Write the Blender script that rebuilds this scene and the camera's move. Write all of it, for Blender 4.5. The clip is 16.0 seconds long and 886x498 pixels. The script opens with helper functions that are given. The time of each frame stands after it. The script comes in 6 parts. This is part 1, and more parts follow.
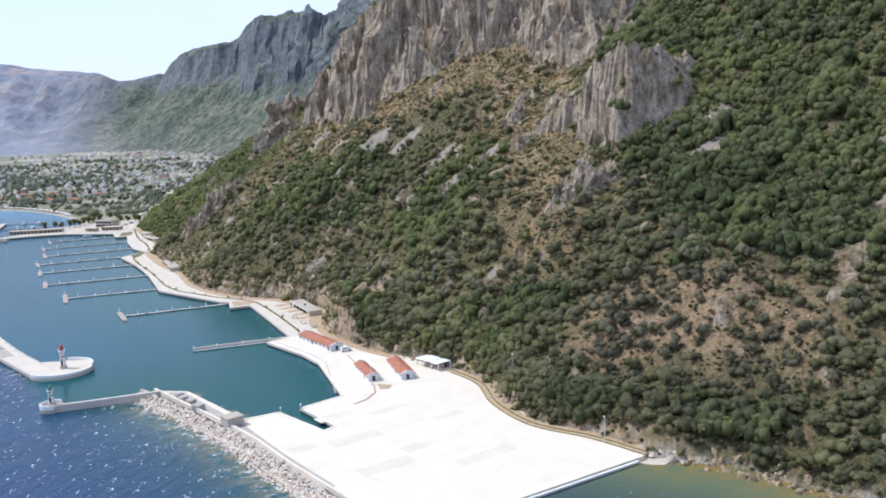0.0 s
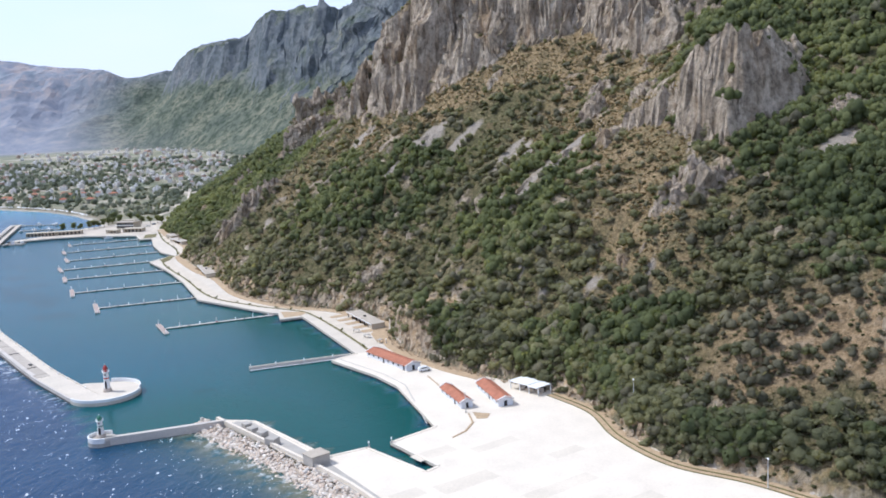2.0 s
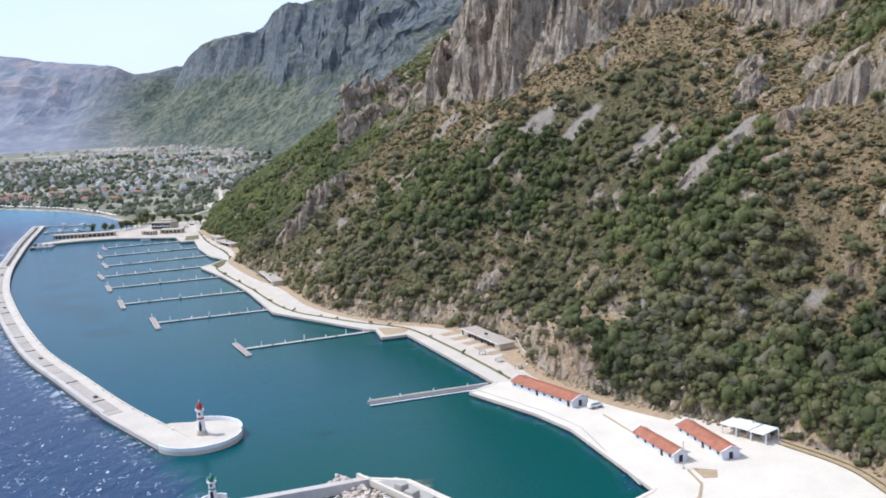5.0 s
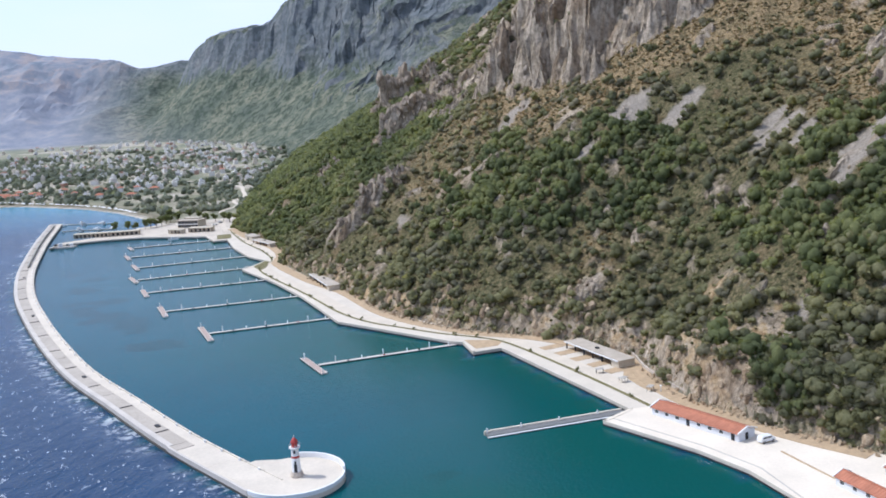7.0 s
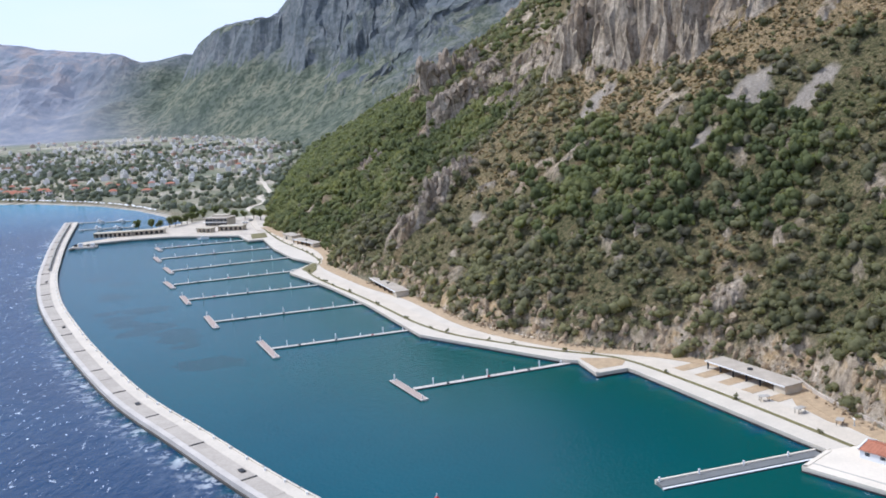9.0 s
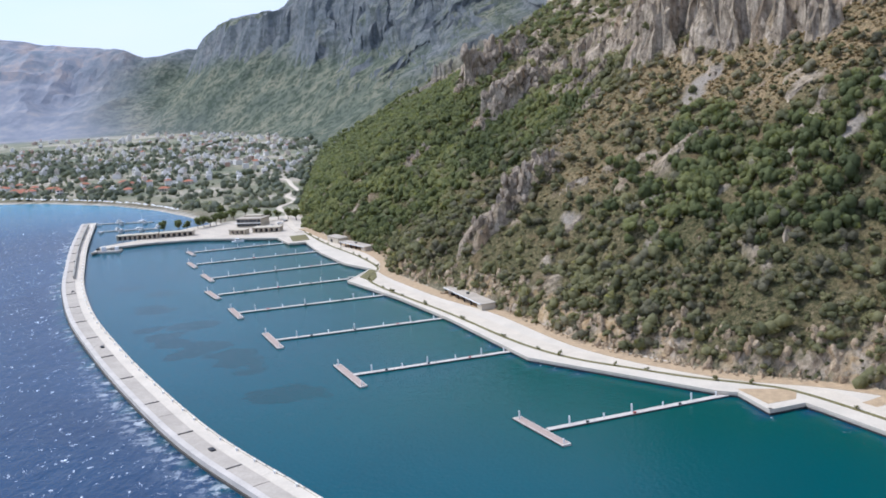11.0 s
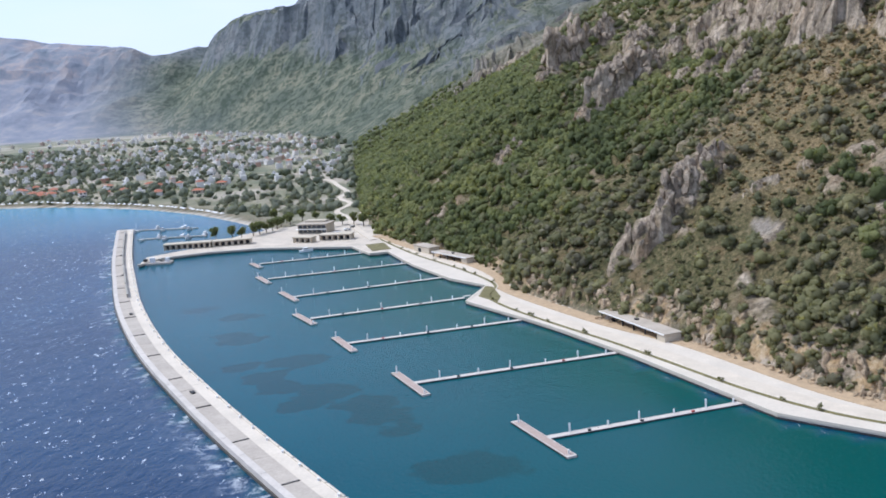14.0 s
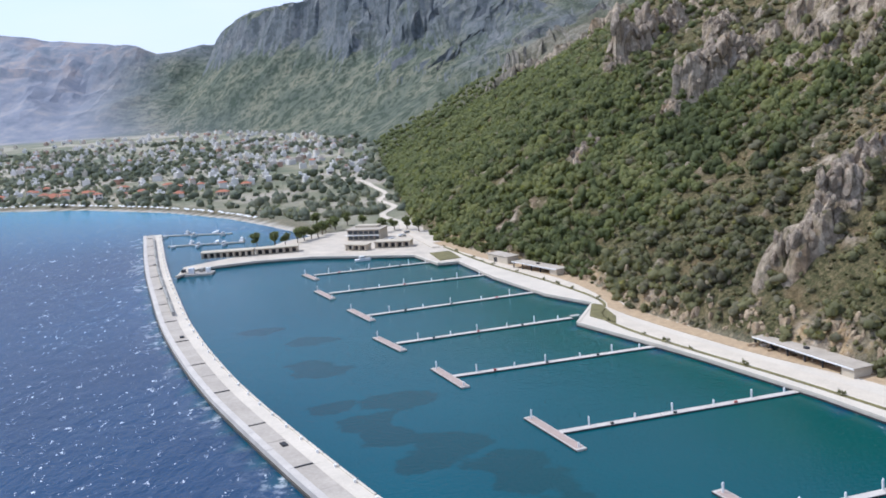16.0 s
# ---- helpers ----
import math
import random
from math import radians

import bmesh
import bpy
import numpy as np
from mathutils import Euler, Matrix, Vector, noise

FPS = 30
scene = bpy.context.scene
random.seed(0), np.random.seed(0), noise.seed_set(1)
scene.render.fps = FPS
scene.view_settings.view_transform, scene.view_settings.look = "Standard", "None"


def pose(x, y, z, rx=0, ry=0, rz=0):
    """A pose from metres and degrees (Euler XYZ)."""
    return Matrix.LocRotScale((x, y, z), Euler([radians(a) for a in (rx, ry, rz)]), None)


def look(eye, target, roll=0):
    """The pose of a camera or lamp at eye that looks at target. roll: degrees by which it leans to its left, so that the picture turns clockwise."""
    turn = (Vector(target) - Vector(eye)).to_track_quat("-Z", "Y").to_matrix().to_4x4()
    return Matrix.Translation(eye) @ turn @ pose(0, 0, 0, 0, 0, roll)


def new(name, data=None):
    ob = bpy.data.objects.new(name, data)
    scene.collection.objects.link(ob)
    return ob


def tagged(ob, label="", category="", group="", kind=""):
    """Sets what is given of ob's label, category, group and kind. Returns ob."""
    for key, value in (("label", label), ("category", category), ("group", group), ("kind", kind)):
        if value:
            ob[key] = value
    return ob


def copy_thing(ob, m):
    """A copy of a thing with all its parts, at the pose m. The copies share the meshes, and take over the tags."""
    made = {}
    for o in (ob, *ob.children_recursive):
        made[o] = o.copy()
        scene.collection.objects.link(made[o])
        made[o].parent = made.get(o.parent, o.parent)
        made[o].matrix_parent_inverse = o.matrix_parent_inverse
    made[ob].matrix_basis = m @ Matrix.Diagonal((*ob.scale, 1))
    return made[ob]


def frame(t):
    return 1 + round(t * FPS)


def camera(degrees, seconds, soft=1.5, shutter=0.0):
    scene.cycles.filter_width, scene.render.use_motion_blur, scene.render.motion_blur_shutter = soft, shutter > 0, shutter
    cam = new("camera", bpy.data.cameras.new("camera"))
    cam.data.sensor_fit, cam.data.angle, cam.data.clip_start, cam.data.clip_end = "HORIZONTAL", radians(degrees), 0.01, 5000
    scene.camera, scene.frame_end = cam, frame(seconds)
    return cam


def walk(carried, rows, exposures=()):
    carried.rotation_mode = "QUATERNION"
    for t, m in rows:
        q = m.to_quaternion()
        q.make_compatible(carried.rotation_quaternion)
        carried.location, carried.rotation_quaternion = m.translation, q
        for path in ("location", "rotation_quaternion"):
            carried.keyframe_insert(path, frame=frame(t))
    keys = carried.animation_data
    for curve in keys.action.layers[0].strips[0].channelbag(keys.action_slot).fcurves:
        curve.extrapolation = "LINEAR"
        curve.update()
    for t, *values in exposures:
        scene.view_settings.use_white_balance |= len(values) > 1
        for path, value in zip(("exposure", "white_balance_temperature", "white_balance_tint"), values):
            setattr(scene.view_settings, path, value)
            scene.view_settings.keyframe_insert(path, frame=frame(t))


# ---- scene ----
cam = camera(48.00, 16.0, soft=1.8)
# t, x, y, z, rx, ry, rz
ROWS = [
    (0.0, 0.00, 0.00, 97.72, 80.809, 3.210, -0.000),
    (0.5, -7.77, 10.07, 97.38, 80.772, 3.228, -0.035),
    (1.0, -15.47, 20.30, 97.12, 80.756, 3.258, -0.019),
    (1.5, -22.56, 30.28, 96.63, 80.712, 3.288, -0.035),
    (2.0, -30.30, 40.91, 96.06, 80.691, 3.321, -0.010),
    (2.5, -38.14, 51.94, 95.23, 80.685, 3.338, -0.032),
    (3.0, -46.57, 63.22, 94.33, 80.686, 3.363, -0.026),
    (3.5, -54.39, 74.11, 93.16, 80.672, 3.376, -0.066),
    (4.0, -62.53, 84.88, 92.23, 80.664, 3.389, -0.080),
    (6.5, -102.46, 139.09, 87.57, 80.475, 3.585, -0.252),
    (7.0, -110.91, 150.53, 86.75, 80.401, 3.603, -0.307),
    (7.5, -118.97, 161.85, 85.70, 80.337, 3.622, -0.401),
    (8.0, -127.29, 173.46, 84.52, 80.313, 3.650, -0.460),
    (8.5, -135.31, 185.58, 83.48, 80.267, 3.660, -0.545),
    (9.0, -143.63, 198.10, 82.51, 80.195, 3.672, -0.589),
    (11.5, -182.65, 257.36, 78.49, 80.019, 3.843, -0.882),
    (12.0, -190.48, 268.74, 77.64, 80.041, 3.866, -0.902),
    (12.5, -197.85, 280.14, 76.81, 80.048, 3.880, -0.933),
    (13.0, -205.66, 291.68, 76.16, 80.057, 3.900, -0.943),
    (13.5, -212.87, 302.74, 75.41, 80.081, 3.919, -0.984),
    (14.0, -220.04, 313.48, 74.61, 80.094, 3.940, -1.018),
    (14.5, -227.18, 324.53, 73.84, 80.110, 3.956, -1.037),
    (15.0, -235.37, 336.45, 73.20, 80.126, 3.981, -1.082),
    (15.5, -242.58, 348.60, 72.58, 80.123, 3.984, -1.155),
    (16.0, -249.91, 361.20, 71.76, 80.123, 3.984, -1.188),
]
# the plan below is drawn in units of UNIT metres
UNIT = 1.25
# still water level, in plan units
SEA = 0.75
walk(cam, [(t, pose(x * UNIT, y * UNIT, z * UNIT, rx, ry, rz)) for t, x, y, z, rx, ry, rz in ROWS], [(0.0, 0.36, 5900, 10), (16.0, 0.31, 5850, 10)])

# ---- world, sun, exposure ----
SUN_DIR = Vector((-0.80, 0.22, 1.12)).normalized()
world = bpy.data.worlds.new("world")
scene.world = world
world.use_nodes = True
wn, wl = world.node_tree.nodes, world.node_tree.links
wn.clear()
sky = wn.new("ShaderNodeTexSky")
sky.sky_type = "NISHITA"
sky.sun_disc = False
sky.sun_elevation = math.asin(SUN_DIR.z)
sky.sun_rotation = math.atan2(SUN_DIR.x, SUN_DIR.y)
sky.air_density, sky.dust_density, sky.ozone_density = 1.0, 0.3, 3.0
w_bg = wn.new("ShaderNodeBackground")
w_bg.inputs["Strength"].default_value = 0.15
w_out = wn.new("ShaderNodeOutputWorld")
# thin high cloud
w_co, w_map, w_cl, w_ramp, w_mix = (wn.new("ShaderNode" + k) for k in ("TexCoord", "Mapping", "TexNoise", "ValToRGB", "Mix"))
w_map.inputs["Scale"].default_value = (1.0, 1.0, 3.2)
w_cl.inputs["Scale"].default_value, w_cl.inputs["Detail"].default_value = 5.0, 7.0
w_ramp.color_ramp.elements[0].position, w_ramp.color_ramp.elements[1].position = 0.42, 0.75
w_mix.data_type = "RGBA"
w_mix.inputs[7].default_value = (6.6, 6.9, 7.2, 1)
wl.new(w_co.outputs["Generated"], w_map.inputs["Vector"])
wl.new(w_map.outputs[0], w_cl.inputs["Vector"])
wl.new(w_cl.outputs["Fac"], w_ramp.inputs[0])
wl.new(w_ramp.outputs["Color"], w_mix.inputs[0])
wl.new(sky.outputs[0], w_mix.inputs[6])
# summer haze towards the horizon
w_sep, w_hz, w_mix2 = (wn.new("ShaderNode" + k) for k in ("SeparateXYZ", "ValToRGB", "Mix"))
w_hz.color_ramp.elements[0].position, w_hz.color_ramp.elements[1].position = 0.0, 0.55
w_hz.color_ramp.elements[0].color, w_hz.color_ramp.elements[1].color = (0.9, 0.9, 0.9, 1), (0.4, 0.4, 0.4, 1)
w_mix2.data_type = "RGBA"
w_mix2.inputs[7].default_value = (4.35, 4.8, 6.4, 1)
wl.new(w_co.outputs["Generated"], w_sep.inputs[0])
wl.new(w_sep.outputs["Z"], w_hz.inputs[0])
wl.new(w_hz.outputs["Color"], w_mix2.inputs[0])
wl.new(w_mix.outputs[2], w_mix2.inputs[6])
wl.new(w_mix2.outputs[2], w_bg.inputs["Color"])
wl.new(w_bg.outputs[0], w_out.inputs["Surface"])
sun_data = bpy.data.lights.new("sun", "SUN")
sun_data.energy, sun_data.angle, sun_data.color = 3.0, radians(0.53), (1.0, 0.955, 0.88)
sun = new("sun", sun_data)
sun.matrix_world = look(Vector((0, 0, 400)) + SUN_DIR * 100, Vector((0, 0, 400)))


# ---- materials ----
class Mat:
    """A principled node material with a few shortcuts."""

    def __init__(self, name, color, rough=0.8, metal=0.0, spec=0.4):
        self.m = bpy.data.materials.new(name)
        self.m.use_nodes = True
        self.n, self.l = self.m.node_tree.nodes, self.m.node_tree.links
        self.p = self.n["Principled BSDF"]
        self.p.inputs["Base Color"].default_value = (*color, 1)
        self.p.inputs["Roughness"].default_value = rough
        self.p.inputs["Metallic"].default_value = metal
        self.p.inputs["Specular IOR Level"].default_value = spec
        self.co = self.n.new("ShaderNodeNewGeometry")

    def noise(self, scale, detail=4.0, rough=0.6, stretch=None):
        t = self.n.new("ShaderNodeTexNoise")
        t.inputs["Scale"].default_value, t.inputs["Detail"].default_value, t.inputs["Roughness"].default_value = scale / UNIT, detail, rough
        src = self.co.outputs["Position"]
        if stretch:
            mp = self.n.new("ShaderNodeMapping")
            mp.inputs["Scale"].default_value = stretch
            self.l.new(src, mp.inputs["Vector"])
            src = mp.outputs[0]
        self.l.new(src, t.inputs["Vector"])
        return t.outputs["Fac"]

    def attr(self, name):
        a = self.n.new("ShaderNodeAttribute")
        a.attribute_name = name
        return a.outputs["Fac"]

    def ramp(self, fac, *stops):
        r = self.n.new("ShaderNodeValToRGB")
        el = r.color_ramp.elements
        while len(el) < len(stops):
            el.new(0.5)
        for e, (pos, col) in zip(el, stops):
            e.position, e.color = pos, (*col, 1) if len(col) == 3 else col
        self.l.new(fac, r.inputs[0])
        return r.outputs["Color"]

    def step(self, fac, a, b):
        r = self.n.new("ShaderNodeMapRange")
        r.interpolation_type = "SMOOTHSTEP"
        r.inputs["From Min"].default_value, r.inputs["From Max"].default_value = a, b
        self.l.new(fac, r.inputs["Value"])
        return r.outputs[0]

    def math(self, op, a, b):
        r = self.n.new("ShaderNodeMath")
        r.operation = op
        for k, v in enumerate((a, b)):
            if isinstance(v, (int, float)):
                r.inputs[k].default_value = v
            else:
                self.l.new(v, r.inputs[k])
        return r.outputs[0]

    def mix(self, fac, a, b, mode="MIX"):
        r = self.n.new("ShaderNodeMix")
        r.data_type, r.blend_type = "RGBA", mode
        for sock, v in ((r.inputs[0], fac), (r.inputs[6], a), (r.inputs[7], b)):
            if isinstance(v, (int, float)):
                sock.default_value = v
            elif isinstance(v, tuple):
                sock.default_value = (*v, 1)
            else:
                self.l.new(v, sock)
        return r.outputs[2]

    def color(self, sock):
        self.l.new(sock, self.p.inputs["Base Color"])
        return self

    def rough(self, sock):
        self.l.new(sock, self.p.inputs["Roughness"])
        return self

    def bump(self, height, strength=0.5, distance=0.1):
        b = self.n.new("ShaderNodeBump")
        b.inputs["Strength"].default_value, b.inputs["Distance"].default_value = strength, distance * UNIT
        self.l.new(height, b.inputs["Height"])
        self.l.new(b.outputs[0], self.p.inputs["Normal"])
        return self


def surface(name, color, vary=0.12, scale=0.6, rough=0.85, fine=6.0, bump=0.3, metal=0.0, dist=0.03):
    """A worn plain surface: two scales of variation and a fine relief."""
    m = Mat(name, color, rough, metal)
    lo = tuple(c * (1 - vary) for c in color)
    hi = tuple(min(1, c * (1 + vary * 0.7)) for c in color)
    big = m.ramp(m.noise(scale, 5), (0.3, lo), (0.7, hi))
    small = m.ramp(m.noise(fine, 6), (0.35, (1 - vary,) * 3), (0.65, (1, 1, 1)))
    m.color(m.mix(1.0, big, small, "MULTIPLY")).bump(m.noise(fine * 1.6, 5), bump, dist)
    return m.m


# hillside: earth, dry grass, scree and limestone
def hill_material():
    m = Mat("hillside", (0.2, 0.16, 0.1), 0.95, spec=0.15)
    n_big, n_mid, n_fine = m.noise(0.035, 6), m.noise(0.22, 6, 0.7), m.noise(1.3, 5, 0.7)
    earth = m.ramp(n_mid, (0.3, (0.10, 0.08, 0.042)), (0.5, (0.20, 0.148, 0.078)), (0.72, (0.31, 0.24, 0.15)))
    dry = m.ramp(n_fine, (0.3, (0.25, 0.175, 0.09)), (0.7, (0.48, 0.355, 0.205)))
    green = m.ramp(n_fine, (0.3, (0.025, 0.04, 0.012)), (0.7, (0.085, 0.11, 0.035)))
    scree = m.ramp(n_fine, (0.3, (0.28, 0.24, 0.195)), (0.7, (0.46, 0.395, 0.325)))
    strata = m.noise(0.2, 7, 0.72, (1.0, 1.0, 0.4))
    stain = m.noise(0.07, 5, 0.6, (1.0, 1.0, 0.3))
    rock = m.ramp(strata, (0.28, (0.17, 0.138, 0.108)), (0.45, (0.41, 0.345, 0.275)), (0.62, (0.60, 0.52, 0.43)), (0.8, (0.74, 0.655, 0.55)))
    rock = m.mix(m.math("MULTIPLY", m.step(stain, 0.52, 0.68), 0.7), rock, m.ramp(strata, (0.3, (0.2, 0.13, 0.075)), (0.7, (0.42, 0.3, 0.19))))
    rock = m.mix(1.0, rock, m.ramp(m.noise(0.5, 6, 0.7), (0.34, (0.5, 0.5, 0.5)), (0.5, (0.9, 0.9, 0.9)), (0.66, (1.1, 1.1, 1.1))), "MULTIPLY")
    rock = m.mix(1.0, rock, m.ramp(m.noise(0.36, 6, 0.68, (1.0, 1.0, 0.4)), (0.36, (0.55, 0.53, 0.51)), (0.47, (0.96, 0.96, 0.96)), (0.62, (1.12, 1.12, 1.12))), "MULTIPLY")
    rock = m.mix(1.0, rock, (1.05, 1.0, 0.92), "MULTIPLY")
    brush = m.ramp(m.noise(0.75, 6, 0.75), (0.32, (0.045, 0.052, 0.025)), (0.46, (0.115, 0.105, 0.052)), (0.56, (0.22, 0.178, 0.095)), (0.72, (0.39, 0.305, 0.195)))
    c = m.mix(m.step(n_big, 0.36, 0.62), brush, m.mix(0.7, green, brush))
    c = m.mix(m.step(m.noise(0.09, 5, 0.6), 0.55, 0.67), c, earth)
    c = m.mix(m.attr("grove"), c, m.ramp(m.noise(0.35, 6, 0.7), (0.3, (0.165, 0.112, 0.06)), (0.5, (0.34, 0.24, 0.14)), (0.7, (0.48, 0.36, 0.235))))
    c = m.mix(m.math("MULTIPLY", m.attr("dry"), m.step(n_mid, 0.25, 0.6)), c, dry)
    c = m.mix(1.0, c, m.ramp(m.noise(0.9, 6, 0.8), (0.38, (0.52, 0.53, 0.5)), (0.5, (0.98, 0.98, 0.98)), (0.62, (1.2, 1.17, 1.12))), "MULTIPLY")
    c = m.mix(m.attr("scree"), c, scree)
    sep = m.n.new("ShaderNodeSeparateXYZ")
    m.l.new(m.co.outputs["Normal"], sep.inputs[0])
    steep = m.math("ADD", sep.outputs["Z"], m.math("MULTIPLY", m.math("SUBTRACT", n_mid, 0.5), 0.3))
    rk = m.math("SUBTRACT", 1.0, m.step(steep, 0.40, 0.54))
    rk = m.math("MAXIMUM", rk, m.math("MULTIPLY", m.attr("rock"), m.step(n_mid, 0.35, 0.5)))
    c = m.mix(rk, c, rock)
    # farther off: sparse maquis on grey limestone, distance haze tinted into both colours
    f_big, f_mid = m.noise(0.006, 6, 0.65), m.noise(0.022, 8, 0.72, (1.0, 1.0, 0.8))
    hazy_maquis = m.ramp(m.noise(0.011, 8, 0.72), (0.34, (0.085, 0.105, 0.085)), (0.48, (0.145, 0.16, 0.122)), (0.6, (0.225, 0.222, 0.16)), (0.72, (0.30, 0.275, 0.215)))
    hazy_lime = m.ramp(f_mid, (0.3, (0.115, 0.135, 0.148)), (0.5, (0.175, 0.19, 0.20)), (0.7, (0.26, 0.258, 0.25)))
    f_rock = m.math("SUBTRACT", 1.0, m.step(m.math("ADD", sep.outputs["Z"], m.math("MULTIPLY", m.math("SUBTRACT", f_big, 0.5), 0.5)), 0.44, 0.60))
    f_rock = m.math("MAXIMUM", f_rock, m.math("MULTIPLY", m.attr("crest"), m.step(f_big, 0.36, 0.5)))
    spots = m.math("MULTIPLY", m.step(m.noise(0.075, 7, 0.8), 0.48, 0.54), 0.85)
    hazy_maquis, hazy_lime = m.mix(spots, hazy_maquis, (0.055, 0.075, 0.052)), m.mix(m.math("MULTIPLY", spots, 0.7), hazy_lime, (0.07, 0.085, 0.085))
    c = m.mix(m.attr("distant"), c, m.mix(m.attr("range"), m.mix(f_rock, hazy_maquis, hazy_lime), m.mix(f_rock, m.ramp(f_mid, (0.3, (0.185, 0.21, 0.265)), (0.5, (0.275, 0.288, 0.335)), (0.7, (0.40, 0.37, 0.37))), m.ramp(f_mid, (0.34, (0.19, 0.225, 0.27)), (0.48, (0.275, 0.288, 0.325)), (0.58, (0.36, 0.32, 0.32)), (0.68, (0.44, 0.375, 0.35))))))
    c = m.mix(m.math("MULTIPLY", m.attr("cut"), m.step(n_mid, 0.3, 0.5)), c, m.mix(m.step(m.noise(0.16, 5, 0.65), 0.44, 0.54), m.ramp(m.noise(0.5, 6, 0.7), (0.3, (0.27, 0.165, 0.08)), (0.5, (0.51, 0.36, 0.20)), (0.7, (0.66, 0.53, 0.37))), rock))
    c = m.mix(m.attr("sand"), c, m.ramp(n_mid, (0.3, (0.52, 0.46, 0.38)), (0.7, (0.7, 0.64, 0.55))))
    c = m.mix(m.attr("field"), c, m.ramp(m.noise(0.012, 3), (0.35, (0.19, 0.215, 0.15)), (0.48, (0.31, 0.30, 0.21)), (0.58, (0.48, 0.43, 0.34)), (0.68, (0.60, 0.53, 0.44))))
    m.color(c)
    h = m.math("ADD", m.math("MULTIPLY", strata, 1.6), m.math("MULTIPLY", n_fine, 0.5))
    h = m.math("ADD", h, m.math("MULTIPLY", m.math("MULTIPLY", m.attr("distant"), m.noise(0.03, 8, 0.75, (1.0, 1.0, 0.8))), 2.2))
    m.bump(h, 1.0, 1.7)
    return m.m


def rock_material(name, warm):
    m = Mat(name, (0.3, 0.28, 0.26), 0.95, spec=0.2)
    strata = m.noise(0.5, 7, 0.72, (1.0, 1.0, 0.3))
    stain = m.noise(0.11, 5, 0.6, (1.0, 1.0, 0.4))
    rock = m.ramp(strata, (0.28, (0.13, 0.097, 0.07)), (0.42, (0.35, 0.275, 0.205)), (0.6, (0.54, 0.445, 0.345)), (0.8, (0.68, 0.585, 0.47)))
    ochre = m.ramp(strata, (0.3, (0.38, 0.25, 0.135)), (0.7, (0.72, 0.57, 0.39)))
    fine = m.noise(2.2, 6, 0.75)
    c = m.mix(m.math("MULTIPLY", m.step(stain, *warm), 0.75), rock, ochre)
    c = m.mix(m.step(m.noise(0.9, 5, 0.7), 0.60, 0.68), c, (0.075, 0.085, 0.04))
    c = m.mix(1.0, c, m.ramp(fine, (0.3, (0.5, 0.5, 0.5)), (0.65, (1.1, 1.1, 1.1))), "MULTIPLY")
    m.color(c).bump(m.math("ADD", strata, m.math("MULTIPLY", fine, 0.5)), 1.0, 0.9)
    return m.m


ROCK = rock_material("limestone", (0.55, 0.7))
ROCK_WARM = rock_material("ochre_limestone", (0.15, 0.4))
HILL = hill_material()
CONCRETE = surface("pale_concrete", (0.71, 0.625, 0.515), 0.08, 0.12, 0.85, 1.5, 0.15)
QUAY_TOP = surface("quay_paving", (0.60, 0.53, 0.44), 0.10, 0.12, 0.85, 1.5, 0.15)
DECK = surface("grey_concrete", (0.43, 0.395, 0.35), 0.14, 0.2, 0.9, 2.0, 0.2)
QUAY_SIDE = surface("quay_side", (0.36, 0.345, 0.31), 0.2, 0.4, 0.9, 2.0, 0.25)
SOIL = surface("dry_soil", (0.47, 0.34, 0.21), 0.2, 0.5, 0.95, 3.0, 0.4)
VERGE = surface("verge", (0.20, 0.175, 0.075), 0.35, 0.5, 0.95, 4.0, 0.5)
SAND = surface("sand", (0.55, 0.48, 0.38), 0.15, 0.1, 0.95, 2.0, 0.2)
WHITE = surface("white_paint", (0.78, 0.77, 0.75), 0.05, 0.5, 0.6, 4.0, 0.1)
WOOD = surface("pontoon_deck", (0.41, 0.31, 0.265), 0.15, 0.8, 0.8, 8.0, 0.2)
DARK = surface("dark_rubber", (0.03, 0.03, 0.033), 0.2, 1.0, 0.7, 6.0, 0.2)
STONE = surface("armour_stone", (0.56, 0.48, 0.40), 0.25, 0.25, 0.9, 2.0, 0.6, dist=0.1)


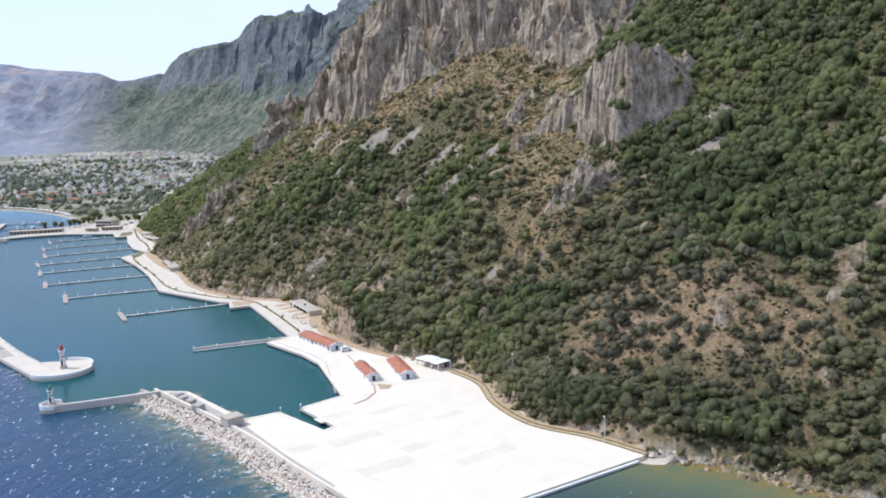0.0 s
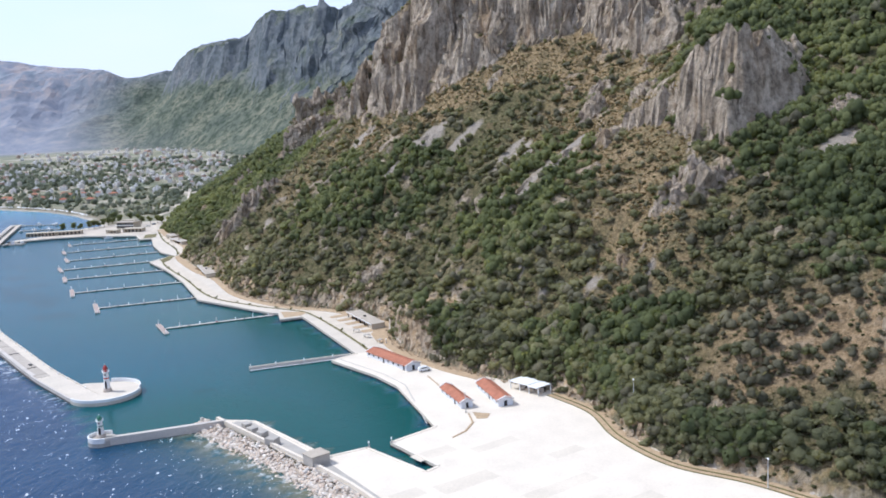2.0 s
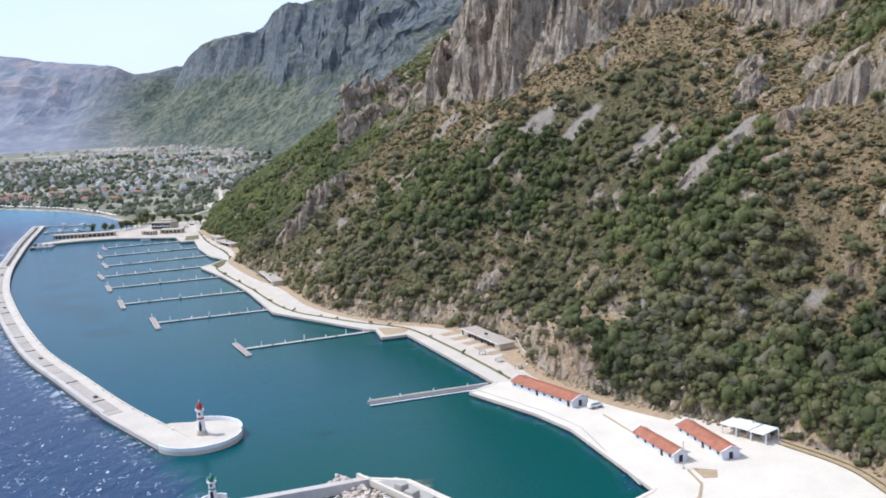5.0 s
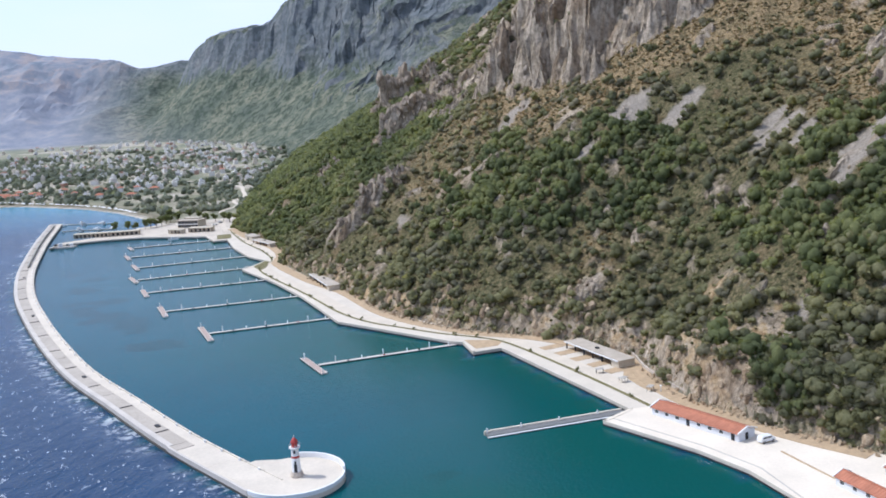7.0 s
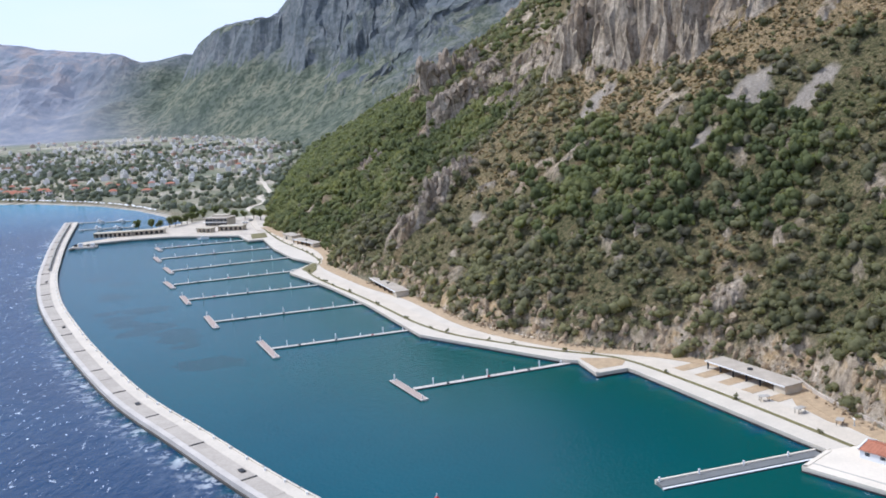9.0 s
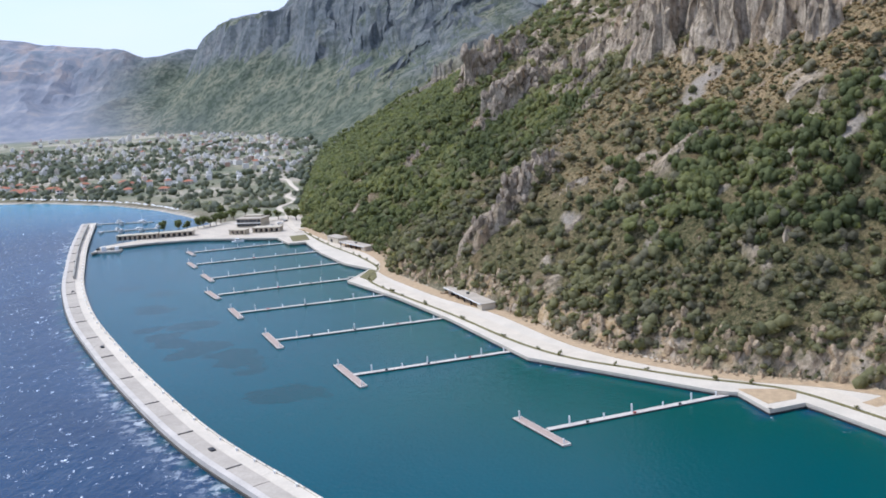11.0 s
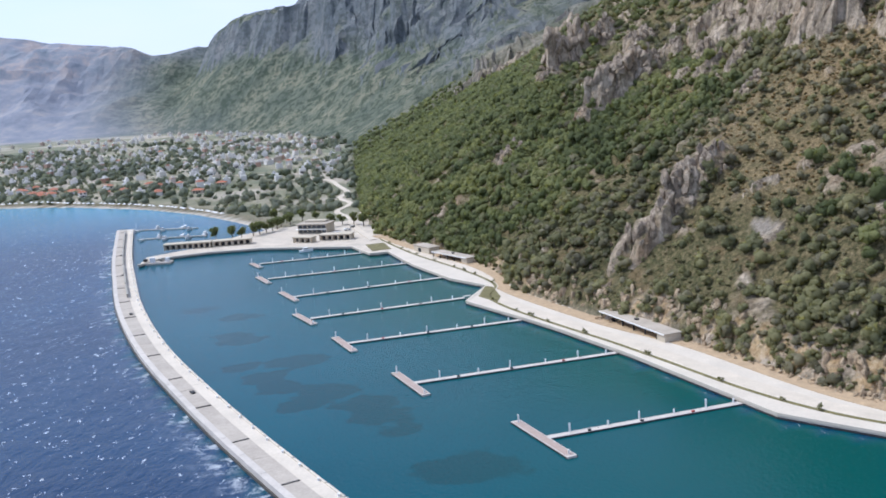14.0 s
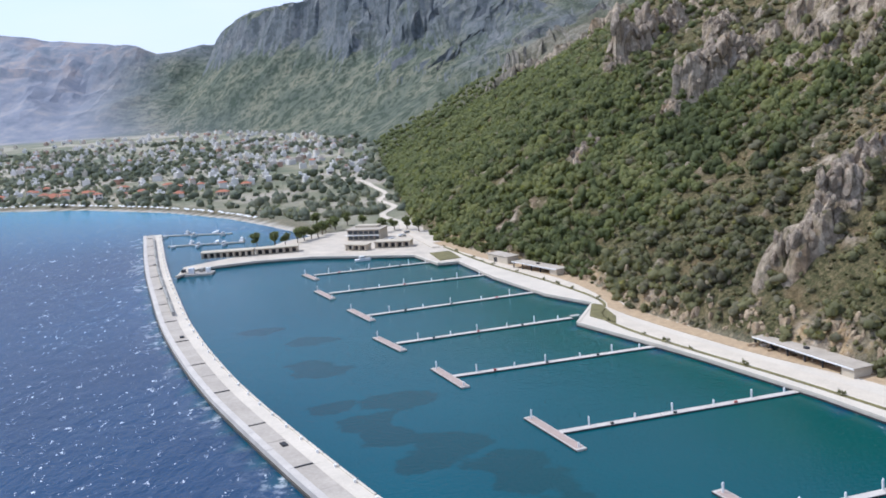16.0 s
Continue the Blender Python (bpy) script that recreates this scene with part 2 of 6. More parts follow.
def water_material():
    m = Mat("sea_water", (0.01, 0.05, 0.09), 0.12, spec=0.3)
    m.l.new(m.math("ADD", 0.06, m.math("MULTIPLY", m.attr("open"), 0.12)), m.p.inputs["Specular IOR Level"])
    deep = m.ramp(m.noise(0.012, 4), (0.35, (0.003, 0.024, 0.070)), (0.65, (0.005, 0.036, 0.094)))
    basin = m.ramp(m.noise(0.01, 4), (0.35, (0.001, 0.054, 0.092)), (0.65, (0.001, 0.072, 0.116)))
    basin = m.mix(m.math("MULTIPLY", m.step(m.math("ADD", m.attr("meadow"), m.math("MULTIPLY", m.math("SUBTRACT", m.noise(0.11, 5, 0.65), 0.5), 0.9)), 0.38, 0.50), 0.8), basin, (0.003, 0.026, 0.044))
    c = m.mix(m.attr("basin"), deep, basin)
    c = m.mix(m.attr("teal"), c, (0.003, 0.066, 0.061))
    c = m.mix(m.attr("shallow"), c, (0.115, 0.145, 0.085))
    c = m.mix(m.math("MULTIPLY", m.attr("fringe"), m.step(m.noise(0.2, 5, 0.65), 0.35, 0.55)), c, (0.20, 0.15, 0.055))
    c = m.mix(m.attr("bay"), c, (0.052, 0.235, 0.355))
    foam_n = m.noise(0.62, 6, 0.78, (1.0, 0.5, 1.0))
    foam = m.math("MULTIPLY", m.step(foam_n, 0.615, 0.66), m.attr("open"))
    foam = m.math("MAXIMUM", foam, m.math("MULTIPLY", m.step(m.noise(0.35, 6, 0.7), 0.47, 0.62), m.attr("surf")))
    c = m.mix(foam, c, (0.75, 0.78, 0.8))
    m.color(c)
    m.l.new(m.math("ADD", m.math("MULTIPLY", foam, 0.5), m.math("ADD", 0.10, m.math("MULTIPLY", m.attr("open"), 0.12))), m.p.inputs["Roughness"])
    w = m.math("ADD", m.math("MULTIPLY", m.noise(0.22, 5, 0.65, (1.0, 0.45, 1.0)), m.math("ADD", 0.06, m.attr("open"))), m.math("MULTIPLY", m.noise(1.1, 3, 0.6), 0.12))
    m.bump(w, 0.75, 1.0)
    return m.m


WATER = water_material()


# ---- mesh helpers ----
def mesh_from(name, verts, faces, mat=None, smooth=False):
    me = bpy.data.meshes.new(name)
    me.from_pydata([tuple(v) for v in verts], [], [tuple(f) for f in faces])
    if mat:
        me.materials.append(mat)
    if smooth:
        me.polygons.foreach_set("use_smooth", [True] * len(me.polygons))
    me.update()
    return me


def big_mesh(name, verts, faces, mat, smooth=False):
    """A mesh from numpy arrays of triangles or quads."""
    me = bpy.data.meshes.new(name)
    nv, (nf, k) = len(verts), faces.shape
    me.vertices.add(nv)
    me.vertices.foreach_set("co", np.asarray(verts, np.float32).ravel())
    me.loops.add(nf * k)
    me.loops.foreach_set("vertex_index", faces.astype(np.int32).ravel())
    me.polygons.add(nf)
    me.polygons.foreach_set("loop_start", np.arange(nf, dtype=np.int32) * k)
    me.polygons.foreach_set("use_smooth", np.full(nf, smooth))
    me.update(calc_edges=True)
    me.materials.append(mat)
    return me


def attribute(me, name, values):
    a = me.attributes.new(name, "FLOAT", "POINT")
    a.data.foreach_set("value", np.asarray(values, np.float32).ravel())


def part(name, bm, material, parent, label=""):
    me = bpy.data.meshes.new(name)
    bm.to_mesh(me)
    bm.free()
    me.materials.append(material)
    ob = new(name, me)
    ob.parent = parent
    if label:
        ob["label"] = label
    return ob


def single(name, bm, material, label, category, kind="", group=""):
    me = bpy.data.meshes.new(name)
    bm.to_mesh(me)
    bm.free()
    me.materials.append(material)
    return tagged(new(name, me), label, category, group, kind)


def thing(name, label, category, m=None, group="", kind=""):
    ob = tagged(new(name), label, category, group, kind)
    if m is not None:
        ob.matrix_world = m
    return ob


def box(bm, x0, x1, y0, y1, z0, z1, bevel=0.0):
    r = bmesh.ops.create_cube(bm, size=1.0, matrix=Matrix.LocRotScale(((x0 + x1) / 2, (y0 + y1) / 2, (z0 + z1) / 2), None, (x1 - x0, y1 - y0, z1 - z0)))
    if bevel:
        ed = list({e for v in r["verts"] for e in v.link_edges})
        bmesh.ops.bevel(bm, geom=ed, offset=bevel, segments=1, affect="EDGES")
    return bm


def boxes(*rows, bevel=0.0):
    bm = bmesh.new()
    for r in rows:
        box(bm, *r, bevel=bevel)
    return bm


def cone(bm, r0, r1, z0, z1, x=0.0, y=0.0, seg=16):
    bmesh.ops.create_cone(bm, cap_ends=True, segments=seg, radius1=r0, radius2=r1, depth=z1 - z0, matrix=Matrix.Translation((x, y, (z0 + z1) / 2)))
    return bm


def prism(poly, z0, z1, bm=None):
    """A solid over a plan polygon, with a slightly worn top edge."""
    bm = bm or bmesh.new()
    area = sum(a[0] * b[1] - a[1] * b[0] for a, b in zip(poly, poly[1:] + poly[:1]))
    if area < 0:
        poly = poly[::-1]
    top = [bm.verts.new((x, y, z1)) for x, y in poly]
    bot = [bm.verts.new((x, y, z0)) for x, y in poly]
    n = len(poly)
    bm.faces.new(top)
    bm.faces.new(bot[::-1])
    for k in range(n):
        bm.faces.new((top[k], bot[k], bot[(k + 1) % n], top[(k + 1) % n]))
    return bm


def spline(pts, step):
    """Points at even steps along a smooth curve through plan points."""
    p = [Vector((x, y, 0)) for x, y in pts]
    p = [2 * p[0] - p[1]] + p + [2 * p[-1] - p[-2]]
    fine = []
    for a, b, c, d in zip(p, p[1:], p[2:], p[3:]):
        for k in range(40):
            t = k / 40
            fine.append(0.5 * ((2 * b) + (c - a) * t + (2 * a - 5 * b + 4 * c - d) * t * t + (3 * b - a - 3 * c + d) * t**3))
    fine.append(p[-2])
    out, left = [fine[0]], step
    for a, b in zip(fine, fine[1:]):
        l = (b - a).length
        while l >= left and l > 1e-9:
            a = a.lerp(b, left / l)
            out.append(a.copy())
            l = (b - a).length
            left = step
        left -= l
    if (out[-1] - fine[-1]).length > step * 0.3:
        out.append(fine[-1])
    return [(v.x, v.y) for v in out]


def offset_line(pts, d):
    """The line d metres to the right of a plan line."""
    out = []
    for k, (x, y) in enumerate(pts):
        a, b = pts[max(k - 1, 0)], pts[min(k + 1, len(pts) - 1)]
        dx, dy = b[0] - a[0], b[1] - a[1]
        l = math.hypot(dx, dy) or 1
        out.append((x + dy / l * d, y - dx / l * d))
    return out


def strip(pts, d0, d1, z0, z1, bm=None):
    """A kerb-like solid that follows a plan line between two offsets."""
    bm = bm or bmesh.new()
    a, b = offset_line(pts, d0), offset_line(pts, d1)
    rows = [[bm.verts.new((*p, z)) for p, z in ((a[k], z0), (a[k], z1), (b[k], z1), (b[k], z0))] for k in range(len(pts))]
    for r, q in zip(rows, rows[1:]):
        for i in range(4):
            j = (i + 1) % 4
            bm.faces.new((r[i], r[j], q[j], q[i]))
    bm.faces.new(rows[0][::-1])
    bm.faces.new(rows[-1])
    bmesh.ops.recalc_face_normals(bm, faces=bm.faces)
    return bm


# ---- the lie of the land ----
TOE = [(420, -200), (260, 60), (140, 160), (80, 217), (65, 234), (53, 240), (46, 246), (35, 260), (20, 273), (11, 293), (7, 315), (-3, 333), (-23, 353), (-36, 368), (-52, 394),
       (-58, 418), (-59, 439), (-82, 465), (-108, 481), (-135, 513), (-156, 560), (-175, 592), (-197, 641), (-198, 662), (-207, 692), (-230, 739)]
TOE += [(-248, 781), (-258, 835), (-266, 903), (-275, 1026), (-290, 1200), (-305, 1400), (-340, 1600), (-440, 1800), (-560, 1950), (-690, 2060), (-800, 2300), (-850, 2700), (-900, 4200)]
SHORE = [(-2600, 1000), (-1200, 1080), (-800, 1080), (-546, 1045), (-478, 1017), (-410, 968), (-366, 921), (-338, 881), (-320, 852), (-300, 815), (-262, 790), (-225, 760)]
TOE_FIRST = -(math.hypot(160, 260) + math.hypot(120, 100))


def along(line, x, y, first=0.0):
    """Station and signed distance (to the right) of points from a plan line; where two stretches are as near, the station is shared."""
    p = np.array(line, float)
    x, y = np.asarray(x, float), np.asarray(y, float)
    best, side = np.full(x.shape, 1e9), np.ones(x.shape)
    dist, stat, s0 = [], [], first
    for a, b in zip(p, p[1:]):
        v = b - a
        l = np.hypot(*v)
        u = (((x - a[0]) * v[0] + (y - a[1]) * v[1]) / l**2).clip(0, 1)
        dx, dy = x - a[0] - u * v[0], y - a[1] - u * v[1]
        d = np.hypot(dx, dy)
        near = d < best
        best = np.where(near, d, best)
        side = np.where(near, np.where(v[0] * dy - v[1] * dx > 0, -1.0, 1.0), side)
        dist.append(d)
        stat.append(s0 + u * l)
        s0 += l
    tot, st = 0.0, 0.0
    for d, s in zip(dist, stat):
        w = np.exp(-(d - best) / (0.20 * best + 4.0))
        tot, st = tot + w, st + w * s
    return st / tot, best * side


def smooth(a, b, v):
    t = ((v - a) / (b - a)).clip(0, 1)
    return t * t * (3 - 2 * t)


LAT = np.random.RandomState(5).rand(8, 256, 256)


def vnoise(x, y, scale, k=0):
    """Smooth value noise, 0 to 1."""
    g = LAT[k % 8]
    u, v = x / scale + 37.3 * k, y / scale + 11.7 * k
    i, j = np.floor(u).astype(int), np.floor(v).astype(int)
    fu, fv = u - i, v - j
    fu, fv = fu * fu * (3 - 2 * fu), fv * fv * (3 - 2 * fv)
    i0, i1, j0, j1 = i % 256, (i + 1) % 256, j % 256, (j + 1) % 256
    return (g[i0, j0] * (1 - fu) + g[i1, j0] * fu) * (1 - fv) + (g[i0, j1] * (1 - fu) + g[i1, j1] * fu) * fv


def fbm(x, y, scale, octaves=4, k=0, ridged=False):
    tot, amp, norm = 0.0, 1.0, 0.0
    for o in range(octaves):
        n = vnoise(x, y, scale / 2**o, k + o)
        tot = tot + amp * ((1 - np.abs(2 * n - 1)) if ridged else n)
        norm += amp
        amp *= 0.5
    return tot / norm


def cells(x, y, size, k=0):
    """Cellular noise: each patch its own value, 0 to 1, and how far a point lies from its patch's edge."""
    u, v = x / size + 17.1 * k, y / size + 5.3 * k
    i, j = np.floor(u).astype(int), np.floor(v).astype(int)
    f1, f2, val = np.full(x.shape, 9.0), np.full(x.shape, 9.0), np.zeros(x.shape)
    for a in (-1, 0, 1):
        for b in (-1, 0, 1):
            p, q = (i + a) % 256, (j + b) % 256
            r = np.hypot(i + a + LAT[k % 8][p, q] - u, j + b + LAT[(k + 1) % 8][p, q] - v)
            near = r < f1
            f2 = np.where(near, f1, np.minimum(f2, r))
            val = np.where(near, LAT[(k + 2) % 8][p, q], val)
            f1 = np.where(near, r, f1)
    return val, f2 - f1


# by station along the toe: the rock cut, the lower and the upper slope, the cliff band
CUT_S = [-400, 0, 110, 150, 230, 290, 340, 400, 460, 520, 560, 620, 700, 800, 950, 1400, 1700]
CUT = [0, 0, 1.5, 2, 2.5, 4, 5, 4.5, 3, 3, 4, 1.5, 1.5, 1.5, 2, 2, 0]
ST = [-400, 0, 100, 160, 230, 290, 340, 400, 460, 530, 610, 720, 830, 950, 1170, 1400, 1700, 2000, 2300]
SLOPE = [0.7, 0.7, 0.73, 0.75, 0.98, 0.91, 0.99, 0.84, 0.70, 0.74, 0.62, 0.52, 0.58, 0.58, 0.52, 0.50, 0.56, 0.72, 0.75]
UPPER = [0.65, 0.65, 0.64, 0.54, 0.58, 0.63, 0.52, 0.76, 0.75, 0.76, 0.76, 0.52, 0.66, 0.66, 0.50, 0.48, 0.80, 0.80, 0.80]
BAY_S = [278, 300, 336, 367]
CLIFF_S = [0, 290, 322, 340, 352, 364, 379, 390, 400, 411, 425, 471, 531, 590, 640, 690, 740]
CLIFF_D = [180, 172, 158, 140, 138, 143, 150, 140, 130, 123, 119, 113, 107, 112, 122, 134, 140]
CLIFF_H = [0, 0, 6, 30, 38, 40, 44, 48, 50, 52, 54, 52, 42, 22, 12, 5, 0]
# rock ribs: x, y, height, half length up the slope, half width, bearing of the length
CRAGS = [(46, 366, 12, 8, 7, 25), (56, 366, 9, 9, 6, 15), (33, 470, 12, 6, 6, 30), (52, 452, 8, 8, 6, 20), (40, 492, 9, 7, 6, 25), (-150, 614, 13, 15, 7, 25), (-138, 619, 12, 14, 8, 20), (-163, 613, 8, 6, 4, 35),
         (-126, 774, 26, 20, 8, 12), (-140, 772, 12, 14, 7, 12), (-106, 784, 9, 8, 6, 12), (-113, 731, 6, 6, 4, 30), (-183, 786, 10, 9, 6, 30), (-95, 752, 10, 12, 7, 30), (-104, 722, 9, 7, 5, 20), (-90, 782, 10, 9, 6, 20),
         (-141, 880, 30, 17, 9, 22), (-120, 892, 20, 14, 9, 22), (-152, 868, 12, 10, 6, 22), (-108, 840, 14, 10, 7, 25), (-84, 700, 9, 10, 6, 30), (-66, 470, 5, 8, 4, 20), (33, 430, 5, 6, 4, 20), (100, 372, 6, 9, 5, 20), (-108, 662, 6, 8, 4, 30),
         (-64, 632, 10, 8, 6, 25), (-100, 700, 9, 8, 5, 25), (-108, 1118, 22, 22, 11, 25), (-142, 1165, 18, 22, 10, 20), (-120, 1215, 20, 26, 12, 20), (-165, 1270, 20, 28, 12, 20), (-140, 1340, 26, 34, 16, 20), (-70, 1010, 14, 16, 8, 25)]
# scree runs: x, y, radius across, radius down the slope
SCREES = [(-38, 533, 7, 12), (-23, 519, 5, 10), (14, 435, 6.5, 14), (-2, 474, 4, 9), (3, 427, 4, 8), (-81, 604, 5, 11), (93, 353, 4, 9), (-23, 397, 2.6, 4), (-15.5, 380, 2.2, 3.4), (15.3, 357, 3.2, 2.4),
          (-1, 483, 2.5, 7), (3, 463, 2.5, 7), (-60, 522, 2.5, 7), (-71, 531, 2, 5), (-130, 583, 6, 2.5), (-12, 436, 3, 6), (-25, 369, 3, 5), (-1, 366, 2.6, 1.6), (32, 347, 2, 2), (-7, 381, 2, 2), (-126, 681, 3, 2), (-90, 538, 3, 2), (-112, 541, 3, 2)]


def slope_line(x, y):
    """The hillside with its cliff band, before the single crags."""
    s, d = along(TOE, x, y, TOE_FIRST)
    dd = d + (fbm(x, y, 14, 3, 1) - 0.5) * 7 * smooth(1, 10, d)
    cut = np.interp(s, CUT_S, CUT)
    bay = np.interp(s, BAY_S, [0, 1, 1, 0])
    cut, dd = cut + 5 * bay, dd - 9.5 * bay * smooth(6, 18, d)
    z0 = 0.15 + 1.65 * smooth(98, 140, s)
    z = z0 + cut * smooth(1.5, 7, dd) + np.interp(s, ST, SLOPE) * (dd - 3).clip(0, 50) + np.interp(s, ST, UPPER) * np.maximum(0, dd - 53)
    z = z + smooth(0, 60, d) * (fbm(x, y, 70, 3, 3) - 0.5) * 10 + smooth(0, 15, d) * (fbm(x, y, 17, 3, 6) - 0.5) * 5
    # buttresses: each block of rock stands out or back and breaks off at its own height
    (big, gap), (small, _), (chip, _) = cells(x, y, 19, 2), cells(x + 0.5 * z, y - 0.3 * z, 7.5, 4), cells(x - 0.4 * z, y + 0.5 * z, 3.6, 6)
    wave = (fbm(x, y, 45, 3, 5) - 0.5) * 12
    u = d - np.interp(s, CLIFF_S, CLIFF_D) + wave + (big - 0.5) * 13 + (small - 0.5) * 7 + (chip - 0.5) * 3
    band = (0.24 + 0.3 * big) * smooth(-1, 8, u) + 0.26 * smooth(7, 15, u + (small - 0.5) * 8) + (0.50 - 0.3 * big) * smooth(15, 27, u + (small - 0.5) * 8)
    ch = np.interp(s, CLIFF_S, CLIFF_H)
    rough = smooth(0, 3, u) * (ch > 4)
    z = z + ch * band - (1 - smooth(0.0, 0.16, gap)) * 3.5 * rough + (small - 0.5) * 4.5 * rough + (chip - 0.5) * 2.2 * rough
    face = smooth(-1.5, 1, u) * (1 - smooth(24, 32, u)) * smooth(3, 10, ch) * (0.55 + 0.45 * smooth(0.25, 0.5, small))
    return z, s, d, face


def crag_field(x, y, z):
    """Raises z where rock ribs stand out of the slope: sheer below and to the south, merging above."""
    mask = np.zeros(x.shape)
    rough = fbm(x, y, 8, 4, 2)
    pin = fbm(x, y, 5, 3, 6, True)
    block, edge = cells(x, y, 5.5, 1)
    for cx, cy, h, a, b, deg in CRAGS:
        c, s = math.cos(radians(deg)), math.sin(radians(deg))
        u, v = ((x - cx) * c + (y - cy) * s) / a, (-(x - cx) * s + (y - cy) * c) / b
        u, v = u + (rough - 0.5) * 0.9 + (block - 0.5) * 0.3, v + (block - 0.5) * 0.5 + (rough - 0.5) * 0.5
        w = smooth(-1.1, -0.7, u) * smooth(-1.05, -0.5, v) * (1 - smooth(0.3, 1.1, u)) * (1 - smooth(0.1, 1.2, v))
        z = z + 0.5 * h * w * (0.55 + 0.5 * block + 0.25 * pin) - (1 - smooth(0.0, 0.14, edge)) * 0.1 * h * w
        mask = np.maximum(mask, w)
    z = z + 24 * np.exp(-(((x - 70) / 15) ** 2 + ((y - 416) / 17) ** 2))
    # the great fin: a lit flank and a sheer shaded face that meet in an arete
    chip, _ = cells(x + 0.3 * y, y, 7.0, 3)
    col, joint = cells(x * 1.0, y * 1.0, 4.5, 5)
    e1 = (x - 42) * 0.918 + (y - 432) * 0.397 + (chip - 0.5) * 7 + (col - 0.5) * 2.5
    e2 = (y - 380.6) * 0.95 - (x - 65.6) * 0.30 + (chip - 0.5) * 1.4
    e3 = (88 - x) * 0.934 + (y - 371.3) * 0.358 + (col - 0.5) * 3
    run = (x - 43) * 0.397 - (y - 432) * 0.918
    top = np.interp(run, [-6, 0, 10, 28, 42, 53, 62, 70], [70, 76, 83, 96, 106, 112, 108, 92]) + (chip - 0.5) * 8 + (col - 0.5) * 4
    rise = np.minimum(np.minimum(e1 * 2.6 + (col - 0.5) * 5, e2 * 5.0), np.minimum(e3 * 2.0, top - z))
    rise = np.maximum(rise, 0) * smooth(-8, 2, run) * (1 - smooth(52, 70, e1))
    rise = rise - (1 - smooth(0.0, 0.12, joint)) * 1.2 * smooth(1, 5, rise)
    return z + rise, np.maximum(mask, smooth(0.5, 3, rise))


def dryness(x, y, s, d):
    """Bare dry-grass ground: the ramps under the cliffs, the slope below the fin, patches elsewhere."""
    ramp = smooth(-42, -20, d - np.interp(s, CLIFF_S, CLIFF_D) + (fbm(x, y, 22, 3, 7) - 0.5) * 26) * smooth(325, 350, s) * (1 - smooth(540, 600, s))
    spots = sum(k * np.exp(-(((x - a) / p) ** 2 + ((y - b) / q) ** 2)) for a, b, p, q, k in ((33, 405, 20, 40, 0.9), (66, 412, 13, 20, 1.0), (60, 500, 24, 40, 0.8), (35, 470, 26, 40, 0.9), (40, 362, 24, 20, 0.6), (20, 350, 20, 14, 0.45), (-105, 600, 26, 18, 0.6), (-118, 640, 20, 14, 0.5), (-95, 655, 20, 16, 0.4), (-62, 480, 8, 14, 0.8), (-120, 720, 26, 20, 0.4)))
    return (np.maximum(ramp, spots) + (fbm(x, y, 30, 4, 0) - 0.5) * 0.5 * (ramp + spots > 0.1)).clip(0, 1)


def scree_field(x, y):
    tot = np.zeros(x.shape)
    for cx, cy, a, b in SCREES:
        c, s = 0.45, 0.89
        u, v = (-(x - cx) * c + (y - cy) * s) / a, ((x - cx) * s + (y - cy) * c) / b
        r = np.hypot(u, v) + 1.5 * (fbm(x, y, 7, 3, 4) - 0.5)
        tot = np.maximum(tot, 1 - smooth(0.85, 1.1, r))
    return tot


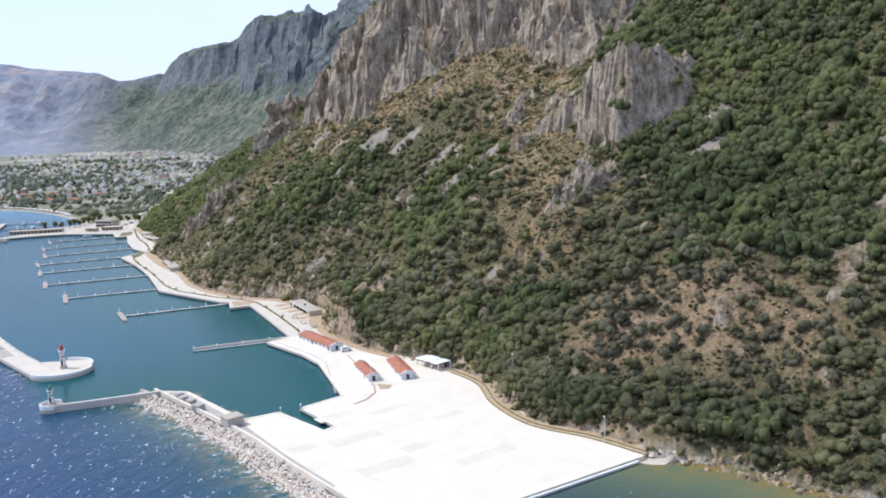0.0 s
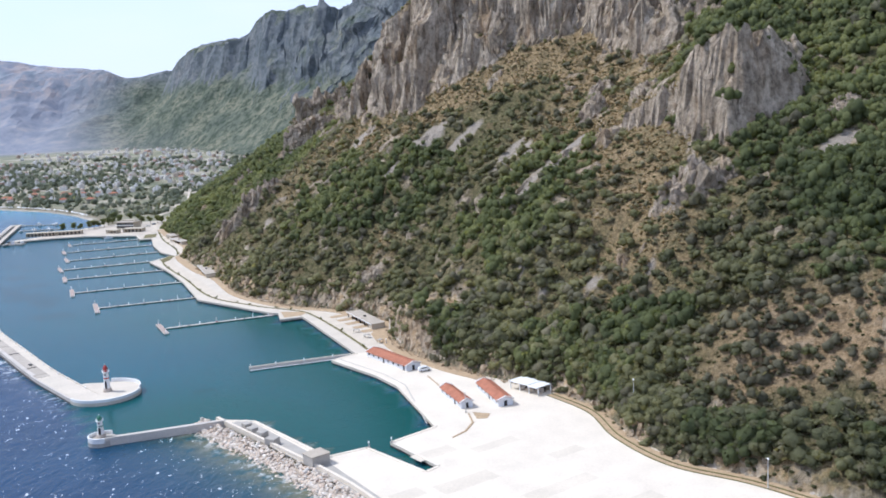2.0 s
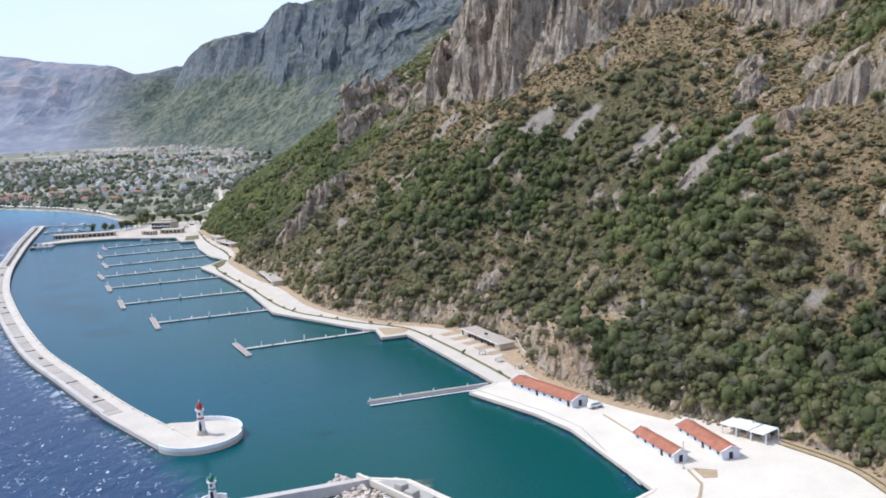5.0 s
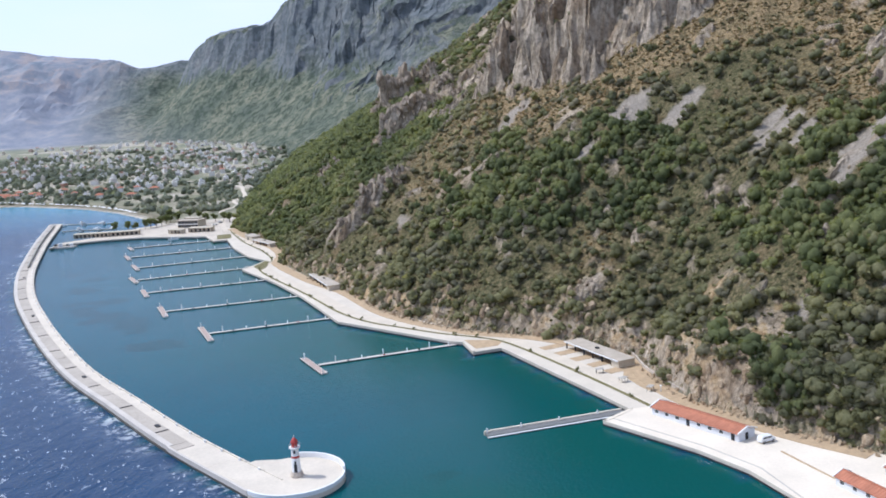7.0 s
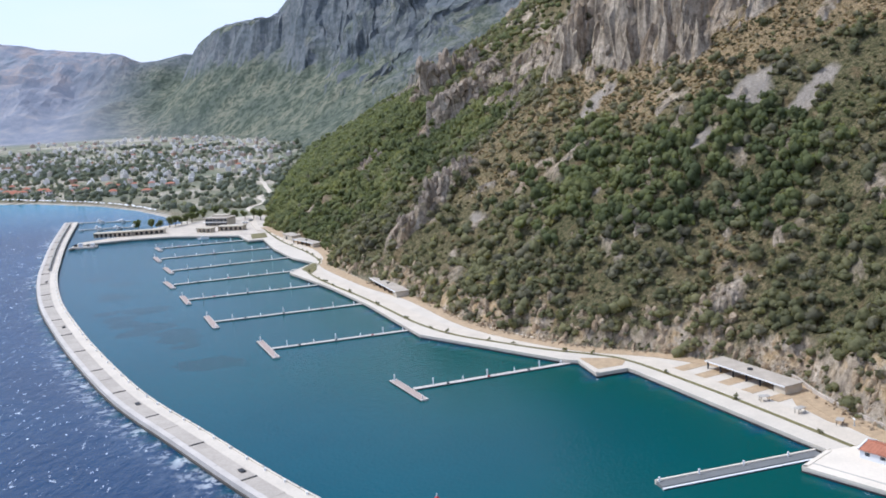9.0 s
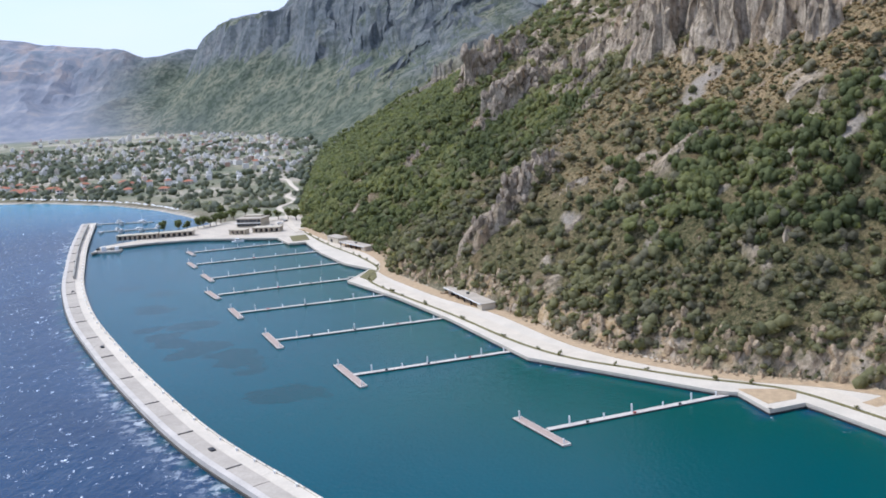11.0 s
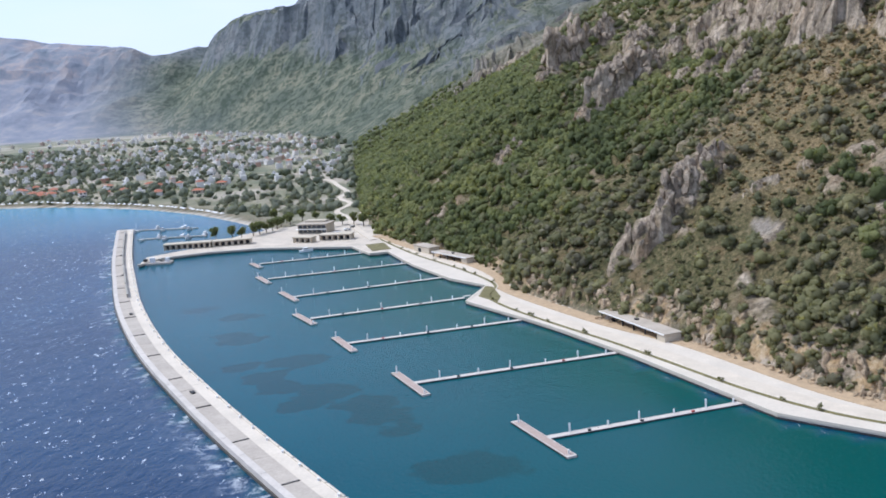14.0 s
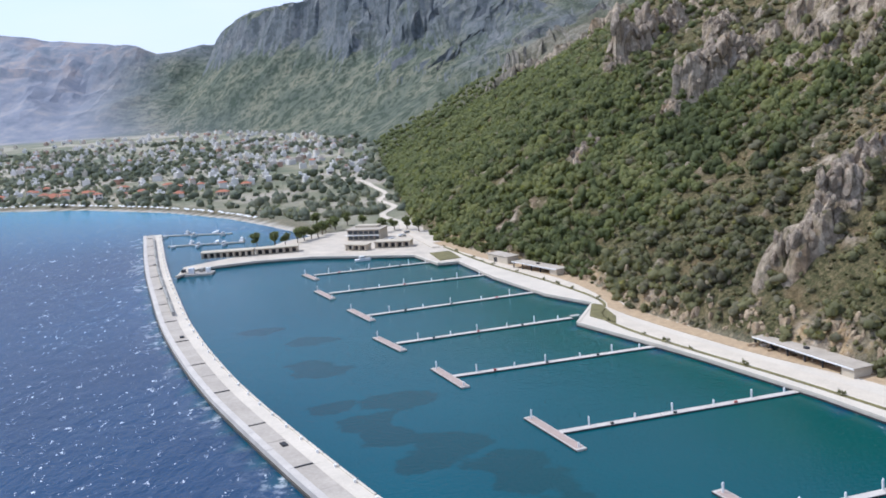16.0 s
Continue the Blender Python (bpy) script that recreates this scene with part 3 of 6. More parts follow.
def land(x, y):
    """Height of the ground, station and distance from the foot of the hill, distance inland of the beach, and how rocky it is."""
    z, s, d, band = slope_line(x, y)
    inland = -along(SHORE, x, y)[1]
    z, rock = crag_field(x, y, z)
    ledge = smooth(0.83, 0.9, fbm(x, y, 21, 4, 0, True)) * smooth(4, 14, d) * (1 - smooth(1000, 1100, y))
    z = z + ledge * 1.5 * (0.4 + fbm(x, y, 6, 2, 3))
    rock = np.maximum(np.maximum(rock, band), ledge * 0.9)
    over = np.maximum(0, z - 205)
    z = np.where(y < 1150, z - over * 0.75, z)
    # far flanks end in crests
    q = x / np.maximum(y, 1)
    crest = np.interp(q, [-0.30, -0.282, -0.275, -0.252, -0.20, -0.1875, -0.176, -0.143, -0.123, -0.108, -0.098, -0.075, -0.05], [90, 140, 172, 208, 222, 254, 268, 268, 274, 246, 262, 330, 380])
    crest = crest * (0.62 + 0.38 * y / 2300) + (fbm(x, y, 50, 4, 2) - 0.5) * 30 + (cells(x, y, 26, 3)[0] - 0.5) * 8
    zf = z + smooth(30, 200, d) * ((fbm(x, y, 230, 5, 1, True) - 0.5) * 44 + (fbm(x, y * 0.35, 70, 4, 3, True) - 0.5) * 30 * smooth(1300, 1700, y))
    zf = zf + smooth(40, 110, d) * ((fbm(x, y, 46, 4, 6) - 0.5) * 16 + (cells(x, y, 15, 7)[0] - 0.5) * 4)
    wall = cells(x, y * 0.5, 24, 6)[0]
    zf = zf + smooth(1350, 1900, y) * (smooth(120, 190, d) * 14 + smooth(150, 235, d + (wall - 0.5) * 12 + (fbm(x, y, 60, 4, 4) - 0.5) * 110) * 85)
    zf = np.minimum(zf, crest - np.maximum(0, y - 2500) * 0.15)
    w = smooth(1000, 1400, y)
    z = z * (1 - w) + zf * w
    # the plain of the village and the far range
    plain = SEA + np.where(inland > 0, np.minimum(1.2, inland * 0.12) + 0.006 * np.maximum(0, inland - 60), np.maximum(-9, inland * 0.15))
    cr = np.interp(q, [-0.75, -0.6, -0.487, -0.436, -0.41, -0.387, -0.36, -0.342, -0.321, -0.305, -0.287, -0.27, -0.2], [260, 250, 236, 224, 207, 199, 196, 188, 160, 158, 166, 178, 200])
    cr = cr + (fbm(x, y, 120, 4, 7) - 0.5) * 14
    rise = np.maximum(0, y - 2050 + 0.05 * (x + 900)) * 0.12 + smooth(2250, 2900, y) * 120
    rng = np.minimum(cr, rise * 1.1 + smooth(2100, 2500, y) * (fbm(x, y, 300, 5, 3, True) - 0.45) * 150) - np.maximum(0, y - 3000) * 0.1
    plain = np.maximum(plain, np.where(y > 2050, rng, -20))
    return np.where(d > 0, np.maximum(z, plain), plain), s, d, inland, rock


def grove_at(x, y):
    """The terraced olive grove above the cove."""
    u, v = (x - 68) * 0.86 - (y - 277) * 0.5, (x - 68) * 0.5 + (y - 277) * 0.86
    return np.exp(-((u / 38) ** 4 + (v / 18) ** 4))


def height(x, y):
    return float(land(np.array([float(x)]), np.array([float(y)]))[0][0])


def axis(*spans):
    out = []
    for a, b, step in spans:
        out.append(np.arange(a, b, step))
    out.append([spans[-1][1]])
    return np.concatenate(out)


GX = axis((-2600, -1300, 60), (-1300, -480, 12), (-480, -330, 6), (-330, -230, 2.6), (-230, -130, 1.7), (-130, 115, 1.35), (115, 200, 2.4), (200, 420, 12), (420, 1600, 60))
GY = axis((-600, 150, 40), (150, 215, 6), (215, 345, 2.2), (345, 660, 1.5), (660, 900, 2.4), (900, 1300, 6), (1300, 2000, 9), (2000, 3100, 15), (3100, 4200, 60))
gx, gy = np.meshgrid(GX, GY)
gz, gs, gd, gin, grock = land(gx, gy)
NX, NY = len(GX), len(GY)
idx = np.arange(NX * NY).reshape(NY, NX)
quads = np.stack([idx[:-1, :-1], idx[:-1, 1:], idx[1:, 1:], idx[1:, :-1]], -1).reshape(-1, 4)
# rock faces are broken up sideways as well
jit = (grock.clip(0, 1) + 0.15) * smooth(6, 14, gd) * (gy < 1000) * (1 - 0.75 * np.exp(-(((gx - 75) / 28) ** 2 + ((gy - 400) / 32) ** 2)))
jx = gx + jit * (fbm(gx * 0.7 + gz * 0.8, gy * 0.7 - gz * 0.5, 7, 3, 1) - 0.5) * 6.0
jy = gy + jit * (fbm(gx * 0.7 - gz * 0.6, gy * 0.7 + gz * 0.7, 7, 3, 4) - 0.5) * 6.0
far_ = smooth(1150, 1400, gy) * (1 - smooth(1750, 2050, gy)) * smooth(45, 110, gz)
jx = jx + far_ * (fbm(gx * 0.5 + gz * 0.9, gy * 0.5 - gz * 0.5, 34, 4, 1) - 0.5) * 46
jy = jy + far_ * (fbm(gx * 0.5 - gz * 0.7, gy * 0.5 + gz * 0.8, 34, 4, 4) - 0.5) * 46
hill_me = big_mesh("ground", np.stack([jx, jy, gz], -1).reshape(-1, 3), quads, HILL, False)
DRY_AT = (dryness(gx, gy, gs, gd) + 0.3 * smooth(62, 105, gz) * smooth(660, 820, gy) * (gy < 1000) + ((fbm(gx, gy, 40, 4, 0) - 0.5) * 0.9).clip(0, 0.35)).clip(0, 1)
attribute(hill_me, "dry", DRY_AT)
attribute(hill_me, "scree", scree_field(gx, gy))
attribute(hill_me, "grove", (1.15 * grove_at(gx, gy) * smooth(0.30, 0.50, fbm(gx, gy, 24, 3, 3))).clip(0, 1))
cutrock = smooth(0.5, 2.0, gd) * (1 - smooth(6, 13, gd)) * smooth(90, 160, gs) * (1 - smooth(900, 1000, gs)) * smooth(0.42, 0.56, fbm(gx, gy, 14, 3, 2))
cutrock = np.maximum(cutrock, smooth(283, 298, gs) * (1 - smooth(338, 352, gs)) * smooth(3, 7, gd) * (1 - smooth(22, 34, gd)) * smooth(0.44, 0.52, fbm(gx, gy, 9, 3, 5)))
HIGH = smooth(62, 105, gz) * smooth(660, 820, gy)
attribute(hill_me, "rock", np.maximum(grock.clip(0, 1), HIGH * smooth(0.46, 0.58, fbm(gx, gy, 30, 4, 6))))
attribute(hill_me, "cut", cutrock)
attribute(hill_me, "crest", smooth(120, 165, gz + (fbm(gx, gy, 160, 4, 2) - 0.5) * 110 + 40 * smooth(-380, -180, gx) * (1 - smooth(1500, 1800, gy))) * smooth(1250, 1500, gy))
# where the haze-tinted far colours take over
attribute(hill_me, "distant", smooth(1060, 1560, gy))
attribute(hill_me, "sand", np.maximum(np.maximum((1 - smooth(3, 6, gin)) * (gin > -3) * (gd < 0), (gs < 130) * (1 - smooth(1.5, 4, gd)) * (gd > -6)), (1 - smooth(0.0, 2.5, gd - 2)) * (gs > 90) * (gs < 900) * 0.2))
attribute(hill_me, "field", smooth(8, 20, gin) * (gd < 0) * (1 - smooth(2000, 2150, gy)) * 0.8)
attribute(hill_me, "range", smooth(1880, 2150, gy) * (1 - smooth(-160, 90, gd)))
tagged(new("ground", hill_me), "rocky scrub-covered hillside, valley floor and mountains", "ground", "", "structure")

# the sea: one sheet with the look of the depth below it
SX = axis((-3500, -700, 200), (-700, -420, 20), (-420, 120, 5), (120, 500, 40), (500, 3000, 250))
SY = axis((-3000, -100, 150), (-100, 180, 15), (180, 800, 5), (800, 1150, 12), (1150, 1800, 150))
sx, sy = np.meshgrid(SX, SY)


def inside(poly, x, y):
    r = np.zeros(x.shape, bool)
    for (x0, y0), (x1, y1) in zip(poly, poly[1:] + poly[:1]):
        if y0 != y1:
            r ^= ((y0 > y) != (y1 > y)) & (x < (x1 - x0) * (y - y0) / (y1 - y0) + x0)
    return r


# plan lines of the harbour
BW_OUT = [(-157.6, 353.1), (-184, 385), (-211, 422), (-236, 457), (-263, 503), (-287, 548), (-310, 595), (-333, 652), (-352, 709), (-371, 770), (-397, 862)]
BW = spline(BW_OUT, 4.0)
QEDGE = [(-67.5, 392), (-94, 453), (-96, 457), (-105, 454), (-108, 467), (-112, 469), (-153, 507), (-173, 556), (-189, 589), (-195, 600), (-212, 629), (-204, 651), (-216, 667), (-230, 699), (-241, 733)]
YARD_EDGE = [(-103, 325), (-91, 322), (-66, 290), (-56, 295), (-40, 276), (-37, 279), (-50, 298), (-38, 308.5), (-50.5, 349), (-58, 362), (-75.5, 384.5), (-67.5, 392)]
MOLE_EDGE = [(-241, 733), (-249, 732), (-258, 753), (-301, 767), (-324, 766), (-345, 759), (-351, 744)]
SEAWALL = [(-103, 325), (-63, 276), (-46, 250), (-29, 226), (-13, 203)]
BASIN = BW_OUT + [(-345, 870), (-300, 800), (-240, 780)] + QEDGE[::-1] + YARD_EDGE[::-1] + [(-134, 311)]

basin = inside(BASIN, sx, sy).astype(float)
q_d = np.minimum(np.abs(along(QEDGE, sx, sy)[1]), np.abs(along(YARD_EDGE, sx, sy)[1]))
toe_d = -along(TOE, sx, sy, TOE_FIRST)[1]
arm_d = np.abs(along(SEAWALL, sx, sy)[1])
shore_d = np.abs(along(SHORE, sx, sy)[1])
SWIRL = fbm(sx, sy, 60, 4, 2)
sea_me = big_mesh("sea", np.stack([sx, sy, 0 * sx + SEA], -1).reshape(-1, 3), np.stack([(i := np.arange(sx.size).reshape(sx.shape))[:-1, :-1], i[:-1, 1:], i[1:, 1:], i[1:, :-1]], -1).reshape(-1, 4), WATER)
attribute(sea_me, "basin", basin)
attribute(sea_me, "open", (1 - basin) * (1 - (sy < 275) * smooth(0, 14, sx) * np.exp(-np.maximum(toe_d - 15, 0) / 30)) * (1 - smooth(840, 960, sy)) * smooth(6, 22, toe_d))
bw_d = -along(BW, sx, sy)[1]
attribute(sea_me, "surf", ((bw_d > -1) * np.exp(-np.maximum(bw_d - 0.5, 0) / 2.2) * smooth(0.35, 0.6, fbm(sx, sy, 22, 3, 1)) * 0.95 + np.exp(-np.abs(arm_d - 7.5) / 1.6) * (1 - basin) * (sy < 330) * 0.8).clip(0, 1))
attribute(sea_me, "teal", (basin * np.exp(-q_d / 62) * (0.8 + 0.9 * SWIRL) + (1 - basin) * 0.95 * np.exp(-np.maximum(arm_d - 9, 0) / 14)).clip(0, 1))
attribute(sea_me, "shallow", (0.95 * np.exp(-np.maximum(toe_d - 10, 0) / 30) * (sy < 262) * smooth(-2, 10, sx)).clip(0, 1))
attribute(sea_me, "fringe", (1.1 * np.exp(-np.maximum(toe_d - 1, 0) / 5) * (sy < 262) * (sx > 30) + 0.6 * np.exp(-np.maximum(arm_d - 10, 0) / 5) * (sy < 330) * (1 - basin)).clip(0, 1))
attribute(sea_me, "bay", (smooth(780, 1000, sy) * (0.35 + 0.65 * np.exp(-shore_d / 85))).clip(0, 1))
MEADOWS = [(-303, 649, 8), (-287, 634, 9), (-280, 603, 9), (-260, 576, 11), (-275, 573, 7), (-267, 563, 8), (-262, 553, 8), (-249, 547, 10), (-239, 536, 9), (-254, 538, 8), (-235, 527, 9), (-217, 493, 13), (-231, 517, 7), (-284, 610, 7), (-106, 336, 7), (-84, 325, 5), (-115, 358, 6)]
attribute(sea_me, "meadow", np.max([np.exp(-(((sx - a) / (0.95 * r)) ** 2 + ((sy - b) / (0.62 * r)) ** 2)) for a, b, r in MEADOWS], 0))
tagged(new("sea", sea_me), "deep blue sea with small whitecaps and a calm teal harbour basin", "water", "", "structure")

# quays: solid concrete bodies standing in the water
MOLE_TOP = surface("worn_paving", (0.57, 0.495, 0.405), 0.18, 0.15, 0.9, 1.5, 0.2)
INLAND = offset_line(TOE, 4.5)
k0, k1, k2 = 6, 14, 26
yard = YARD_EDGE + INLAND[k0:k1 + 1][::-1] + [(46, 243), (43, 241), (13, 221)] + SEAWALL[::-1][:-1]
single("yard", prism(yard, -9, 2.0), CONCRETE, "wide pale concrete boatyard apron beside the basin", "apron", "structure")
quay = QEDGE + INLAND[k1:k2 + 1][::-1]
single("quay", prism(quay, -9, 1.996), QUAY_TOP, "pale concrete quay promenade along the harbour basin", "quay", "structure")
mole = MOLE_EDGE + [(-353, 764), (-330, 785), (-318, 815), (-300, 830), (-262, 840)] + INLAND[k2:k2 + 3][::-1]
single("mole", prism(mole, -9, 1.992), MOLE_TOP, "pale concrete mole with low buildings on it", "mole", "structure")

# ---- scrub ----
def clump(rng, lobes, leaves, flat=0.8, leaf=0.23, fine=1, lobe=0.58):
    """One bush, about 2 m across: a few rounded lobes with leafy facets standing off them."""
    bm = bmesh.new()
    bmesh.ops.create_icosphere(bm, subdivisions=fine, radius=1.0)
    ball = np.array([p.co for p in bm.verts])
    tri = np.array([[p.index for p in q.verts] for q in bm.faces])
    bm.free()
    n = len(ball)
    vs, fs = [], []
    mids, rads = [], []
    for k in range(lobes):
        a, off = rng.uniform(0, 6.283), 0.0 if lobes == 1 else rng.uniform(0.2, 1.18 - lobe)
        mids.append((math.cos(a) * off, math.sin(a) * off, rng.uniform(-0.15, 0.5)))
        rads.append(0.8 if lobes == 1 else rng.uniform(0.6 * lobe, lobe))
        fs.append(tri + n * k)
        vs.append(ball * (rads[-1] * (1 + rng.uniform(-0.26, 0.26, n)))[:, None] + mids[-1])
    for k in range(lobes):
        mid = vs[k][tri].mean(1)
        shown = mid[:, 2] > mids[k][2] - 0.75 * rads[k]
        for j in range(lobes):
            if j != k:
                shown &= np.linalg.norm(mid - mids[j], axis=1) > 0.8 * rads[j]
        fs[k] = fs[k][shown]
    d = rng.randn(leaves, 3)
    d[:, 2] = np.abs(d[:, 2]) - 0.3
    d /= np.linalg.norm(d, axis=1)[:, None] + 1e-9
    own = rng.randint(0, lobes, leaves)
    c = np.array(mids)[own] + d * (np.array(rads)[own] * rng.uniform(0.85, 1.25, leaves))[:, None]
    t = c[:, None] + rng.randn(leaves, 3, 3) * leaf
    fs.append(np.arange(leaves * 3).reshape(-1, 3) + n * lobes)
    v = np.concatenate(vs + [t.reshape(-1, 3)])
    v[:, 2] = v[:, 2] * flat
    return v, np.concatenate(fs)


def scatter(name, spots, sizes, kinds, mat, seed, tints):
    """All bushes of a kind as one mesh."""
    rng = np.random.RandomState(seed)
    vs, fs, ts, base = [], [], [], 0
    which = rng.randint(0, len(kinds), len(spots))
    for k, (v, f) in enumerate(kinds):
        sel = np.where(which == k)[0]
        if not len(sel):
            continue
        a = rng.uniform(0, 6.283, len(sel))
        ca, sa, sz = np.cos(a), np.sin(a), sizes[sel]
        tall = rng.uniform(0.8, 1.15, len(sel)) * sz
        x = (v[None, :, 0] * ca[:, None] - v[None, :, 1] * sa[:, None]) * sz[:, None] + spots[sel, 0:1]
        y = (v[None, :, 0] * sa[:, None] + v[None, :, 1] * ca[:, None]) * sz[:, None] + spots[sel, 1:2]
        z = v[None, :, 2] * tall[:, None] + spots[sel, 2:3] + 0.35 * tall[:, None]
        vs.append(np.stack([x, y, z], -1).reshape(-1, 3))
        fs.append((f[None] + (np.arange(len(sel)) * len(v))[:, None, None] + base).reshape(-1, 3))
        ts.append((tints[sel][:, None] + rng.uniform(-0.10, 0.10, (len(sel), len(v)))).ravel())
        base += len(sel) * len(v)
    me = big_mesh(name, np.concatenate(vs), np.concatenate(fs), mat, True)
    attribute(me, "tint", np.concatenate(ts))
    return new(name, me)


def foliage(name, dark, mid, light):
    m = Mat(name, mid, 0.75, spec=0.25)
    c = m.ramp(m.attr("tint"), (0.0, dark), (0.5, mid), (1.0, light))
    n = m.ramp(m.noise(1.3, 5, 0.65), (0.3, (0.8, 0.8, 0.8)), (0.7, (1.16, 1.16, 1.16)))
    leaf = m.mix(1.0, c, n, "MULTIPLY")
    m.color(leaf).bump(m.noise(2.6, 4, 0.7), 0.9, 0.5)
    # light passes through the leaves
    thin, both = m.n.new("ShaderNodeBsdfTranslucent"), m.n.new("ShaderNodeMixShader")
    m.l.new(m.mix(1.0, leaf, (1.25, 1.2, 0.7), "MULTIPLY"), thin.inputs["Color"])
    both.inputs[0].default_value = 0.48
    m.l.new(m.p.outputs[0], both.inputs[1])
    m.l.new(thin.outputs[0], both.inputs[2])
    m.l.new(both.outputs[0], m.n["Material Output"].inputs["Surface"])
    return m.m


SCRUB = foliage("scrub_leaves", (0.155, 0.16, 0.088), (0.245, 0.242, 0.128), (0.345, 0.325, 0.17))
PINE = foliage("pine_leaves", (0.118, 0.14, 0.064), (0.188, 0.212, 0.092), (0.285, 0.295, 0.125))
GREY_SCRUB = foliage("olive_leaves", (0.165, 0.155, 0.105), (0.25, 0.235, 0.155), (0.33, 0.30, 0.20))

rng = np.random.RandomState(11)
N = 120000
px_, py_ = rng.uniform(-340, 300, N), rng.uniform(200, 1000, N)
# more of them on the steep foot above the yard
px_, py_ = np.concatenate([px_, rng.uniform(-70, 45, 11000)]), np.concatenate([py_, rng.uniform(250, 430, 11000)])
pz_, ps_, pd_, _, prock = land(px_, py_)
ok = (pd_ > 1.5) & (pz_ > 1.2) & (px_ < 0.44 * py_ + 8) & (pz_ < np.interp(py_, [225, 300, 350, 450, 650, 1000], [41, 101, 131, 156, 182, 200]))
ok &= (np.arange(len(px_)) < N) | ((pd_ > 3.5) & (pd_ < 14) & (ps_ > 130) & (ps_ < 292))
px_, py_, pz_, ps_, pd_, prock = (v[ok] for v in (px_, py_, pz_, ps_, pd_, prock))
dry_, grove = dryness(px_, py_, ps_, pd_), grove_at(px_, py_)
# the pine wood: the flank past the fin, and the belts on the open slope
wood_ = smooth(64, 84, px_ + 0.15 * (py_ - 300) - 0.5 * np.maximum(0, py_ - 430)) * smooth(0, 10, (px_ - 68) * 0.5 + (py_ - 277) * 0.86 - 14) * (1 - grove)
belt = smooth(26, 40, pd_) * (1 - smooth(72, 92, pd_)) * smooth(250, 290, ps_) * (1 - smooth(470, 540, ps_)) + smooth(640, 720, py_) * (1 - smooth(60, 80, pz_))
near_ = smooth(3, 8, pd_) * (1 - smooth(40, 66, pd_)) * smooth(60, 120, ps_) * (1 - smooth(280, 340, ps_)) * (1 - 0.85 * grove)
green_ = np.maximum(0.75 * near_ * smooth(0.44, 0.58, fbm(px_, py_, 22, 3, 6)), belt.clip(0, 1) * np.maximum(smooth(640, 720, py_) * 0.9, smooth(0.36, 0.56, fbm(px_, py_, 34, 3, 2))))
green_ = np.maximum(green_, wood_)
dens = 0.54 + (fbm(px_, py_, 34, 3, 5) - 0.5) * 0.9 + 0.6 * (fbm(px_, py_, 11, 2, 1) - 0.5) + 0.32 * green_ - 0.12 * grove
dens = dens + 0.45 * near_
dens = dens * (1 - 0.64 * dry_) * (1 - 0.88 * smooth(0.3, 0.7, prock)) * (1 - 0.97 * scree_field(px_, py_))
dens = np.where(pd_ < 3, dens * 0.5, dens + 0.35 * (1 - smooth(9, 16, pd_)) * (ps_ > 230) * (ps_ < 700))
dens = dens * (1 - 0.3 * smooth(70, 110, pz_) * smooth(660, 820, py_)) + 0.14 * smooth(540, 600, py_) * (1 - smooth(760, 820, py_)) * smooth(50, 80, pd_) * (1 - smooth(0.3, 0.7, prock))
dens = dens * (1 - 0.6 * smooth(283, 298, ps_) * (1 - smooth(338, 352, ps_)) * (1 - smooth(22, 34, pd_)) * smooth(0.44, 0.52, fbm(px_, py_, 9, 3, 5)))
keep = rng.rand(len(px_)) < dens * 0.9
P_ = np.stack([px_, py_, pz_], -1)[keep]
pd_, dry_, grove, green_, wood_, near_ = pd_[keep], dry_[keep], grove[keep], green_[keep], wood_[keep], near_[keep]
pine = (rng.rand(len(P_)) < 0.9 * green_ - 0.05) & (grove < 0.3)
size = np.where(pine, rng.gamma(6.0, 0.36, len(P_)).clip(1.0, 3.8), rng.gamma(3.2, 0.54, len(P_)).clip(0.6, 3.6))
size = size * (1 - 0.1 * (pd_ < 8)) * (1 - 0.15 * dry_) * (1 - 0.12 * (grove > 0.4)) * (1 + 0.12 * wood_ + 0.2 * near_)
tint = (rng.rand(len(P_)) * 0.75 + 1.1 * (fbm(P_[:, 0], P_[:, 1], 25, 3, 3) - 0.38) - 0.25 * (P_[:, 1] < 345)).clip(0, 1)
olive = ~pine & ((grove > 0.4) & (rng.rand(len(P_)) < 0.8) | (rng.rand(len(P_)) < 0.26 - 0.1 * (P_[:, 1] < 340) + 0.25 * dry_))
close = np.hypot(P_[:, 0] + 20, P_[:, 1] - 150) < 300
kinds_hi = [clump(rng, 6, 90, 0.85, 0.12, 1, 0.56) for _ in range(12)]
kinds_mid = [clump(rng, 3, 20, 0.9, 0.17) for _ in range(12)]
kinds_pine = [clump(rng, 5, 34, 1.2, 0.14, 1, 0.5) for _ in range(10)]
for nm, sel, kinds, mat, label in (
    ("pine_wood", pine, kinds_pine, PINE, "fresh green pines standing in belts on the hillside"),
    ("scrub", ~olive & ~pine & close, kinds_hi, SCRUB, "dense evergreen scrub above the yard"),
    ("scrub", ~olive & ~pine & ~close, kinds_mid, SCRUB, "dense evergreen scrub on the hillside"),
    ("grey_scrub", olive, kinds_mid, GREY_SCRUB, "grey-green olive bushes and dry thorn scrub"),
):
    tagged(scatter(nm, P_[sel], size[sel], kinds, mat, 3, tint[sel]), label, "scrub", "", "stuff")
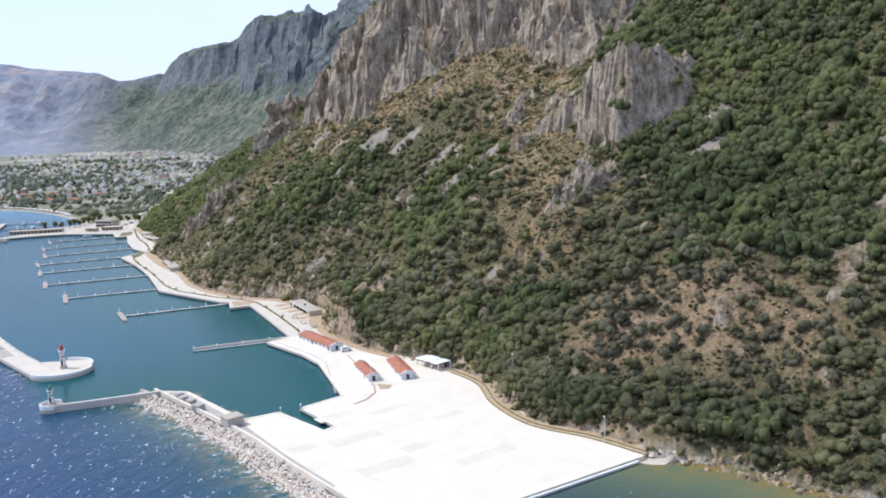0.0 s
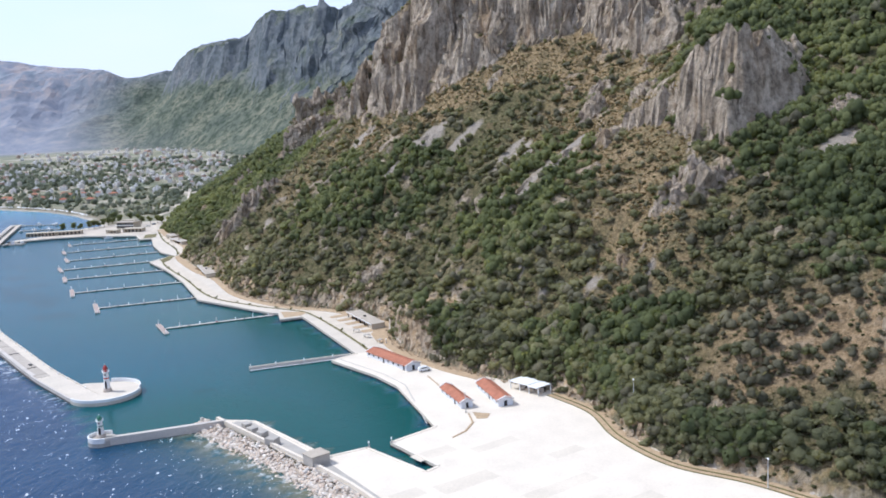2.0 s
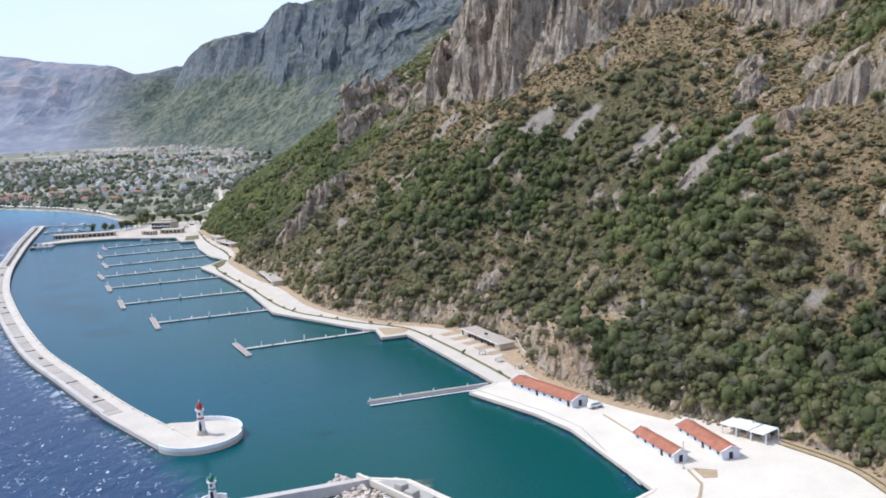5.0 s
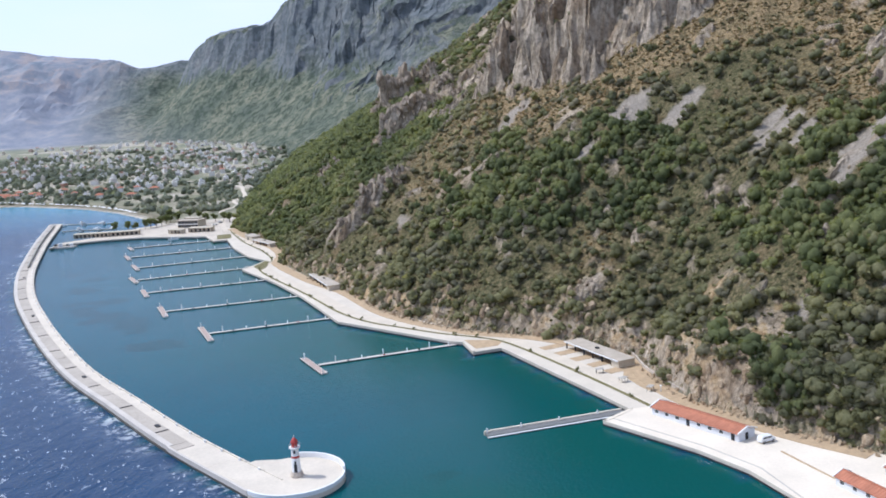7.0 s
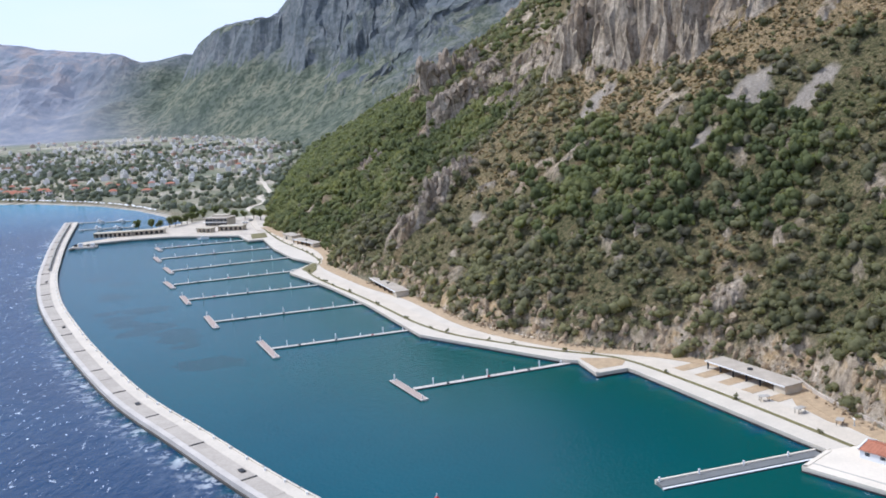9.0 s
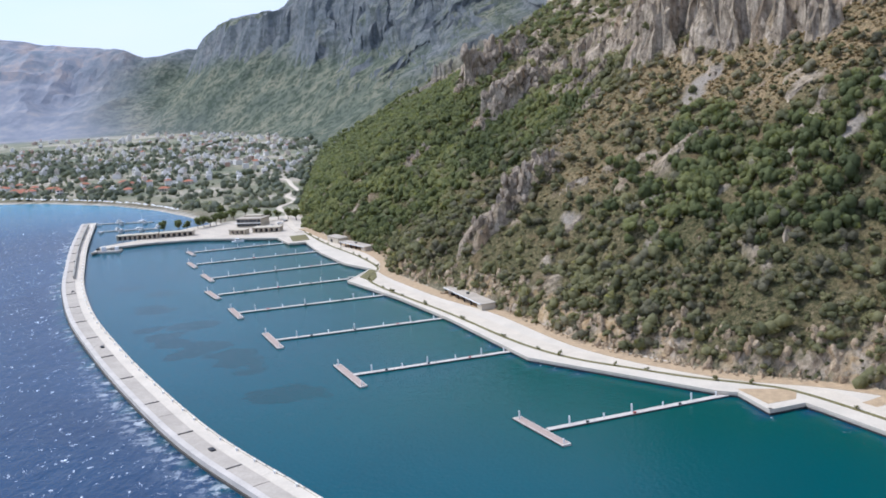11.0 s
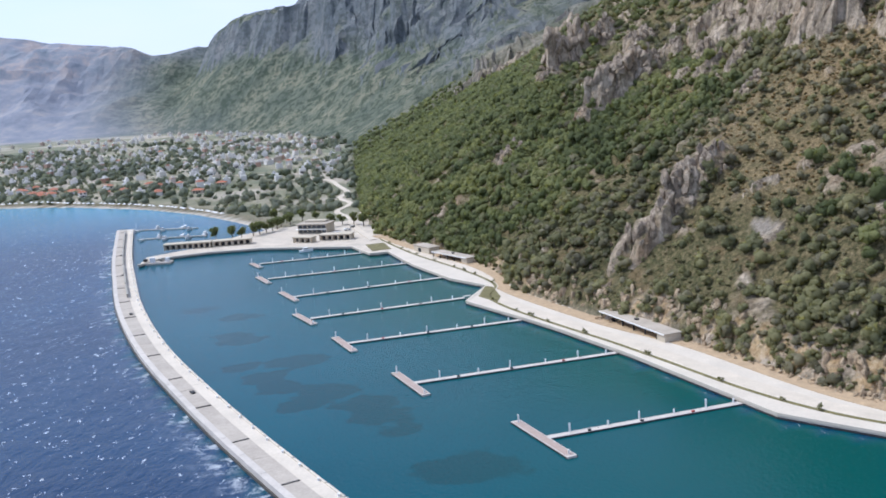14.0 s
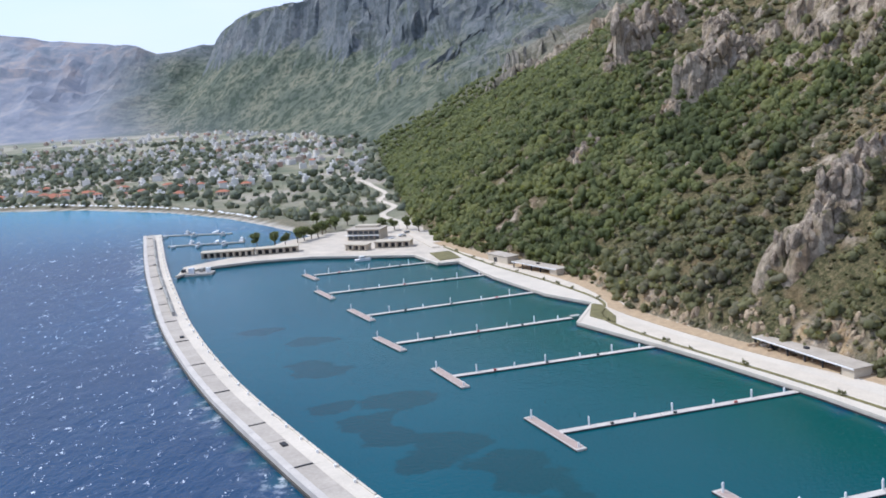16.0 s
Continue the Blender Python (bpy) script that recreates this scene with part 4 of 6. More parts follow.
# ---- rock faces: shards that break out of the slope ----
def shard(rng, sub):
    """An angular block, about 2 m high, cut by random planes."""
    bm = bmesh.new()
    bmesh.ops.create_icosphere(bm, subdivisions=sub, radius=1.0)
    v = np.array([p.co for p in bm.verts])
    f = np.array([[p.index for p in q.verts] for q in bm.faces])
    bm.free()
    n = rng.randn(11, 3)
    n /= np.linalg.norm(n, axis=1)[:, None]
    cut = rng.uniform(0.45, 0.85, 11)
    for k in range(11):
        over = (v @ n[k] - cut[k]).clip(0)
        v = v - over[:, None] * n[k]
    v = v + rng.uniform(-0.05, 0.05, v.shape)
    return v * [0.8, 0.8, 1.25], f


def shards(name, spots, sizes, mat, seed, tall=1.0, sub=2):
    rng = np.random.RandomState(seed)
    kinds = [shard(rng, sub) for _ in range(8)]
    vs, fs, base = [], [], 0
    for (x, y, z), sz in zip(spots, sizes):
        v, f = kinds[rng.randint(8)]
        r = Matrix.Rotation(rng.uniform(0, 6.28), 3, "Z") @ Matrix.Rotation(rng.uniform(-0.35, 0.35), 3, "X") @ Matrix.Rotation(rng.uniform(-0.25, 0.35), 3, "Y")
        q = (v * [1, rng.uniform(0.5, 1.0), tall * rng.uniform(0.8, 1.5)]) @ np.array(r).T * sz
        vs.append(q + [x, y, z])
        fs.append(f + base)
        base += len(v)
    return big_mesh(name, np.concatenate(vs), np.concatenate(fs), mat)


srng = np.random.RandomState(41)
CRAG_ME = [big_mesh("rock", *shard(srng, 2), ROCK) for _ in range(9)]
for cx, cy, h, a, b, deg in (c for c in CRAGS if c[1] < 1000):
    n = int(min(10 + a * b * 0.35, 120))
    c, s_ = math.cos(radians(deg)), math.sin(radians(deg))
    u, v = srng.uniform(-1.0, 0.6, n), srng.uniform(-0.95, 0.25, n)
    x, y = cx + u * a * c - v * b * s_, cy + u * a * s_ + v * b * c
    z = land(x, y)[0]
    crag = thing("rock_outcrop", "grey limestone rib with sheer broken faces among scrub", "rock", group="rock outcrops on the slope")
    for px, py, pz, sz in zip(x, y, z - 0.4, srng.uniform(0.05, 0.13, n) * h + 0.6):
        o = new("rock", CRAG_ME[srng.randint(len(CRAG_ME))])
        o.parent = crag
        o.matrix_basis = Matrix.LocRotScale((px, py, pz), Euler((srng.uniform(-0.35, 0.35), srng.uniform(-0.25, 0.35), srng.uniform(0, 6.28))), (sz, sz * srng.uniform(0.5, 1.0), sz * 0.95 * srng.uniform(0.8, 1.4)))
# the great fin below the cliff
x, y = srng.uniform(30, 130, 9000), srng.uniform(345, 450, 9000)
z = land(x, y)[0]
sel = np.where((z - slope_line(x, y)[0] > 3) & ((x - 43) * 0.918 + (y - 432) * 0.397 < 14))[0][:90]
fin = thing("rock_outcrop", "great pale limestone fin with a shaded sheer face above the scrub", "rock", group="rock outcrops on the slope")
for k in sel:
    o = new("rock", CRAG_ME[srng.randint(len(CRAG_ME))])
    o.parent = fin
    sz = srng.uniform(0.6, 1.7)
    o.matrix_basis = Matrix.LocRotScale((x[k], y[k], z[k] - 0.8), Euler((srng.uniform(-0.25, 0.25), srng.uniform(-0.25, 0.25), srng.uniform(0, 6.28))), (sz, sz * srng.uniform(0.5, 1.0), sz * 1.1 * srng.uniform(0.8, 1.4)))
# the cliff band and the cut at the hill foot
x, y = srng.uniform(-140, 90, 24000), srng.uniform(420, 720, 24000)
z, s1, d1, _, rk = land(x, y)
sel = np.where((np.interp(s1, CLIFF_S, CLIFF_H) > 12) & (d1 > 96) & (d1 < 190) & (rk > 0.5))[0][:420]
cl = shards("cliff_rocks", np.stack([x, y, z - 0.6], -1)[sel], srng.uniform(0.7, 2.0, len(sel)), ROCK, 91, 1.2)
tagged(new("cliff_rocks", cl), "broken grey limestone buttresses of the upper cliff", "rock", "", "stuff")
x, y = srng.uniform(-240, 70, 30000), srng.uniform(230, 760, 30000)
z, s1, d1, _, rk = land(x, y)
w = smooth(1.0, 2.5, d1) * (1 - smooth(7, 13, d1)) * smooth(120, 180, s1) * smooth(0.38, 0.5, fbm(x, y, 22, 3, 2)) * (1 - smooth(600, 800, s1) * 0.7)
sel = np.where(srng.rand(len(x)) < w)[0][:850]
cl = shards("cut_rocks", np.stack([x, y, z - 0.3], -1)[sel], srng.uniform(0.5, 2.0, len(sel)), ROCK_WARM, 92, 1.0)
tagged(new("cut_rocks", cl), "ochre and grey broken rock along the road cut", "rock", "", "stuff")
toe_pts = np.array([p for o in (0.6, 1.6, 2.8) for p in offset_line(spline(TOE[11:22], 2.1), o)]) + srng.uniform(-0.5, 0.5, (3 * len(spline(TOE[11:22], 2.1)), 2))
cl = shards("toe_rocks", np.stack([toe_pts[:, 0], toe_pts[:, 1], np.maximum(2.0, land(toe_pts[:, 0], toe_pts[:, 1])[0]) - 0.1], -1), srng.uniform(0.45, 1.15, len(toe_pts)), ROCK_WARM, 98, 0.8)
tagged(new("toe_rocks", cl), "pale broken rocks along the foot of the cut", "rock", "", "stuff")
x, y = srng.uniform(-200, 110, 26000), srng.uniform(235, 800, 26000)
z, s1, d1, _, rk = land(x, y)
w = smooth(0.52, 0.7, fbm(x, y, 26, 3, 4)) * (d1 > 6) * (d1 < 130) * 0.22
sel = np.where(srng.rand(len(x)) < w)[0][:560]
cl = shards("loose_rocks", np.stack([x, y, z - 0.1], -1)[sel], srng.uniform(0.4, 1.2, len(sel)), ROCK_WARM, 93, 0.7)
tagged(new("loose_rocks", cl), "pale limestone boulders scattered over the slope", "rock", "", "stuff")
# boulders and ledges of the small cove
x, y = srng.uniform(44, 145, 9000), srng.uniform(150, 262, 9000)
z, s1, d1, _, rk = land(x, y)
sel = np.where((d1 > -1.8) & (d1 < 5) & (srng.rand(len(x)) < 0.42 * smooth(0.35, 0.6, fbm(x, y, 12, 3, 2))))[0][:420]
cl = shards("shore_rocks", np.stack([x, y, np.maximum(z, 0.5)], -1)[sel], srng.uniform(0.5, 2.0, len(sel)), ROCK_WARM, 94, 0.7)
tagged(new("shore_rocks", cl), "grey limestone ledges and boulders along the cove shore", "rock", "", "stuff")
x = np.array([44, 47, 49, 51, 53, 50, 46, 55, 58, 61, 66, 71, 76, 48.5, 52.5, 63])
y = np.array([247, 250, 252, 246, 241, 248, 252, 244, 245.5, 246, 242, 239, 236, 245, 249, 243])
cl = shards("boulders", np.stack([x, y, 0.9 + 0.5 * srng.rand(16)], -1), srng.uniform(1.2, 2.6, 16), STONE, 97, 0.6)
tagged(new("boulders", cl), "big pale boulders at the corner of the boatyard", "rock", "", "stuff")
# low brush between the bushes
L_N = 60000
lx, ly = rng.uniform(-260, 130, L_N), rng.uniform(215, 800, L_N)
lz, ls, ld, _, lrock = land(lx, ly)
open_ = 0.34 + 0.5 * grove_at(lx, ly) + 0.4 * dryness(lx, ly, ls, ld)
keep = (rng.rand(L_N) < open_) & (lx < 0.44 * ly + 8) & (lz < 150) & (ld > 2) & (ld < 150) & (lrock < 0.4) & (scree_field(lx, ly) < 0.3)
L_ = np.stack([lx, ly, lz - 0.15], -1)[keep][:11500]
BRUSH = foliage("low_brush", (0.075, 0.08, 0.034), (0.13, 0.125, 0.055), (0.20, 0.175, 0.09))
lows = [clump(rng, 1, 4, 0.55) for _ in range(5)]
tagged(scatter("low_brush", L_, rng.uniform(0.35, 1.0, len(L_)), lows, BRUSH, 8, rng.rand(len(L_))), "low brown and olive brush between the bushes", "scrub", "", "stuff")
# dry tussocks on the open ground
T_N = 45000
tx, ty = rng.uniform(-150, 120, T_N), rng.uniform(330, 740, T_N)
tz, ts_, td, _, trock = land(tx, ty)
tw = dryness(tx, ty, ts_, td) * (trock < 0.5)
keep = (rng.rand(T_N) < tw) & (tx < 0.44 * ty + 8) & (tz < 170) & (td > 20) & (scree_field(tx, ty) < 0.3)
Q_ = np.stack([tx, ty, tz - 0.1], -1)[keep]
STRAW = foliage("dry_tussocks", (0.24, 0.175, 0.09), (0.34, 0.255, 0.135), (0.45, 0.345, 0.19))
tussock = [clump(rng, 1, 0, 0.6) for _ in range(4)]
tagged(scatter("tussocks", Q_, rng.uniform(0.35, 0.9, len(Q_)), tussock, STRAW, 6, rng.rand(len(Q_))), "golden dry grass tussocks below the cliffs", "grass", "", "stuff")
VALLEY = [(-249, 768), (-257, 797), (-263, 824), (-266, 850), (-276, 880), (-270, 912), (-280, 945), (-277, 975), (-287, 1020), (-298, 1065), (-316, 1085), (-345, 1095)]
# woods on the far flanks and in the valley
M = 40000
fx, fy = rng.uniform(-1300, 60, M), rng.uniform(880, 2200, M)
fz, _, fd, fin, _ = land(fx, fy)
plainw = (fd < 0) & (fin > 10)
wood = np.where(plainw, (0.2 + 0.5 * (1 - smooth(1095, 1160, fy)) + 1.8 * (fbm(fx, fy, 80, 3, 2) - 0.47)) * (1 - smooth(1650, 1800, fy)), (1.1 + 1.2 * (fbm(fx, fy, 90, 3, 4) - 0.5)) * (1 - smooth(1250, 1650, fy)) * (1 - smooth(50, 95, fz)))
keep = (np.abs(along(VALLEY, fx, fy)[1]) > 5) & (rng.rand(M) < np.where(plainw | (wood > 0.5), wood, 0)) & (fz > 1.5) & ((fd > 3) | plainw) & (fz < 120)
F_ = np.stack([fx, fy, fz], -1)[keep]
fsz = rng.uniform(1.4, 3.2, len(F_))
kinds_lo = [clump(rng, 1, 5, 0.9) for _ in range(5)]
# distance haze is put into these leaves as a paler, greyer green
HAZY_LEAF = foliage("hazy_valley_leaves", (0.15, 0.175, 0.135), (0.215, 0.24, 0.185), (0.295, 0.305, 0.235))
ftint = (rng.rand(len(F_)) * 0.5 + fbm(F_[:, 0], F_[:, 1], 60, 3, 3) - 0.25).clip(0, 1)
low = plainw[keep]
kinds_pair = [clump(rng, 1, 8, 0.95) for _ in range(7)]
fsz = fsz * rng.uniform(0.7, 1.6, len(fsz))
tagged(scatter("valley_trees", F_[low], fsz[low], kinds_pair, HAZY_LEAF, 5, ftint[low]), "olive and citrus trees between the village houses", "trees", "", "stuff")
# the wood that climbs the flank past the old port
wx, wy = rng.uniform(-320, 70, 16000), rng.uniform(860, 1260, 16000)
wz, _, wd, _, wrock = land(wx, wy)
keep = (wd > 2) & (wz < 150) & (rng.rand(16000) < 1 - 0.75 * smooth(55, 95, wz)) & (wrock < 0.4) & (rng.rand(16000) < 0.75 * (1 - smooth(1120, 1260, wy)) * (0.6 + fbm(wx, wy, 40, 3, 2) * 0.8))
W_ = np.concatenate([F_[~low], np.stack([wx, wy, wz], -1)[keep]])
wt = np.concatenate([ftint[~low], (rng.rand(keep.sum()) * 0.6 + 0.3)])
tagged(scatter("far_woods", W_, rng.uniform(1.6, 3.4, len(W_)), kinds_lo, PINE, 5, wt), "dark green pine wood on the far slopes", "woods", "", "stuff")


# ---- harbour works ----
def slabs(parent, line, d0, d1, z0, z1, length, gap, mat, name="slab", vary=0.0):
    """Pieces of a long strip, with open joints between them."""
    rng = random.Random(7)
    n = max(1, int(length / 4.0))
    k = 0
    while k < len(line) - 1:
        seg = line[k:k + n + 1]
        if len(seg) < 2:
            break
        a, b = Vector(seg[-2]), Vector(seg[-1])
        seg = seg[:-1] + [tuple(b - (b - a).normalized() * gap)]
        part(name, strip(seg, d0, d1, z0, z1 + rng.uniform(-vary, vary)), mat, parent)
        k += n


EDGE_C = surface("edge_concrete", (0.55, 0.50, 0.45), 0.12, 0.2, 0.9, 2.0, 0.2)
bw = thing("breakwater", "long curved concrete breakwater with a grey wave deck and a pale road", "breakwater", kind="structure")
part("body", strip(BW, 0.6, 9.0, -9, 2.0), QUAY_SIDE, bw)
slabs(bw, BW[:11], 0.3, 9.2, 1.6, 2.25, 20, 0.06, QUAY_TOP, "road_slab")
slabs(bw, BW[10:], 5.75, 9.2, 1.6, 2.25, 20, 0.06, QUAY_TOP, "road_slab")
WAVE_DECK = surface("wave_deck", (0.44, 0.385, 0.325), 0.14, 0.15, 0.9, 1.5, 0.2)
slabs(bw, BW[10:], 0.5, 5.7, -1.0, 2.42, 30, 0.12, WAVE_DECK, "deck_slab", 0.05)
slabs(bw, BW[10:], 0.4, 1.9, 1.0, 2.52, 15, 0.10, EDGE_C, "edge_slab", 0.03)
for k in range(13, len(BW) - 1, 7):
    part("deck_joint", strip([BW[k], tuple(Vector(BW[k]).lerp(Vector(BW[k + 1]), 0.09))], 1.95, 5.6, 2.2, 2.56), DARK, bw)
WET = surface("wet_concrete", (0.085, 0.075, 0.065), 0.3, 0.5, 0.5, 2.0, 0.3)
part("tide_band", strip(BW, 0.0, 0.42, -1.0, SEA + 0.55), WET, bw, "dark wet band at the waterline")
part("deck_seam", strip(BW[11:], 5.5, 5.75, 1.8, 2.30), DECK, bw)
slabs(bw, BW[:11], 0.1, 0.7, -1.0, 2.5, 20, 0.05, EDGE_C, "parapet_panel")
part("ramp", strip(BW[9:11], 0.5, 5.6, 2.0, 2.36), WAVE_DECK, bw)
slabs(bw, BW, 8.75, 9.25, 2.2, 2.45, 10, 0.5, QUAY_TOP, "edge_kerb")
bm = bmesh.new()
cone(bm, 0.22, 0.18, 0, 0.45, seg=10)
cone(bm, 0.30, 0.30, 0.45, 0.62, seg=10)
me_bollard = bpy.data.meshes.new("bollard")
bm.to_mesh(me_bollard)
bm.free()
me_bollard.materials.append(WHITE)


def bollards(line, d, z, every, parent):
    pts = offset_line(spline(line, every), d)
    for x, y in pts[1:-1]:
        o = new("bollard", me_bollard)
        o.parent = parent
        o.location = (x, y, z)


slabs(bw, [p for p in BW if 668 < p[1] < 850], 4.9, 5.5, 2.3, 3.8, 24, 2.0, QUAY_SIDE, "deck_wall")
bollards(BW_OUT, 8.4, 2.25, 9.0, bw)
# openings and steps on the deck
for k in (14, 30, 58, 84, 104, 118):
    (x, y), (x2, y2) = offset_line(BW, 4.4)[k], offset_line(BW, 4.4)[k + 1]
    part("hatch", strip([(x, y), ((x + x2) / 2, (y + y2) / 2)], -0.5, 0.6, 2.4, 2.7), DARK, bw)

HC = (-148.5, 360.55)
bm = bmesh.new()
cone(bm, 11.65, 11.55, -9, 2.31, *HC, 56)
part("head", bm, QUAY_TOP, bw)


def arc(c, r, a0, a1, n):
    return [(c[0] + r * math.cos(radians(a0 + (a1 - a0) * k / n)), c[1] + r * math.sin(radians(a0 + (a1 - a0) * k / n))) for k in range(n + 1)]


part("parapet", strip(arc(HC, 11.35, 98, 5, 24), -0.22, 0.22, 1.8, 3.5), WHITE, bw, "whitewashed curved parapet wall")
part("low_parapet", strip(arc(HC, 11.35, 4.6, -140, 32), -0.22, 0.22, 1.8, 2.75), WHITE, bw)
bm = prism([(-156.0, 355.5), (-166, 364.5), (-159, 371.5), (-148, 371), (-143, 352)], -9, 2.28)
part("apron", bm, QUAY_TOP, bw)


def lighthouse(name, x, y, z, h, r, top, label):
    t = thing(name, label, "lighthouse", pose(x, y, z), "harbour lights")
    bm = bmesh.new()
    cone(bm, r * 1.35, r * 1.30, 0, h * 0.07, seg=24)
    cone(bm, r * 1.15, r * 1.10, h * 0.07, h * 0.13, seg=24)
    part("plinth", bm, STONE, t, "rough stone plinth")
    bm = bmesh.new()
    cone(bm, r * 0.95, r * 0.72, h * 0.13, h * 0.70, seg=28)
    part("tower", bm, WHITE, t)
    bm = bmesh.new()
    cone(bm, r * 0.84, r * 0.81, h * 0.47, h * 0.52, seg=28)
    part("band", bm, top, t)
    bm = bmesh.new()
    box(bm, -0.35, 0.35, -r, -r * 0.80, h * 0.13, h * 0.13 + 1.9, 0.03)
    part("door", bm, DARK, t)
    for k in (0.34, 0.60):
        part("window", boxes((-0.22, 0.22, -r * 0.92, -r * 0.70, h * k, h * k + 0.6)), DARK, t)
    bm = bmesh.new()
    cone(bm, r * 0.75, r * 1.10, h * 0.68, h * 0.72, seg=28)
    cone(bm, r * 1.12, r * 1.12, h * 0.72, h * 0.735, seg=28)
    part("gallery", bm, WHITE, t)
    bm = bmesh.new()
    for k in range(14):
        a = k * 2 * math.pi / 14
        cone(bm, 0.03, 0.03, h * 0.735, h * 0.735 + 0.85, r * 1.06 * math.cos(a), r * 1.06 * math.sin(a), 6)
    bmesh.ops.create_circle(bm, segments=28, radius=r * 1.06, matrix=Matrix.Translation((0, 0, h * 0.735 + 0.85)))
    part("railing", bm, WHITE, t)
    bm = bmesh.new()
    cone(bm, r * 0.62, r * 0.62, h * 0.735, h * 0.86, seg=20)
    part("lantern", bm, top, t)
    bm = bmesh.new()
    cone(bm, r * 0.74, r * 0.42, h * 0.86, h * 0.93, seg=20)
    cone(bm, r * 0.42, r * 0.08, h * 0.93, h * 0.97, seg=20)
    part("dome", bm, top, t)
    bm = bmesh.new()
    cone(bm, r * 0.10, r * 0.06, h * 0.96, h * 1.03, seg=8)
    part("finial", bm, WHITE, t)
    return t


RED = surface("red_paint", (0.42, 0.045, 0.035), 0.1, 0.6, 0.5, 4.0, 0.1)
GREEN = surface("green_paint", (0.03, 0.17, 0.10), 0.1, 0.6, 0.5, 4.0, 0.1)
lighthouse("lighthouse", -147.6, 360.5, 2.3, 9.3, 1.12, RED, "white harbour lighthouse with a red lantern on the breakwater head")

arm = thing("outer_mole", "narrow grey concrete mole ending in a round head", "breakwater", kind="structure")
ARM = [(-133, 312.5), (-122, 315.8), (-110, 319.6), (-100, 323)]
part("body", strip(ARM, -2.0, 2.0, -9, 2.3), EDGE_C, arm)
part("sea_wall", strip(ARM, 1.5, 2.1, -2, 3.1), EDGE_C, arm)
bm = bmesh.new()
cone(bm, 4.0, 3.9, -9, 2.3, -133.5, 313.5, 36)
part("head", bm, DECK, arm)
part("parapet", strip(arc((-133.5, 313.5), 3.75, 60, 300, 24), -0.2, 0.2, 1.9, 3.3), WHITE, arm)
lighthouse("lighthouse", -134.2, 314.8, 2.3, 6.6, 1.0, GREEN, "white harbour light with a green lantern on the outer mole")

# sea wall of the yard and the rock armour in front of it
wall = thing("sea_wall", "low pale concrete wall above the rock armour", "sea wall", kind="structure")
for a, b in zip(spline(SEAWALL, 12), spline(SEAWALL, 12)[1:]):
    part("wall_panel", strip([a, tuple(Vector(b) - (Vector(b) - Vector(a)).normalized() * 0.05)], -0.4, 0.4, 1.5, 3.0), CONCRETE, wall)


def rock_mesh(seed):
    rng = random.Random(seed)
    bm = bmesh.new()
    bmesh.ops.create_icosphere(bm, subdivisions=1, radius=0.5)
    for v in bm.verts:
        v.co *= rng.uniform(0.75, 1.2)
        v.co.z *= 0.75
        v.co.x *= 1.2
    me = bpy.data.meshes.new("rock")
    bm.to_mesh(me)
    bm.free()
    return me


ROCK_ME = [rock_mesh(k) for k in range(7)]
STONE_V = Mat("armour_rock", (0.5, 0.45, 0.38), 0.95, spec=0.2)
oi = STONE_V.n.new("ShaderNodeObjectInfo")
STONE_V.color(STONE_V.mix(1.0, STONE_V.ramp(oi.outputs["Random"], (0.0, (0.58, 0.46, 0.36)), (0.35, (0.76, 0.68, 0.58)), (0.7, (0.70, 0.55, 0.43)), (1.0, (0.82, 0.76, 0.68))),
                          STONE_V.ramp(STONE_V.noise(1.5, 5), (0.3, (0.6, 0.6, 0.6)), (0.7, (1, 1, 1))), "MULTIPLY")).bump(STONE_V.noise(3, 5), 0.6, 0.1)
for me in ROCK_ME:
    me.materials.append(STONE_V.m)
armour = thing("rock_armour", "sloping bank of pale and ochre armour rocks at the water", "rocks", kind="structure")
rr = random.Random(21)
ARM_LINE = [(-118, 324)] + spline([(-108, 327), (-103, 322), (-63, 274), (-46, 248), (-29, 224), (-13, 201)], 1.0)
spots = []
for x, y in offset_line(spline(ARM_LINE[1:], 0.95), 0):
    spots.append((x, y))
cand = []
for k in range(len(spots) - 1):
    (x, y), (x2, y2) = spots[k], spots[k + 1]
    dx, dy = x2 - x, y2 - y
    l = math.hypot(dx, dy)
    nx, ny = dy / l, -dx / l
    w = 11.5 if k > 6 else 7.0
    for j in range(17):
        o = 0.6 + j * w / 17 + rr.uniform(-0.5, 0.5)
        z = 2.2 - 2.9 * (o / w) ** 0.9 + rr.uniform(-0.2, 0.3)
        cand.append((x + nx * o + rr.uniform(-0.4, 0.4), y + ny * o + rr.uniform(-0.4, 0.4), z, rr.uniform(0.65, 1.25) if rr.random() < 0.88 else rr.uniform(1.25, 1.7)))
cand.sort(key=lambda c: math.hypot(c[0] + 75, c[1] - 285))
rv, rf = [], []
for k, (x, y, z, sz) in enumerate(cand):
    m = Matrix.LocRotScale((x, y, z), Euler((rr.uniform(-0.5, 0.5), rr.uniform(-0.5, 0.5), rr.uniform(0, 6.28))), (sz, sz, sz))
    me = ROCK_ME[k % 7]
    if k < 300:
        o = new("rock", me)
        o.parent = armour
        o.matrix_world = m
    else:
        b0 = len(rv)
        rv += [m @ v.co for v in me.vertices]
        rf += [[b0 + i for i in p.vertices] for p in me.polygons]
ISL = Mat("armour_rock_bank", (0.5, 0.45, 0.38), 0.95, spec=0.2)
